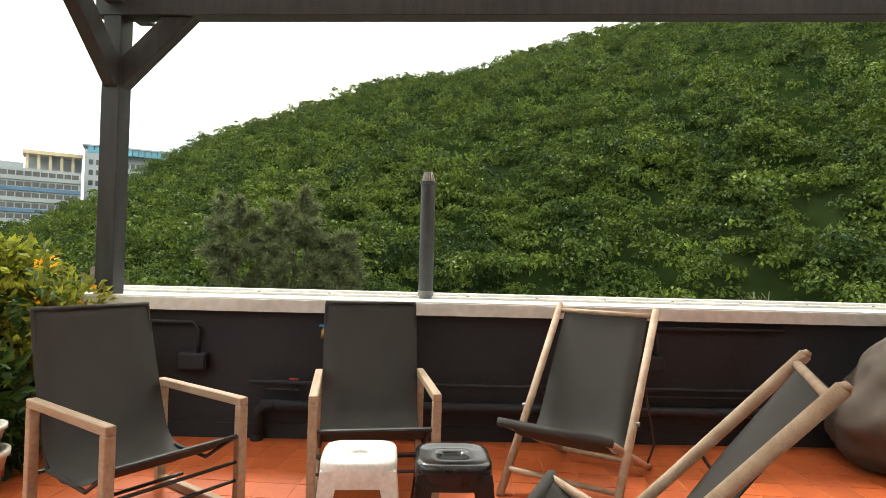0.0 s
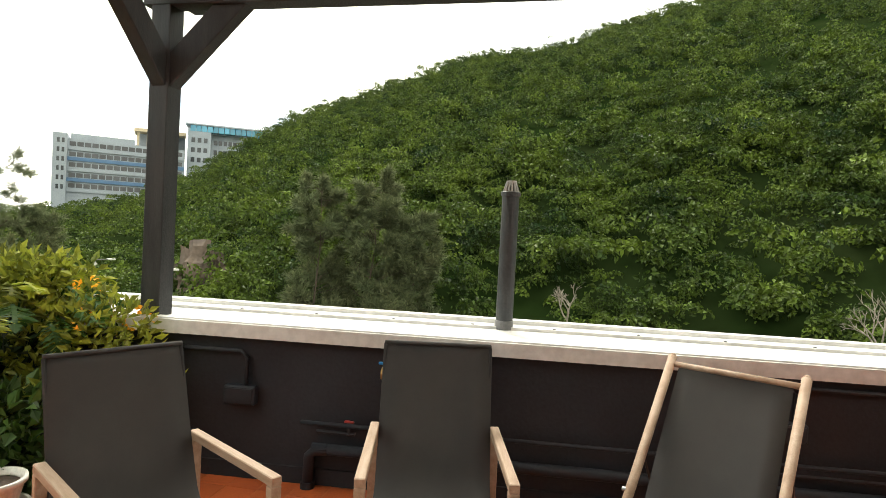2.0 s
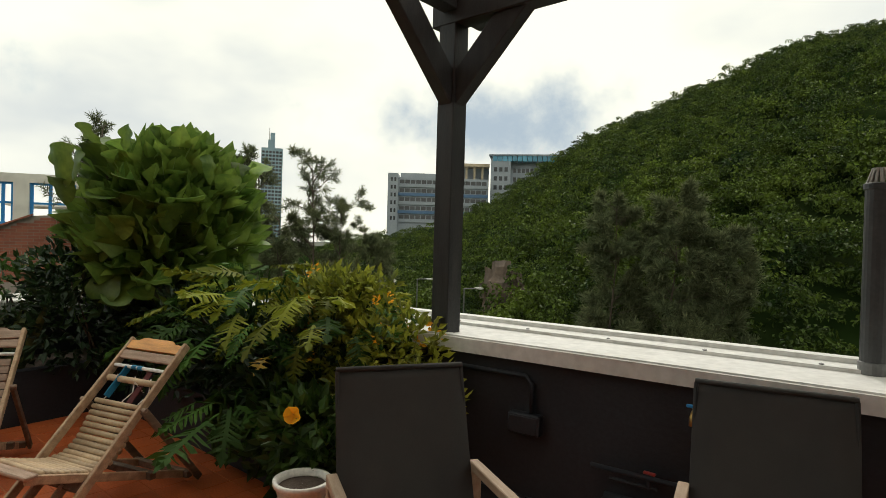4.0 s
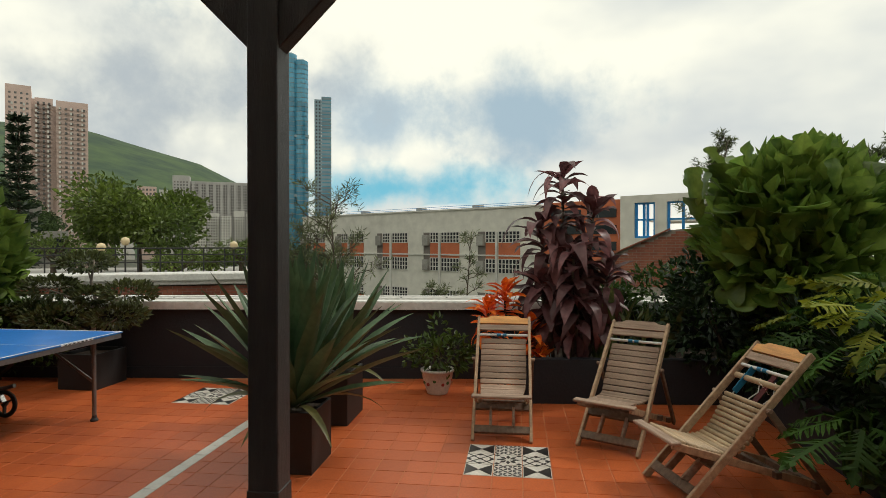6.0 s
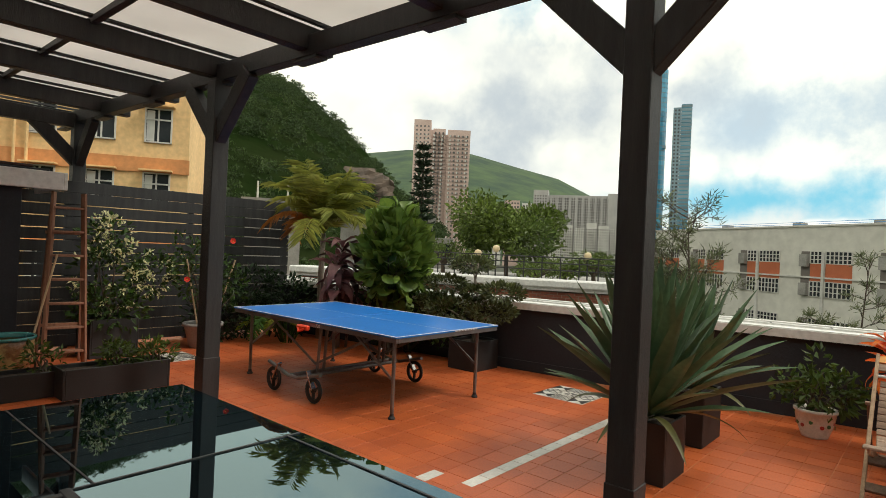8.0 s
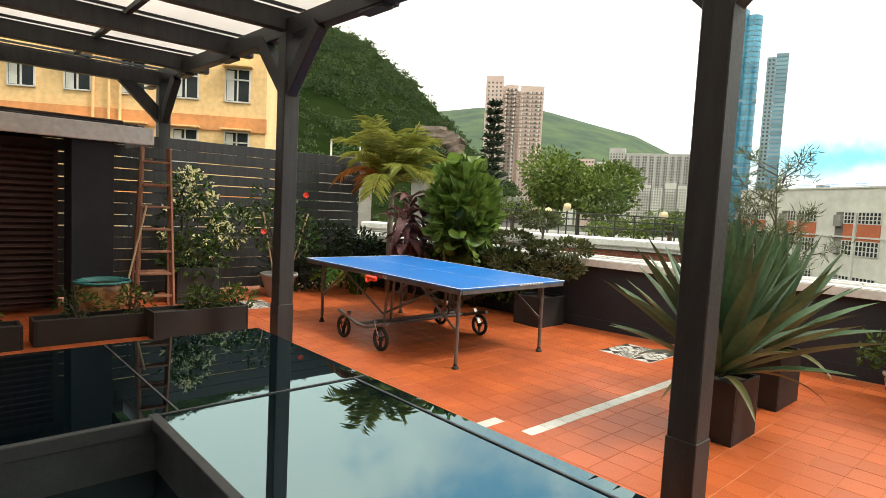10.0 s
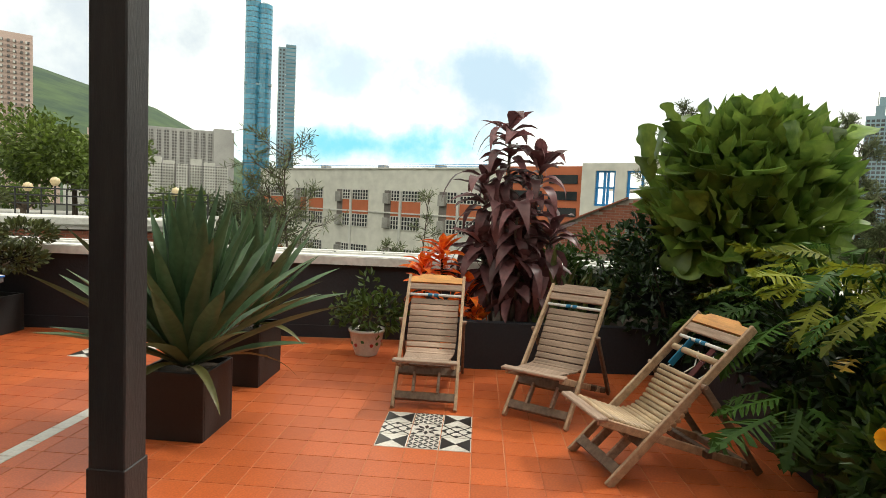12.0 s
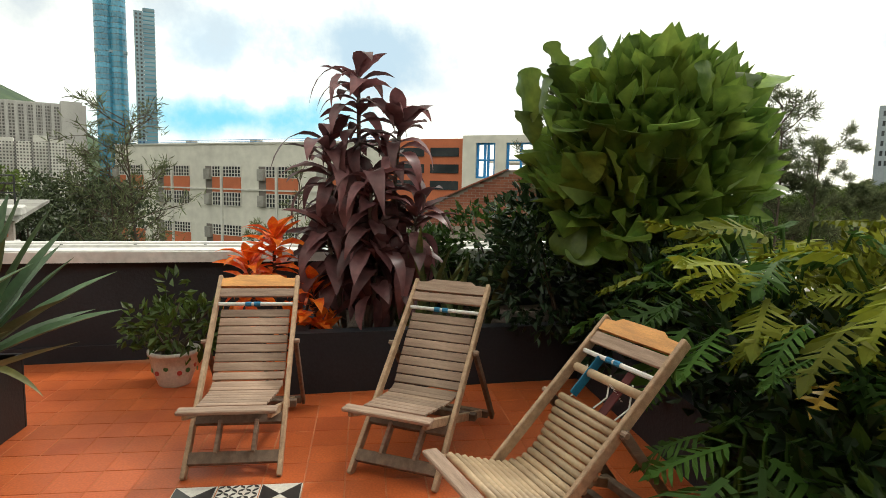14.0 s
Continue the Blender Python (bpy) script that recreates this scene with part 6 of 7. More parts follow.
# palm by the fence
def palm(m, label, fronds, seed, length, height):
    rg = np.random.default_rng(seed)
    pl = thing("areca_palm", m, label, "palm")
    part("trunk", Shape().tube([(0, 0, 0), (0.03, 0.02, height * 0.6), (0.0, 0.0, height)], 0.06, 9, 0.04), "pale_bark", pl, smooth=True)
    for i in range(fronds):
        a = i * 2.4 + rg.uniform(-0.3, 0.3)
        f = (i + 0.5) / fronds
        rise, L = 4.8 - 4.2 * f, length * rg.uniform(0.8, 1.1)
        rib, leaf = [], Shape()
        p, d = Vector((0, 0, height)), Vector((math.cos(a), math.sin(a), rise)).normalized()
        for k in range(13):
            rib.append(p.copy())
            p += d * L / 12
            d = (d + Vector((0, 0, -0.080 - 0.018 * k * f))).normalized()
        pts, dirs = [], []
        for k in range(2, 12):
            t = (rib[k + 1 if k < 12 else k] - rib[k]).normalized()
            side = t.cross(Vector((0, 0, 1))).normalized()
            for q in range(4):
                b = rib[k].lerp(rib[min(12, k + 1)], q / 4)
                for s in (-1, 1):
                    pts.append(tuple(b))
                    dirs.append(tuple(side * s + t * 0.75 + Vector((0, 0, -0.25 + rg.uniform(-0.15, 0.15)))))
        leaf.leaves(pts, dirs, 0.34 * length / 1.3, 0.021, rg, 0.25, 0.9)
        dry = i in (fronds - 2, fronds - 4)
        fr = part("frond", leaf, "palm_dry" if dry else "palm_leaf", pl, "dry orange frond" if dry else "")
        part("rib", Shape().tube(rib, 0.012, 5, 0.003), "palm_dry" if dry else "palm_leaf", fr)
    return pl


palm(Matrix.Translation((-5.15, -7.25, 0.0)), "feathery palm with a few dry orange fronds", 30, 81, 1.2, 1.72)


# clipped bonsai
bo = thing("bonsai_tree", Matrix.Translation((-5.37, -4.24, 0.33)), "clipped cloud bonsai with flat leaf pads", "bonsai")
part("trunk", Shape().tube([(0, 0, 0), (0.05, 0.03, 0.25), (-0.02, 0.05, 0.5), (0.03, 0.0, 0.8), (0.0, 0.02, 1.05)], 0.03, 8, 0.010), "pale_bark", bo, smooth=True)
rg = np.random.default_rng(91)
for x, y, z, r, h in ((0.0, -0.09, 1.02, 0.27, 0.09), (0.05, 0.46, 0.70, 0.28, 0.11), (0.0, -0.52, 0.74, 0.28, 0.11), (0.1, -0.32, 0.42, 0.36, 0.13), (0.05, 0.32, 0.44, 0.30, 0.11), (0.05, 0.02, 0.66, 0.16, 0.08), (0.0, -0.70, 0.48, 0.24, 0.10)):
    part("limb", Shape().tube([(0, 0, max(0.1, z - 0.25)), (x * 0.5, y * 0.6, z - 0.10), (x, y, z - 0.03)], 0.014, 6, 0.006), "pale_bark", bo)
    d = rg.normal(size=(620, 3))
    d /= np.linalg.norm(d, axis=1, keepdims=True)
    pts = d * np.array([r, r, h]) * rg.uniform(0.6, 1.08, (620, 1)) + np.array([x, y, z])
    tagged(part("leaf_pad", Shape().leaves(pts, d + np.array([0, 0, 0.4]), 0.055, 0.034, rg, 0.15, 0.5), "bonsai_leaf", bo), kind="stuff")
# ---- distance ----
structure("ground", Shape().add([(-4000, -4000, -12.02), (4000, -4000, -12.02), (4000, 4000, -12.02), (-4000, 4000, -12.02)], [(0, 1, 2, 3)]), "ground",
          "valley ground far below the terrace", "ground")
NORTH = [(75, -0.050), (60, -0.025), (48, 0.0), (44.6, 0.010), (41.5, 0.022), (39, 0.038), (36, 0.068), (33, 0.102), (30.7, 0.128), (29, 0.150), (26.5, 0.182), (22, 0.216), (16, 0.262),
         (10, 0.306), (4.5, 0.320), (-1, 0.339), (-4.3, 0.362), (-11.7, 0.388), (-16.7, 0.396), (-21, 0.402), (-40, 0.395), (-70, 0.300), (-100, 0.200)]
SOUTH = [(131, 0.03), (134.5, 0.080), (136.7, 0.114), (138.1, 0.140), (138.9, 0.158), (140.6, 0.184), (141.5, 0.202), (143.7, 0.228), (146, 0.262), (149, 0.280), (155, 0.31), (165, 0.36), (185, 0.40), (200, 0.38)]
FAR = [(150, 0.13), (138.3, 0.159), (134.6, 0.168), (131, 0.169), (128.7, 0.166), (123.5, 0.142), (120.1, 0.127), (116.8, 0.098), (113, 0.055), (109, 0.02), (104, 0.0)]


def rise(table, az):
    pts = sorted(table)
    return float(np.interp(az, [a for a, _ in pts], [e for _, e in pts]))


def slope(table, az, r, near, ridge, foot):
    """The height of a hillside at a bearing and a distance."""
    top = 1.55 + rise(table, az) * ridge
    u = min(1.0, max(0.0, (r - near) / (ridge - near)))
    z = foot + (top - foot) * u ** 0.85
    return z + 2.0 * noise.noise((az * 0.12, r * 0.03, 1.7)) * min(1, 4 * u) * (1 - u)


def hillside(name, table, near, ridge, foot, material, label, step=1.0, rings=26):
    sh = Shape()
    azs = np.arange(min(a for a, _ in table), max(a for a, _ in table) + 0.01, step)
    rs = list(np.linspace(near, ridge, rings)) + [ridge * 1.25]
    for r in rs:
        for az in azs:
            p = bearing(az, 0, r)
            z = slope(table, az, min(r, ridge), near, ridge, foot) - (0 if r <= ridge else ridge * 0.12)
            sh.v.append((p.x, p.y, z))
    k = len(azs)
    sh.f += [(i * k + j + 1, i * k + j, (i + 1) * k + j, (i + 1) * k + j + 1) for i in range(len(rs) - 1) for j in range(k - 1)]
    return structure(name, sh, material, label, "hill", True)


def crowns(name, spots, material, rng, label, per=110, leaf=0.34):
    """Tree crowns of leaf clumps: spots are rows of x, y, z and radius."""
    sh = Shape()
    pts, dirs, size, faces = [], [], [], []
    for x, y, z, r in spots:
        n = int(per * (0.7 + 0.6 * rng.random()))
        lobes = np.clip(rng.normal(size=(8, 3)), -1.2, 1.2) * np.array([0.58, 0.58, 0.46]) * r + np.array([x, y, z])
        d = rng.normal(size=(n, 3))
        d /= np.linalg.norm(d, axis=1, keepdims=True)
        d[:, 2] = np.abs(d[:, 2]) * 0.95 - 0.06
        rad = r * rng.uniform(0.22, 0.36, (n, 1))
        pts.append(lobes[rng.integers(0, 8, n)] + d * rad * np.array([1, 1, 0.72]))
        out = np.cross(d, rng.normal(size=(n, 3))) + d * 0.35
        out[:, 2] -= 0.15
        dirs.append(out)
        faces.append(d)
        size.append(np.full(n, r))
    pts, dirs, size, faces = np.concatenate(pts), np.concatenate(dirs), np.concatenate(size), np.concatenate(faces)
    order = np.argsort(size)
    for chunk in np.array_split(order, 6):
        s = float(size[chunk].mean())
        sh.leaves(pts[chunk], dirs[chunk], leaf * s, leaf * s * 0.62, rng, 0.2, 0.72, faces[chunk])
    ob = part(name, sh, material)
    return tagged(ob, label, "trees", "", "stuff")


def forest(name, table, near, ridge, foot, material, label, rng, count, size, per, az0, az1, bias=0.75, leaf=0.34, lo=None, hi=None):
    spots, lo, hi = [], lo or near, hi or ridge
    for _ in range(count):
        az = rng.uniform(az0, az1)
        r = lo + (hi - lo) * rng.random() ** bias
        p = bearing(az, 0, r)
        s = size * rng.uniform(0.6, 1.35) * (1.0 - 0.25 * r / ridge)
        spots.append((p.x, p.y, slope(table, az, r, near, ridge, foot) + s * 0.30, s))
    return crowns(name, spots, material, rng, label, per, leaf)


rng = np.random.default_rng(4)
hillside("hill_north", NORTH, 40, 210, -10, "shaded_hill_soil", "steep wooded hill across the road")
forest("hill_trees", NORTH, 40, 210, -10, "forest", "dense green subtropical woodland on the hill", rng, 2600, 3.4, 290, -48, 52, 0.60, 0.150)
forest("near_hill_trees", NORTH, 40, 210, -10, "forest", "dense green trees at the foot of the hill", rng, 480, 3.3, 520, -48, 50, 0.9, 0.112, 40, 88)
hillside("hill_south", SOUTH, 60, 230, -6, "shaded_hill_soil", "dark wooded hillside behind the apartment block")
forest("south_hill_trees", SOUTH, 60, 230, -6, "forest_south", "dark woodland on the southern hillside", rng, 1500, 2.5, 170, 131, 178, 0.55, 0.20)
hillside("hill_far", FAR, 600, 1500, -30, "far_grass", "smooth green grassy mountain in the distance", 1.0, 14)


def frontage(az_l, az_r, d_l, d_r=None, foot=-12.0):
    """A frame on a far facade: its matrix (x to the right along it, y away from the terrace, z up) and its length."""
    a, b = bearing(az_l, 0, d_l), bearing(az_r, 0, d_r or d_l)
    u = (b - a).normalized()
    u.z = 0
    back = Vector((-u.y, u.x, 0))
    return Matrix.Translation((a.x, a.y, foot)) @ Matrix((u, back, Vector((0, 0, 1)))).transposed().to_4x4(), (b - a).length


def high(el, d, foot=-12.0):
    return 1.55 + el * d - foot


def windows(x0, x1, z0, z1, nx, nz, fx=0.6, fz=0.5, y=-0.06):
    sh, w, h = Shape(), (x1 - x0) / nx, (z1 - z0) / nz
    for i in range(nx):
        for j in range(nz):
            a, c = x0 + (i + 0.5) * w, z0 + (j + 0.5) * h
            sh.box(a - w * fx / 2, a + w * fx / 2, y, 0.03, c - h * fz / 2, c + h * fz / 2)
    return sh


# pink apartment tower
m, L = frontage(134.35, 128.75, 385)
tw = thing("apartment_tower", m, "tall pinkish brown apartment tower with rows of windows", "building")
hA, hB = high(0.221, 385), high(0.206, 385)
part("wall", Shape().box(0, L * 0.30, 0, 18, 0, hA).box(L * 0.34, L * 0.56, 3, 18, 0, hA - 5).box(L * 0.60, L, 1, 18, 0, hB), "pink_wall", tw)
part("recess", Shape().box(L * 0.29, L * 0.35, 2.2, 17, 0, hA - 6).box(L * 0.55, L * 0.61, 3.6, 17, 0, hB - 3), "pink_wall", tw)
tagged(part("window_grid", windows(0.6, L * 0.29, 6, hA - 3, 4, 34, 0.42, 0.42), "far_glass", tw), kind="stuff")
tagged(part("window_grid", windows(L * 0.35, L * 0.55, 6, hA - 7, 3, 33, 0.42, 0.42, y=2.94), "far_glass", tw), kind="stuff")
tagged(part("window_grid", windows(L * 0.61, L - 0.6, 6, hB - 3, 5, 31, 0.42, 0.42, y=0.94), "far_glass", tw), kind="stuff")
tagged(part("bay", windows(0.2, L - 0.2, 6, hB - 3, 7, 31, 0.16, 0.5, y=-0.5), "white_wall", tw), kind="stuff")

# grey slab block and pale blocks in front of it
m, L = frontage(122.3, 113.5, 520)
tw = thing("apartment_slab", m, "long grey apartment slab with vertical bays", "building")
H = high(0.099, 520)
part("wall", Shape().box(0, L * 0.16, -2, 14, 0, high(0.107, 520)).box(L * 0.16, L, 0, 14, 0, H).box(L * 0.80, L * 0.97, -2, 12, 0, H + 2), "grey_wall", tw)
for k in range(9):
    part("bay", Shape().box(L * (0.18 + 0.068 * k), L * (0.205 + 0.068 * k), -1.6, 0.1, 0, H - 1), "grey_wall", tw)
tagged(part("window_grid", windows(L * 0.17, L * 0.79, 8, H - 2, 26, 24, 0.66, 0.6), "far_glass", tw), kind="stuff")
tagged(part("window_grid", windows(0.5, L * 0.15, 8, H, 5, 24, 0.5, 0.5, y=-2.06), "far_glass", tw), kind="stuff")
m, L = frontage(120.6, 113.9, 430)
tw = thing("white_apartment_blocks", m, "row of cream white low apartment blocks", "building")
H = high(0.054, 430)
for i in range(6):
    part("block", Shape().box(L * i / 6 + 0.6, L * (i + 1) / 6 - 0.6, (i % 2) * 3, 16, 0, H - 2 * (i % 3)), "white_wall", tw)
tagged(part("window_grid", windows(1, L - 1, 8, H - 4, 30, 13, 0.55, 0.5, y=-0.08), "far_glass", tw), kind="stuff")

# low houses under the far hill
for i in range(9):
    az, w = 131 - 1.7 * i, 10 + 6 * ((i * 7) % 3)
    m, L = frontage(az + 0.9, az - 0.6, 560)
    tw = thing("distant_block", m, "small pale apartment block below the far hill", "building", "far blocks")
    H = high(0.088 - 0.004 * (i % 4), 560)
    part("wall", Shape().box(0, L, 0, 12, 0, H), "white_wall" if i % 2 else "pink_wall", tw)
    tagged(part("window_grid", windows(0.5, L - 0.5, 20, H - 1, 5, 12), "far_glass", tw), kind="stuff")

# twin-lobed blue glass tower and its neighbour
m, L = frontage(112.72, 110.38, 620)
tw = thing("blue_glass_tower", m, "slender blue glass tower with two rounded lobes", "skyscraper")
H = high(0.312, 620)
for x, h in ((L * 0.27, H + 3), (L * 0.72, H - 3)):
    body = Shape()
    for k in range(42):
        z = h * k / 42
        body.lathe([(L * 0.29, z + 0.5), (L * 0.29, z + h / 42 - 0.3)], 18, Matrix.Translation((x, 6, 0)))
    tagged(part("glass_drum", body, "blue_glass", tw), kind="stuff")
    part("core", Shape().lathe([(L * 0.275, 0), (L * 0.275, h), (L * 0.15, h + 2), (0.1, h + 2)], 18, Matrix.Translation((x, 6, 0))), "teal_glass", tw)
part("floor_band", Shape().box(-0.5, L + 0.5, 0, 12, H * 0.30, H * 0.315).box(-0.5, L + 0.5, 0, 12, H * 0.60, H * 0.612), "teal_glass", tw)
m, L = frontage(109.8, 108.2, 600)
tw = thing("grey_glass_tower", m, "slender grey blue glass tower", "skyscraper")
H = high(0.248, 600)
part("wall", Shape().box(0, L * 0.42, 0, 14, 0, H - 3), "teal_glass", tw)
tagged(part("window_grid", windows(L * 0.42, L, 3, H, 1, 44, 1.0, 0.72, y=-0.4), "teal_glass", tw), kind="stuff")
part("core", Shape().box(L * 0.43, L * 0.98, 0.1, 14, 0, H), "blue_glass", tw)
tagged(part("window_grid", windows(0.5, L * 0.40, 4, H - 4, 2, 44, 0.5, 0.5), "dark_glass", tw), kind="stuff")

# dark tower to the north-west
m, L = frontage(58.25, 56.3, 500)
tw = thing("dark_office_tower", m, "dark blue grey office tower with a stepped top", "skyscraper")
H = high(0.150, 500)
part("wall", Shape().box(0, L, 0, 14, 0, H).box(L * 0.3, L * 0.62, 2, 10, H, H + 7).box(L * 0.40, L * 0.62, 3, 9, H + 7, H + 13), "teal_glass", tw)
tagged(part("window_grid", windows(0.3, L - 0.3, 4, H - 2, 6, 28, 0.75, 0.6), "dark_glass", tw), kind="stuff")
part("mast", Shape().tube([(L * 0.36, 4, H + 6), (L * 0.36, 4, H + 17)], 0.25, 6), "grey_wall", tw)

# university blocks on the valley side
m, L = frontage(46.2, 36.4, 265)
tw = thing("campus_block", m, "long grey campus building with blue window bands", "building")
H = high(0.118, 265)
part("wall", Shape().box(0, L * 0.10, -3, 20, 0, H).box(L * 0.10, L, 0, 20, 0, H - 1.5), "campus_wall", tw)
for k in range(5):
    z = H - 4.3 - 4.0 * k
    tagged(part("window_band", windows(L * 0.11, L - 0.5, z, z + 1.7, 16, 1, 0.86, 1.0), "dark_glass", tw), kind="stuff")
    part("sill_band", Shape().box(L * 0.10, L, -0.5, 0.0, z - 1.6, z - 0.25), "blue_band" if k % 2 else "campus_wall", tw)
tagged(part("window_grid", windows(1.0, L * 0.09, H - 22, H - 1, 2, 6, 0.55, 0.5, y=-3.06), "dark_glass", tw), kind="stuff")
part("parapet", Shape().box(L * 0.12, L * 0.6, 1, 1.4, H - 1.5, H + 0.6), "campus_wall", tw)
m, L = frontage(40.2, 36.3, 285)
tw = thing("campus_pavilion", m, "beige rooftop pavilion with an overhanging roof", "building")
H = high(0.138, 285)
part("roof", Shape().box(-1, L, -3, 12, H - 1.4, H), "beige", tw)
for k in range(5):
    part("column", Shape().box(L * k / 5, L * k / 5 + 1.0, -1, 0, 0, H - 1.4), "beige", tw)
part("wall", Shape().box(0, L, 5, 12, 0, H - 1.4), "campus_wall", tw)
m, L = frontage(36.1, 27.4, 275)
tw = thing("campus_hall", m, "grey campus hall with glazed top storey above the trees", "building")
H = high(0.154, 275)
part("wall", Shape().box(0, L * 0.22, -4, 20, 0, H - 2).box(L * 0.22, L, 0, 20, 0, H - 3.4), "campus_wall", tw)
part("roof", Shape().box(-1, L, -4.5, 20, H - 0.6, H), "campus_wall", tw)
tagged(part("window_band", windows(L * 0.02, L, H - 3.2, H - 0.7, 18, 1, 0.9, 1.0, y=-4.1), "blue_glass", tw), kind="stuff")
for k in range(3):
    tagged(part("window_band", windows(L * 0.24, L, H - 8 - 4.2 * k, H - 6 - 4.2 * k, 16, 1, 0.7, 1.0), "dark_glass", tw), kind="stuff")
    tagged(part("window_band", windows(1, L * 0.2, H - 8 - 4.2 * k, H - 6 - 4.2 * k, 3, 1, 0.6, 1.0, y=-4.1), "dark_glass", tw), kind="stuff")

# cream school building across the street, its face turned 34 degrees
c56, s56 = ang(56)
foot_pt = EYE + Vector((-s56 * 49, c56 * 49, 0))
m = Matrix.Translation((foot_pt.x, foot_pt.y, -11.25)) @ Matrix((Vector((c56, s56, 0)), Vector((-s56, c56, 0)), Vector((0, 0, 1)))).transposed().to_4x4() @ Matrix.Diagonal((1.10, 1, 1, 1)) @ Matrix.Translation((-2.97, 0, 0))
sc = thing("school_building", m, "cream school building with orange panels and gridded windows", "building")
part("wall", Shape().box(-60.6, -24.6, 0, 14, -0.8, 16.5), "cream_wall", sc)
part("roof_edge", Shape().box(-60.6, -24.6, -0.12, 0.3, 16.5, 16.67), "white_wall", sc)
for z in (16.78, 16.98):
    part("roof_rail", Shape().box(-60.6, -24.6, 0.3, 0.36, z, z + 0.04), "blue_frame", sc)
for x in (-50.2, -41.0, -33.2):
    part("roof_vent", Shape().box(x, x + 0.9, 1.0, 1.9, 16.5, 17.05, 0.03), "concrete", sc)
part("stair_tower", Shape().box(-24.6, -17.1, 0.4, 2.0, -0.8, 16.8), "orange_wall", sc)
part("wall", Shape().box(-17.1, -7.4, -0.3, 12, -0.8, 13.3), "cream_wall", sc)
for x0, x1 in ((-17.1, -15.94), (-14.3, -13.4), (-10.65, -7.4)):
    part("pier", Shape().box(x0, x1, -0.3, 0.5, 13.3, 16.35), "cream_wall", sc)
part("lintel", Shape().box(-17.1, -7.4, -0.3, 0.5, 16.35, 17.0), "cream_wall", sc)
for x0, x1, bars in ((-15.94, -14.3, (0, 0.42, 0.62, 1)), (-13.4, -10.65, (0, 0.42, 1))):
    win = part("blue_window", Shape().box(x0, x1, -0.12, 0.03, 13.3, 13.47), "blue_frame", sc, "open blue window grid")
    for u in bars:
        x = x0 + (x1 - x0 - 0.18) * u
        part("mullion", Shape().box(x, x + 0.18, -0.1, 0.05, 13.47, 16.35), "blue_frame", win)
    for z in (14.8, 16.2):
        part("transom", Shape().box(x0, x1, -0.13, 0.02, z, z + 0.15), "blue_frame", win)
part("canopy", Shape().box(-17.1, -7.4, 5.5, 11.9, 14.9, 15.1), "white_wall", sc)
for x0, x1 in ((-23.8, -20.9), (-20.3, -17.7)):
    for z in (12.2, 13.7, 15.2):
        part("stair_window", Shape().box(x0, x1, 0.3, 0.45, z, z + 0.8), "dark_glass", sc)
def school_window(x0, x1, z0, z1, n, m_rows):
    win = part("window", Shape().box(x0, x1, -0.05, 0.05, z0, z1), "dark_glass", sc)
    grid = Shape()
    for i in range(n + 1):
        x = x0 + (x1 - x0) * i / n
        grid.box(x - 0.045, x + 0.045, -0.11, -0.04, z0, z1)
    for i in range(m_rows + 1):
        z = z0 + (z1 - z0) * i / m_rows
        grid.box(x0, x1, -0.10, -0.04, z - 0.04, z + 0.04)
    part("window_frame", grid, "white_wall", win)


for k in range(5):
    u = -31.75 - 7.25 * k
    for top in (14.1, 7.6):
        for x0, x1, n in ((u + 0.98, u + 2.12, 3), (u + 2.50, u + 4.90, 6)):
            school_window(x0, x1, top - 1.15, top, n, 3)
            school_window(x0, x1, top - 4.35, top - 2.90, n, 3)
            part("panel", Shape().box(x0, x1, -0.08, 0.02, top - 2.86, top - 1.19), "orange_wall", sc)
        # flat panel on the wall; the depth's shade is put into its colour
        part("recess", Shape().box(u, u + 0.95, -0.04, 0.02, top - 4.35, top), "recess_shade", sc)
        for z in (top - 1.5, top - 4.3):
            part("air_conditioner", Shape().box(u + 0.08, u + 0.88, -0.45, -0.03, z, z + 1.2, 0.03), "concrete", sc)
    part("downpipe", Shape().box(u + 2.17, u + 2.42, -0.2, 0.0, 0, 14.0), "white_wall", sc)
part("string_course", Shape().box(-60.6, -24.6, -0.16, 0, 11.50, 11.66), "white_wall", sc)

# brick gable between the shrubs
m, L = frontage(86, 66, 34)
gb = thing("brick_gable_house", m, "red brick gable wall of a neighbouring house", "house")
part("wall", Shape().prism([(0, 0), (L, 0), (L, 14.2), (L * 0.72, 14.5), (L * 0.50, 14.3), (L * 0.30, 13.3), (0, 11.6)], 5, Matrix.Rotation(radians(90), 4, "X") @ Matrix.Translation((0, 0, -5))), "mortar", gb)
bricks = Shape()
for j in range(24):
    z = 11.2 + j * 0.145
    top_u = [(u, np.interp(u, [0, 0.30, 0.50, 0.72, 1.0], [11.6, 13.3, 14.3, 14.5, 14.2])) for u in np.arange(0, 1, 0.44 / L)]
    for i, (u, t) in enumerate(top_u):
        if z + 0.14 < t:
            x = u * L + 0.22 * (j % 2)
            bricks.box(x, x + 0.42, -0.02, 0.01, z, z + 0.125)
ob = part("bricks", bricks, "brick_rest", gb)
tagged(ob, kind="stuff")
part("eaves", Shape().beam((0, -0.1, 11.65), (L * 0.5, -0.1, 14.36), 0.4, 0.08), "brick_rest", gb)

# yellow apartment block behind the fence
m, L = frontage(186, 155.6, 34, 27)
yb = thing("yellow_apartment_block", m, "yellow rendered apartment block with orange bands", "building")
part("wall", Shape().box(0, L, 0, 12, 0, 19.6), "yellow_wall", yb)
for z in (13.0, 16.2):
    part("band", Shape().box(-0.05, L + 0.03, -0.06, 0.1, z, z + 0.62), "yellow_band", yb)
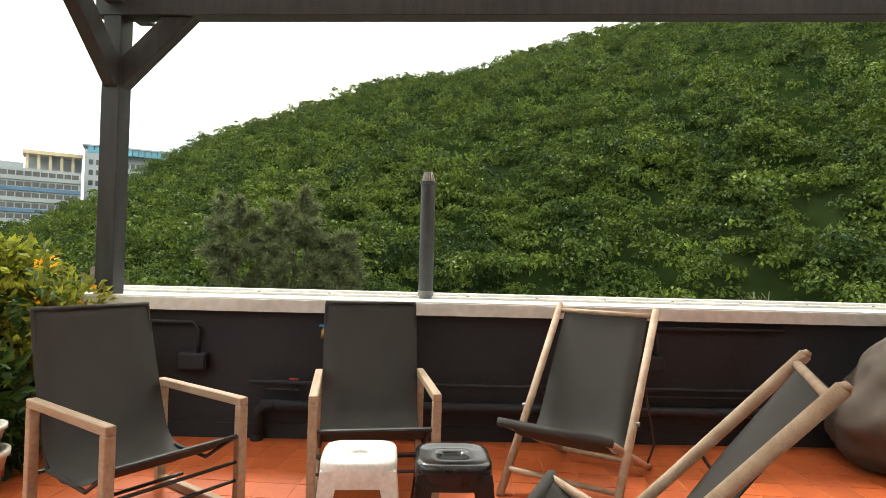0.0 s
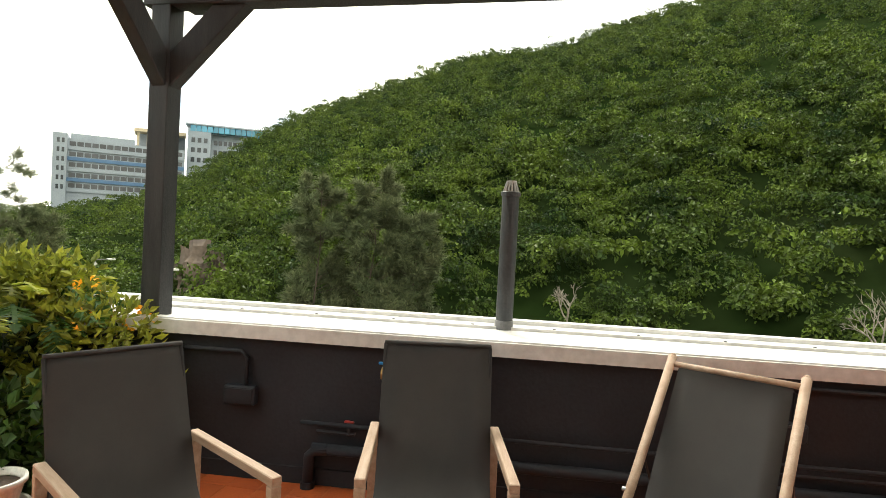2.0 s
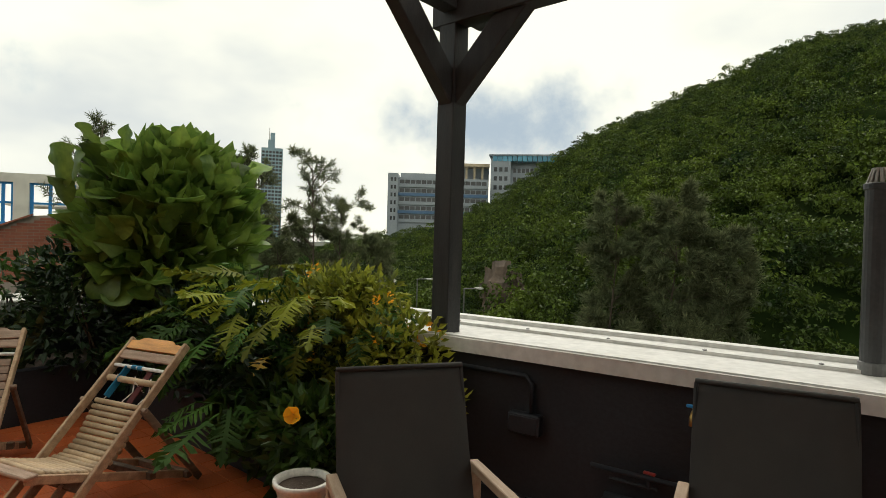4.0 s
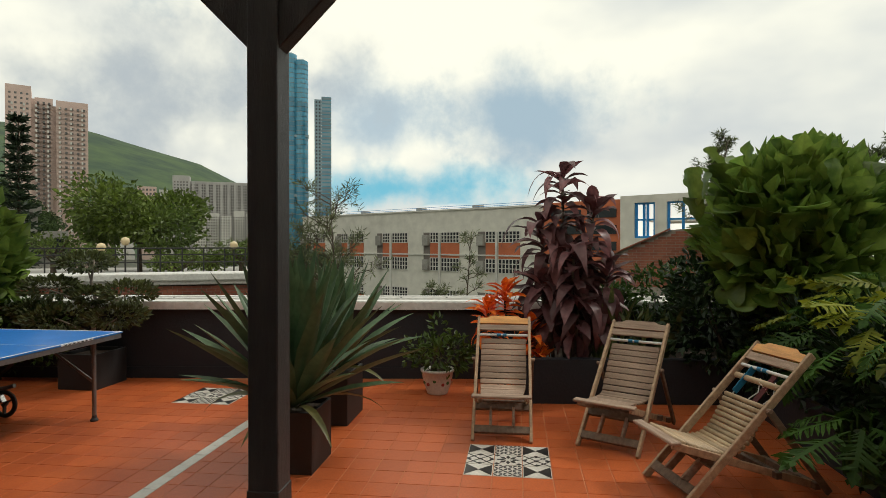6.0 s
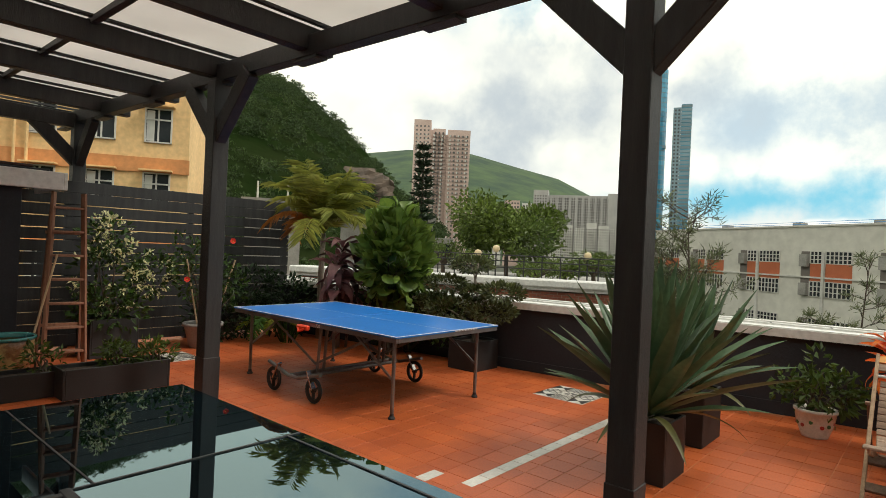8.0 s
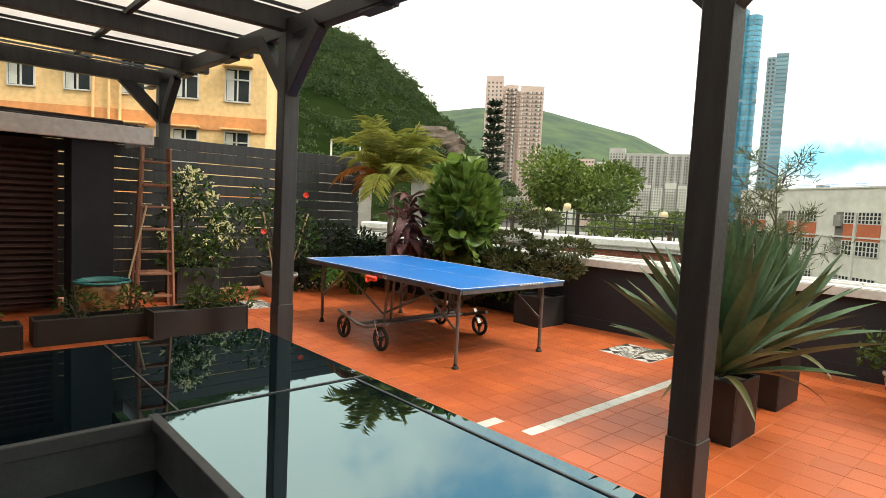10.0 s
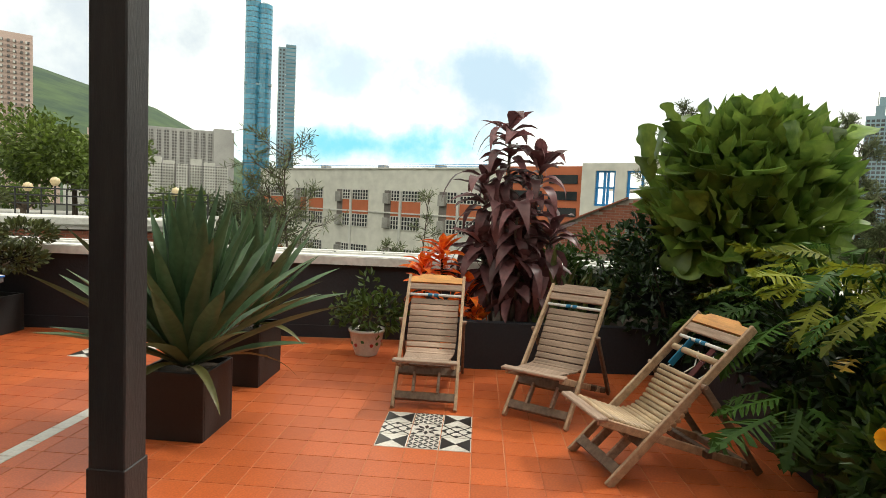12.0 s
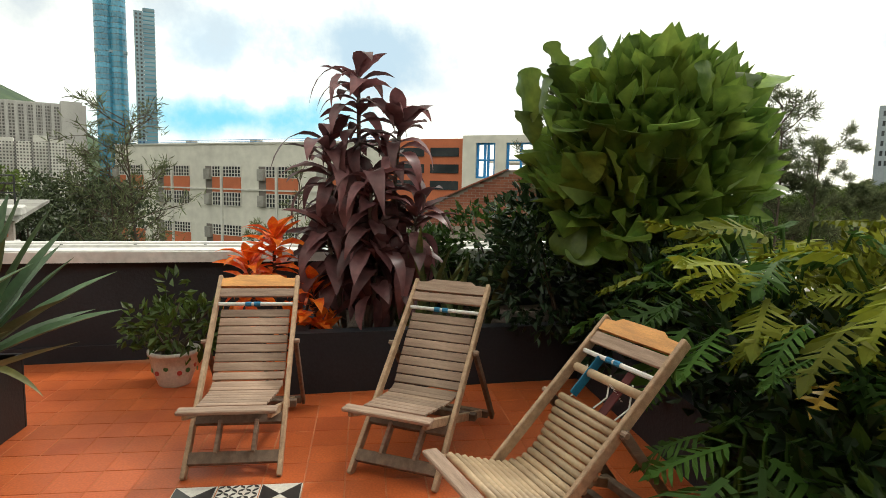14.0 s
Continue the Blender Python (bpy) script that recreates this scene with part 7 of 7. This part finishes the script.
for k in range(8):
    x = 0.8 + L * k / 8.2
    for z in (14.75, 17.45, 11.6):
        win = part("window", Shape().box(x, x + 1.05, -0.02, 0.08, z, z + 1.45), "dark_glass", yb)
        fr = Shape()
        for a in (0, 0.5, 1.0):
            fr.box(x + a, x + a + 0.06, -0.07, 0.0, z, z + 1.45)
        for a in (0, 0.95, 1.4):
            fr.box(x, x + 1.06, -0.07, 0.0, z + a, z + a + 0.06)
        part("window_frame", fr, "white_wall", win)
        part("curtain", Shape().box(x + 0.08, x + 0.38, -0.03, 0.0, z + 0.08, z + 1.35), "white_wall", win)
        part("canopy", Shape().box(x - 0.1, x + 1.15, -0.45, 0.0, z + 1.5, z + 1.56), "yellow_wall", yb)
for x in (L * 0.60, L * 0.635, L * 0.66):
    part("drain_pipe", Shape().tube([(x, -0.12, 0), (x, -0.12, 19.6)], 0.06, 8), "yellow_wall", yb)
part("drain_pipe", Shape().tube([(L * 0.60, -0.12, 16.0), (L * 0.70, -0.12, 15.8)], 0.05, 8), "yellow_band", yb)
part("drain_pipe", Shape().tube([(L * 0.66, -0.12, 16.1), (L * 0.645, -0.12, 15.3), (L * 0.69, -0.12, 15.2)], 0.05, 8), "yellow_band", yb)
for x, z in ((L * 0.715, 14.9), (L * 0.44, 14.9)):
    part("air_conditioner", Shape().box(x, x + 0.7, -0.4, 0.0, z, z + 0.55, 0.03), "yellow_wall", yb)

# neighbouring roof garden beyond the west parapet
m, L = frontage(146, 114.8, 19, 16)
ng = thing("neighbour_roof_garden", m, "neighbouring roof with a brick parapet and a white cornice", "roof terrace")
zt = 1.55 - 0.043 * 17 + 12
part("parapet", Shape().box(0, L, 0.1, 0.5, 0, zt - 0.35), "mortar", ng)
part("cornice", Shape().box(-0.1, L + 0.2, -0.25, 0.6, zt - 0.20, zt, 0.03).box(-0.1, L + 0.12, -0.12, 0.5, zt - 0.30, zt - 0.20, 0.02), "white_cap", ng)
part("ledge", Shape().box(-0.1, L + 0.1, -0.3, 0.3, zt - 0.82, zt - 0.72, 0.02), "white_cap", ng)
bricks = Shape()
for j in range(5):
    for i in range(int(L / 0.23)):
        x = i * 0.23 + 0.115 * (j % 2)
        bricks.box(x, x + 0.215, 0.07, 0.11, zt - 0.715 + j * 0.076, zt - 0.715 + j * 0.076 + 0.064)
tagged(part("bricks", bricks, "brick_rest", ng), kind="stuff")
part("deck", Shape().box(0, L, 0.5, 12, zt - 0.4, zt - 0.3), "concrete", ng)
rail = thing("garden_railing", m, "thin dark metal railing on the neighbouring roof", "railing")
for z in (0.45, 0.25, 0.62):
    part("rail", Shape().tube([(L * 0.30, 0.7, zt + z), (L, 0.7, zt + z)], 0.018, 6), "black_pot", rail)
for k in range(14):
    x = L * (0.30 + 0.70 * k / 13)
    part("baluster", Shape().tube([(x, 0.7, zt - 0.02), (x, 0.7, zt + 0.62)], 0.02, 6), "black_pot", rail)
for az, el in ((126.4, 0.004), (117.5, -0.002), (128.2, -0.005)):
    p = bearing(az, el, 19.5)
    gl = thing("globe_lamp", Matrix.Translation(p), "round cream garden globe lamp on a dark pole", "lamp", "roof garden lamps")
    part("globe", Shape().lathe([(0.01, -0.13), (0.08, -0.10), (0.13, 0), (0.10, 0.09), (0.01, 0.13)], 14), "lamp_globe", gl, smooth=True)
    part("pole", Shape().tube([(0, 0, -1.3), (0, 0, -0.12)], 0.025, 8), "black_pot", gl)
m, L = frontage(150.5, 145.4, 30)
wr = thing("flat_roof_house", m, "low pale flat-roofed house behind the slatted fence", "house")
H = high(0.070, 30)
part("wall", Shape().box(0, L, 0, 8, 0, H - 0.25), "concrete", wr)
part("roof", Shape().box(-0.2, L + 0.2, -0.4, 8, H - 0.25, H), "concrete", wr)
for x in (L * 0.2, L * 0.75):
    part("vent_pipe", Shape().tube([(x, 0.5, H), (x, 0.5, H + 0.9)], 0.05, 6), "white_wall", wr)
m, L = frontage(141.5, 130.2, 36)
wr = thing("flat_roof_house", m, "low grey flat-roofed house behind the planting", "house")
H = high(0.052, 36)
part("wall", Shape().box(0, L * 0.80, 0, 8, 0, H - 0.3).box(L * 0.80, L, 1, 8, 0, H - 1.2), "concrete", wr)
part("roof", Shape().box(-0.2, L * 0.82, -0.4, 8, H - 0.3, H), "concrete", wr)
part("opening", Shape().box(L * 0.45, L * 0.70, -0.06, 0.1, H - 2.4, H - 1.0), "dark_glass", wr)
part("opening", Shape().box(L * 0.84, L * 0.97, 0.94, 1.1, H - 2.6, H - 1.6), "dark_glass", wr)

# street lamps in the valley road
for az, el, d in ((43.2, -0.062, 60), (38.6, -0.076, 48)):
    p = bearing(az, el, d)
    lp = thing("street_lamp", Matrix.Translation((p.x, p.y, -12)), "grey street lamp by the valley road", "street lamp", "valley road lamps")
    part("pole", Shape().tube([(0, 0, 0), (0, 0, p.z + 12)], 0.09, 8, 0.06), "steel", lp)
    part("arm", Shape().tube([(0, 0, p.z + 12), (0.9, 0.75, p.z + 12.05)], 0.05, 6), "steel", lp)
    part("lamp_head", Shape().box(0.6, 1.3, 0.6, 0.95, p.z + 11.98, p.z + 12.12, 0.02), "white_wall", lp)
p = bearing(-2.8, 0.330, 205)
ms = thing("lattice_mast", Matrix.Translation((p.x, p.y, p.z - 3)), "small lattice mast on the ridge", "mast")
for sx, sy in ((1, 1), (1, -1), (-1, 1), (-1, -1)):
    part("leg", Shape().tube([(sx * 0.9, sy * 0.9, 0), (sx * 0.1, sy * 0.1, 8)], 0.08, 5), "steel", ms)
for z in (1.5, 3.0, 4.5, 6.0):
    w = 0.9 - 0.1 * z
    part("brace", Shape().box(-w, w, -w, w, z, z + 0.12), "steel", ms)


# bare rock in the cutting by the road and on the southern hill
def outcrop(az, el, d, w, h, seed, label):
    """A craggy rock face: a slab broken into facets."""
    rr, sh, nu, nv = random.Random(seed), Shape(), 14, 10
    m, _ = frontage(az + math.degrees(w / 2 / d), az - math.degrees(w / 2 / d), d, None, 0)
    c = 1.55 + el * d
    for i in range(nu):
        for j in range(nv):
            u, v = i / (nu - 1) - 0.5, j / (nv - 1) - 0.5
            edge = max(0.0, 1 - 4 * (u * u + v * v))
            p = m @ Vector(((u + 0.5) * w + rr.uniform(-0.3, 0.3) * w / nu, h * v * 0.6 + (0.5 - edge) * w * 0.12 + rr.uniform(-0.05, 0.05) * w, 0))
            sh.v.append((p.x, p.y, c + v * h + rr.uniform(-0.3, 0.3) * h / nv))
    sh.f += [(i * nv + j, (i + 1) * nv + j, (i + 1) * nv + j + 1, i * nv + j + 1) for i in range(nu - 1) for j in range(nv - 1) if ((i + 0.5) / nu - 0.45) ** 2 + ((j + 0.5) / nv - 0.45) ** 2 < 0.2 + rr.uniform(-0.05, 0.03)]
    return structure("rock_face", sh, "rock", label, "rock")


outcrop(34.6, -0.085, 60, 5.2, 7.0, 3, "bare brown rock cutting beside the road")
outcrop(139.6, 0.104, 126, 18, 8, 5, "bare grey brown rock face on the wooded hillside")
# ---- trees beyond the terrace ----
def feathery(m, label, height, spread, seed, n_limbs=14, tufts=60, needle=0.55, material="casu_leaf", lean=0.0, bare=0.3):
    """A casuarina: a thin trunk that forks unevenly, with drooping tufts of needles on its outer twigs."""
    rg = np.random.default_rng(seed)
    tr = thing("casuarina_tree", m, label, "tree", "casuarina trees")
    wood = Shape()
    top = Vector((rg.normal() * 0.25, rg.normal() * 0.25, height))
    bend = [Vector((0, 0, 0)), Vector((rg.normal() * 0.15, rg.normal() * 0.15, height * 0.35)), top * 0.7 + Vector((rg.normal() * 0.2, rg.normal() * 0.2, 0)), top]
    wood.tube(bend, 0.008 * height, 7, 0.012)
    pts, dirs = [], []

    def twig(p, d, length, r, depth):
        q = p + d * length
        q.z -= 0.08 * length
        wood.tube([p, p.lerp(q, 0.5) + unit(rg) * length * 0.07, q], r, 4, r * 0.55)
        if depth < 2:
            n = tufts // 8 if depth else max(2, tufts // 5)
            for _ in range(n):
                u = rg.random()
                c = p.lerp(q, u) + unit(rg) * length * 0.16
                pts.append(tuple(c))
                w = d * 0.6 + unit(rg, 0.1) * 0.8
                dirs.append(tuple(w))
        if depth:
            for _ in range(3):
                b = p.lerp(q, rg.uniform(0.35, 1.0))
                twig(b, (d + unit(rg, 0.3) * 0.75).normalized(), length * rg.uniform(0.4, 0.7), r * 0.55, depth - 1)

    for k in range(n_limbs):
        f = bare + (1 - bare) * (k + rg.random()) / n_limbs
        b = bend[1].lerp(bend[2], (f - 0.35) / 0.35) if 0.35 < f < 0.7 else (bend[2].lerp(top, (f - 0.7) / 0.3) if f >= 0.7 else bend[1] * (f / 0.35))
        a = rg.uniform(0, 2 * math.pi)
        up = rg.uniform(0.3, 1.3)
        d = Vector((math.cos(a), math.sin(a), up)).normalized()
        twig(b, d, spread * rg.uniform(0.35, 0.7) * (1.25 - 0.7 * f), 0.0022 * height, 2)
    part("trunk", wood, "bark", tr)
    part("crown", Shape().leaves(pts, dirs, needle, needle * 0.075, rg, 0.1, 0.2), material, tr)
    return tr


def at(az, d, base):
    p = bearing(az, 0, d)
    return Matrix.Translation((p.x, p.y, base))


feathery(at(107.6, 24, -9), "thin feathery casuarina beyond the west parapet", 12.6, 3.6, 101, 24, 26, 0.34, bare=0.58)
feathery(at(110.8, 25, -9), "thin feathery casuarina beyond the west parapet", 10.8, 3.4, 102, 22, 34, 0.34, bare=0.55)
feathery(at(94.0, 26, -9), "slender young casuarina before the school", 10.9, 1.6, 103, 16, 22, 0.28, bare=0.55)
feathery(at(98.5, 27, -9), "small bushy casuarina before the school", 8.4, 1.8, 104, 16, 46, 0.28, bare=0.55)
feathery(at(88, 26, -9), "small bushy casuarina before the school", 8.6, 1.8, 105, 16, 46, 0.28, bare=0.55)
for i, (az, d, h, s) in enumerate(((71.5, 32, 16.3, 3.4), (67.5, 34, 15.6, 3.2), (62.5, 33, 15.8, 3.2), (59.3, 36, 16.2, 3.0), (53.6, 35, 16.0, 3.6), (50.5, 37, 13.6, 3.6), (56.5, 33, 12.6, 3.8), (65, 30, 12.4, 3.6), (48, 42, 11.8, 3.8))):
    feathery(at(az, d, -10), "tall feathery casuarina in the valley", h, s, 110 + i, 34, 130 if h > 14 else 220, 0.34, bare=0.3)
for i, (az, d, h, s) in enumerate(((24.5, 44, 13.5, 4.2), (19.5, 43, 13.8, 4.4), (15.0, 44, 11.5, 3.8))):
    feathery(at(az, d, -9), "grey green casuarina at the foot of the hill", h, s, 130 + i, 40, 260, 0.6, bare=0.12)


def round_tree(m, label, height, spread, seed, material="tree_leaf", leaf=0.16, count=3600):
    rg = np.random.default_rng(seed)
    tr = thing("garden_tree", m, label, "tree", "garden trees")
    wood = Shape().tube([(0, 0, 0), (0.05, 0, height * 0.45)], 0.10, 8, 0.07)
    lobes = []
    for k in range(11):
        a = k * 2.4
        r = spread * rg.uniform(0.3, 0.72)
        tip = Vector((r * math.cos(a), r * math.sin(a), height * rg.uniform(0.55, 0.90)))
        wood.tube([(0, 0, height * 0.4), tuple(tip * 0.7 + Vector((0, 0, height * 0.15))), tuple(tip)], 0.05, 6, 0.015)
        lobes.append((*tip, spread * rg.uniform(0.26, 0.42)))
    part("trunk", wood, "bark", tr)
    L = np.array(lobes)[rg.integers(0, 11, count)]
    d = rg.normal(size=(count, 3))
    d /= np.linalg.norm(d, axis=1, keepdims=True)
    pts = L[:, :3] + d * L[:, 3:] * rg.uniform(0.5, 1.1, (count, 1)) * np.array([1, 1, 0.7])
    part("crown", Shape().leaves(pts, d + rg.normal(size=d.shape) * 0.5, leaf, leaf * 0.6, rg, 0.2, 0.5), material, tr)
    return tr


round_tree(at(125.2, 24, 0.15), "spreading green tree in the neighbouring roof garden", 3.4, 3.0, 140, count=9000, leaf=0.19)
for i, (az, d, h, s) in enumerate(((128.5, 21, 1.2, 0.8), (119.5, 21, 1.1, 1.0), (116.8, 21, 1.3, 0.9), (122.5, 20, 0.9, 0.9), (131.5, 22, 1.6, 1.0))):
    round_tree(at(az, d, 0.3), "low shrub in the neighbouring roof garden", h, s, 150 + i, count=700, leaf=0.12)

for i, (az, d, h, sp) in enumerate(((118.6, 42, 10.0, 3.2), (116.2, 40, 11.0, 3.0), (113.6, 41, 11.3, 3.2), (111.0, 43, 10.6, 3.0), (121.4, 44, 9.6, 3.2))):
    round_tree(at(az, d, -9), "dark bushy tree in the street below the terrace", h, sp, 180 + i, material="valley_leaf", count=3000, leaf=0.26)

# Norfolk pine
rg = np.random.default_rng(160)
np_tree = thing("norfolk_pine", at(133.7, 33, -6), "dark tiered Norfolk pine in front of the tower", "tree")
HP = 13.3
part("trunk", Shape().tube([(0, 0, 0), (0, 0, HP)], 0.16, 8, 0.03), "bark", np_tree)
for k in range(18):
    f = k / 17
    z, r = HP * (0.42 + 0.57 * f), 0.72 * (1 - f) ** 0.7 + 0.14
    pts, dirs = [], []
    for j in range(7):
        a = 2 * math.pi * j / 7 + k
        for q in range(16):
            u = rg.random()
            pts.append((r * u * math.cos(a), r * u * math.sin(a), z + 0.16 * u + rg.normal() * 0.05))
            dirs.append((math.cos(a) + rg.normal() * 0.5, math.sin(a) + rg.normal() * 0.5, 0.3 + rg.normal() * 0.3))
    part("branch_tier", Shape().leaves(pts, dirs, 0.36, 0.12, rg, 0.2, 0.4), "dark_tree", np_tree)

# bare tree and pale branches at the foot of the hill
def bare_tree(m, label, size, seed):
    rg = np.random.default_rng(seed)
    wood = Shape()

    def grow(p, d, length, r, depth):
        q = p + d * length
        wood.tube([p, p.lerp(q, 0.5) + unit(rg) * length * 0.06, q], r, 5, r * 0.6)
        if depth:
            for _ in range(3):
                grow(q, (d + unit(rg, 0.25) * 0.75).normalized(), length * rg.uniform(0.6, 0.82), r * 0.6, depth - 1)

    grow(Vector((0, 0, 0)), Vector((0.05, 0, 1)), size * 0.3, 0.022 * size, 4)
    return tagged(part("bare_tree", wood, "pale_bark", None, "", False, m), label, "tree")


bare_tree(at(-0.3, 36, -4.6), "leafless pale tree at the foot of the hill", 4.6, 171)
bare_tree(at(-25.5, 36, -4.6), "leafless pale tree among the woods", 4.8, 172)
# ---- floor tiles ----
T = 0.2
X0T, Y0T = -3.4, 0.04
mat_spots = [(-4.0, 0.04), (-5.40, -2.96), (-2.96, -7.36)]
LONG = (-4.8, -2.32, -1.96, -1.86)


def tile_mesh(w, d, name, material):
    return Shape().add([(0, 0, -0.004), (w, 0, -0.004), (w, d, -0.004), (0, d, -0.004), (0.002, 0.002, 0), (w - 0.002, 0.002, 0), (w - 0.002, d - 0.002, 0), (0.002, d - 0.002, 0)],
                       [(4, 5, 6, 7), (0, 1, 5, 4), (1, 2, 6, 5), (2, 3, 7, 6), (3, 0, 4, 7)]).mesh(name, M[material])


def in_mat(x, y):
    return any(mx - 0.01 < x < mx + 0.59 and my - 0.01 < y < my + 0.59 for mx, my in mat_spots)


floor_ob = bpy.data.objects["floor"]
tm = tile_mesh(T - 0.004, T - 0.004, "tile", "terracotta")
half = tile_mesh(T - 0.004, T / 2 - 0.004, "half_tile", "terracotta")
rest = Shape()
rt = random.Random(5)
count = 0
for i in range(-17, 41):
    for j in range(-45, 21):
        x, y = X0T + i * T, Y0T + j * T
        if in_mat(x, y) or y > north_y(x) - 0.02 or x < west_x(y) - 0.1 or y < -8.85:
            continue
        strip_row = j == -10 and LONG[0] - 0.01 < x < LONG[1] - 0.1
        lift, near = rt.uniform(-0.0006, 0.0008), -4.5 < x < -2.1 and -2.2 < y < 2.4
        if near and count < 296:
            count += 1
            o = part("tile", half if strip_row else tm, "", floor_ob, at=Matrix.Translation((x + 0.002, y + 0.002 + (T / 2 if strip_row else 0), lift)))
        else:
            d = T / 2 if strip_row else 0
            a, b, c, e = x + 0.002, y + 0.002 + d, x + T - 0.002, y + T - 0.002
            z = lift
            rest.add([(a, b, z - 0.004), (c, b, z - 0.004), (c, e, z - 0.004), (a, e, z - 0.004), (a + 0.002, b + 0.002, z), (c - 0.002, b + 0.002, z), (c - 0.002, e - 0.002, z), (a + 0.002, e - 0.002, z)],
                     [(4, 5, 6, 7), (0, 1, 5, 4), (1, 2, 6, 5), (2, 3, 7, 6), (3, 0, 4, 7)])
tagged(part("tiles", rest, "terracotta_rest", floor_ob), kind="stuff")
wm = tile_mesh(T - 0.004, T / 2 - 0.004, "white_tile", "white_tile")
for i in range(int((LONG[1] - LONG[0]) / T + 0.5)):
    part("white_tile", wm, "", floor_ob, at=Matrix.Translation((LONG[1] - (i + 1) * T + 0.002, LONG[2] + 0.002, 0.0004)))
part("white_tile", wm, "", floor_ob, at=pose(-2.165, -2.235, 0.002) @ Matrix.Rotation(math.pi, 4, "Z") @ Matrix.Translation((0.0, -0.1, 0)))


# patterned tile squares, three by three
def star(x, y, r, n, w):
    out = []
    for k in range(n):
        a = 2 * math.pi * k / n
        p, q = Vector((math.cos(a), math.sin(a))), Vector((-math.sin(a), math.cos(a)))
        out.append([tuple(Vector((x, y)) + p * r * 0.22), tuple(Vector((x, y)) + p * r * 0.60 - q * w), tuple(Vector((x, y)) + p * r), tuple(Vector((x, y)) + p * r * 0.60 + q * w)])
    return out


def pattern(kind):
    polys, c = [], 0.1
    if kind == "triangles":
        polys = [[(0.005, 0.005), (0.1, 0.1), (0.005, 0.195)], [(0.195, 0.005), (0.195, 0.195), (0.1, 0.1)]]
    elif kind == "diamonds":
        w = 0.0045
        for (ax, ay), (bx, by) in (((0, 0), (0.2, 0.2)), ((0, 0.2), (0.2, 0)), ((0.1, 0), (0, 0.1)), ((0.1, 0), (0.2, 0.1)), ((0.1, 0.2), (0, 0.1)), ((0.1, 0.2), (0.2, 0.1))):
            k = w / math.hypot(bx - ax, by - ay)
            ox, oy = -(by - ay) * k, (bx - ax) * k
            polys.append([(ax + ox, ay + oy), (ax - ox, ay - oy), (bx - ox, by - oy), (bx + ox, by + oy)])
        for x, y in ((0.1, 0.1), (0.1, 0.018), (0.1, 0.182), (0.018, 0.1), (0.182, 0.1)):
            polys.append([(x - 0.018, y), (x, y - 0.018), (x + 0.018, y), (x, y + 0.018)])
    elif kind == "star":
        polys = star(c, c, 0.085, 8, 0.015) + [[(x - 0.02, y), (x, y - 0.02), (x + 0.02, y), (x, y + 0.02)] for x in (0.02, 0.18) for y in (0.02, 0.18)]
    else:
        # interlocking leaf shapes, turned by turns
        for i in range(6):
            for j in range(6):
                x, y, s = 0.0167 + i * 0.0333, 0.0167 + j * 0.0333, (1 if (i + j) % 2 else -1)
                a, b = 0.0155, 0.0075
                polys.append([(x - a, y - s * a), (x + b * 0.6, y - s * b), (x + a, y + s * a), (x - b * 0.6, y + s * b)])
    sh = Shape()
    for p in polys:
        area = sum(a[0] * b[1] - b[0] * a[1] for a, b in zip(p, p[1:] + p[:1]))
        sh.prism(p if area > 0 else p[::-1], 0.0012, Matrix.Translation((0, 0, 0.001)))
    return sh


big = tile_mesh(T - 0.004, T - 0.004, "patterned_tile", "white_tile")
inks = {k: pattern(k).mesh("tile_pattern", M["black_tile"]) for k in ("triangles", "diamonds", "star", "petals")}
for mx, my in mat_spots:
    for i in range(3):
        for j in range(3):
            kind = ("star" if i == 1 else "petals") if j == 1 else ("diamonds" if i == 1 else "triangles")
            t = part("patterned_tile", big, "", floor_ob, at=Matrix.Translation((mx + i * T + 0.002, my + j * T + 0.002, 0.001)))
            turn = Matrix.Translation((0.098, 0.098, 0)) @ Matrix.Rotation(math.pi / 2 if kind == "triangles" else 0, 4, "Z") @ Matrix.Diagonal((0.97, 0.97, 1, 1)) @ Matrix.Translation((-0.1, -0.1, 0))
            part("tile_pattern", inks[kind], "", t, at=turn)
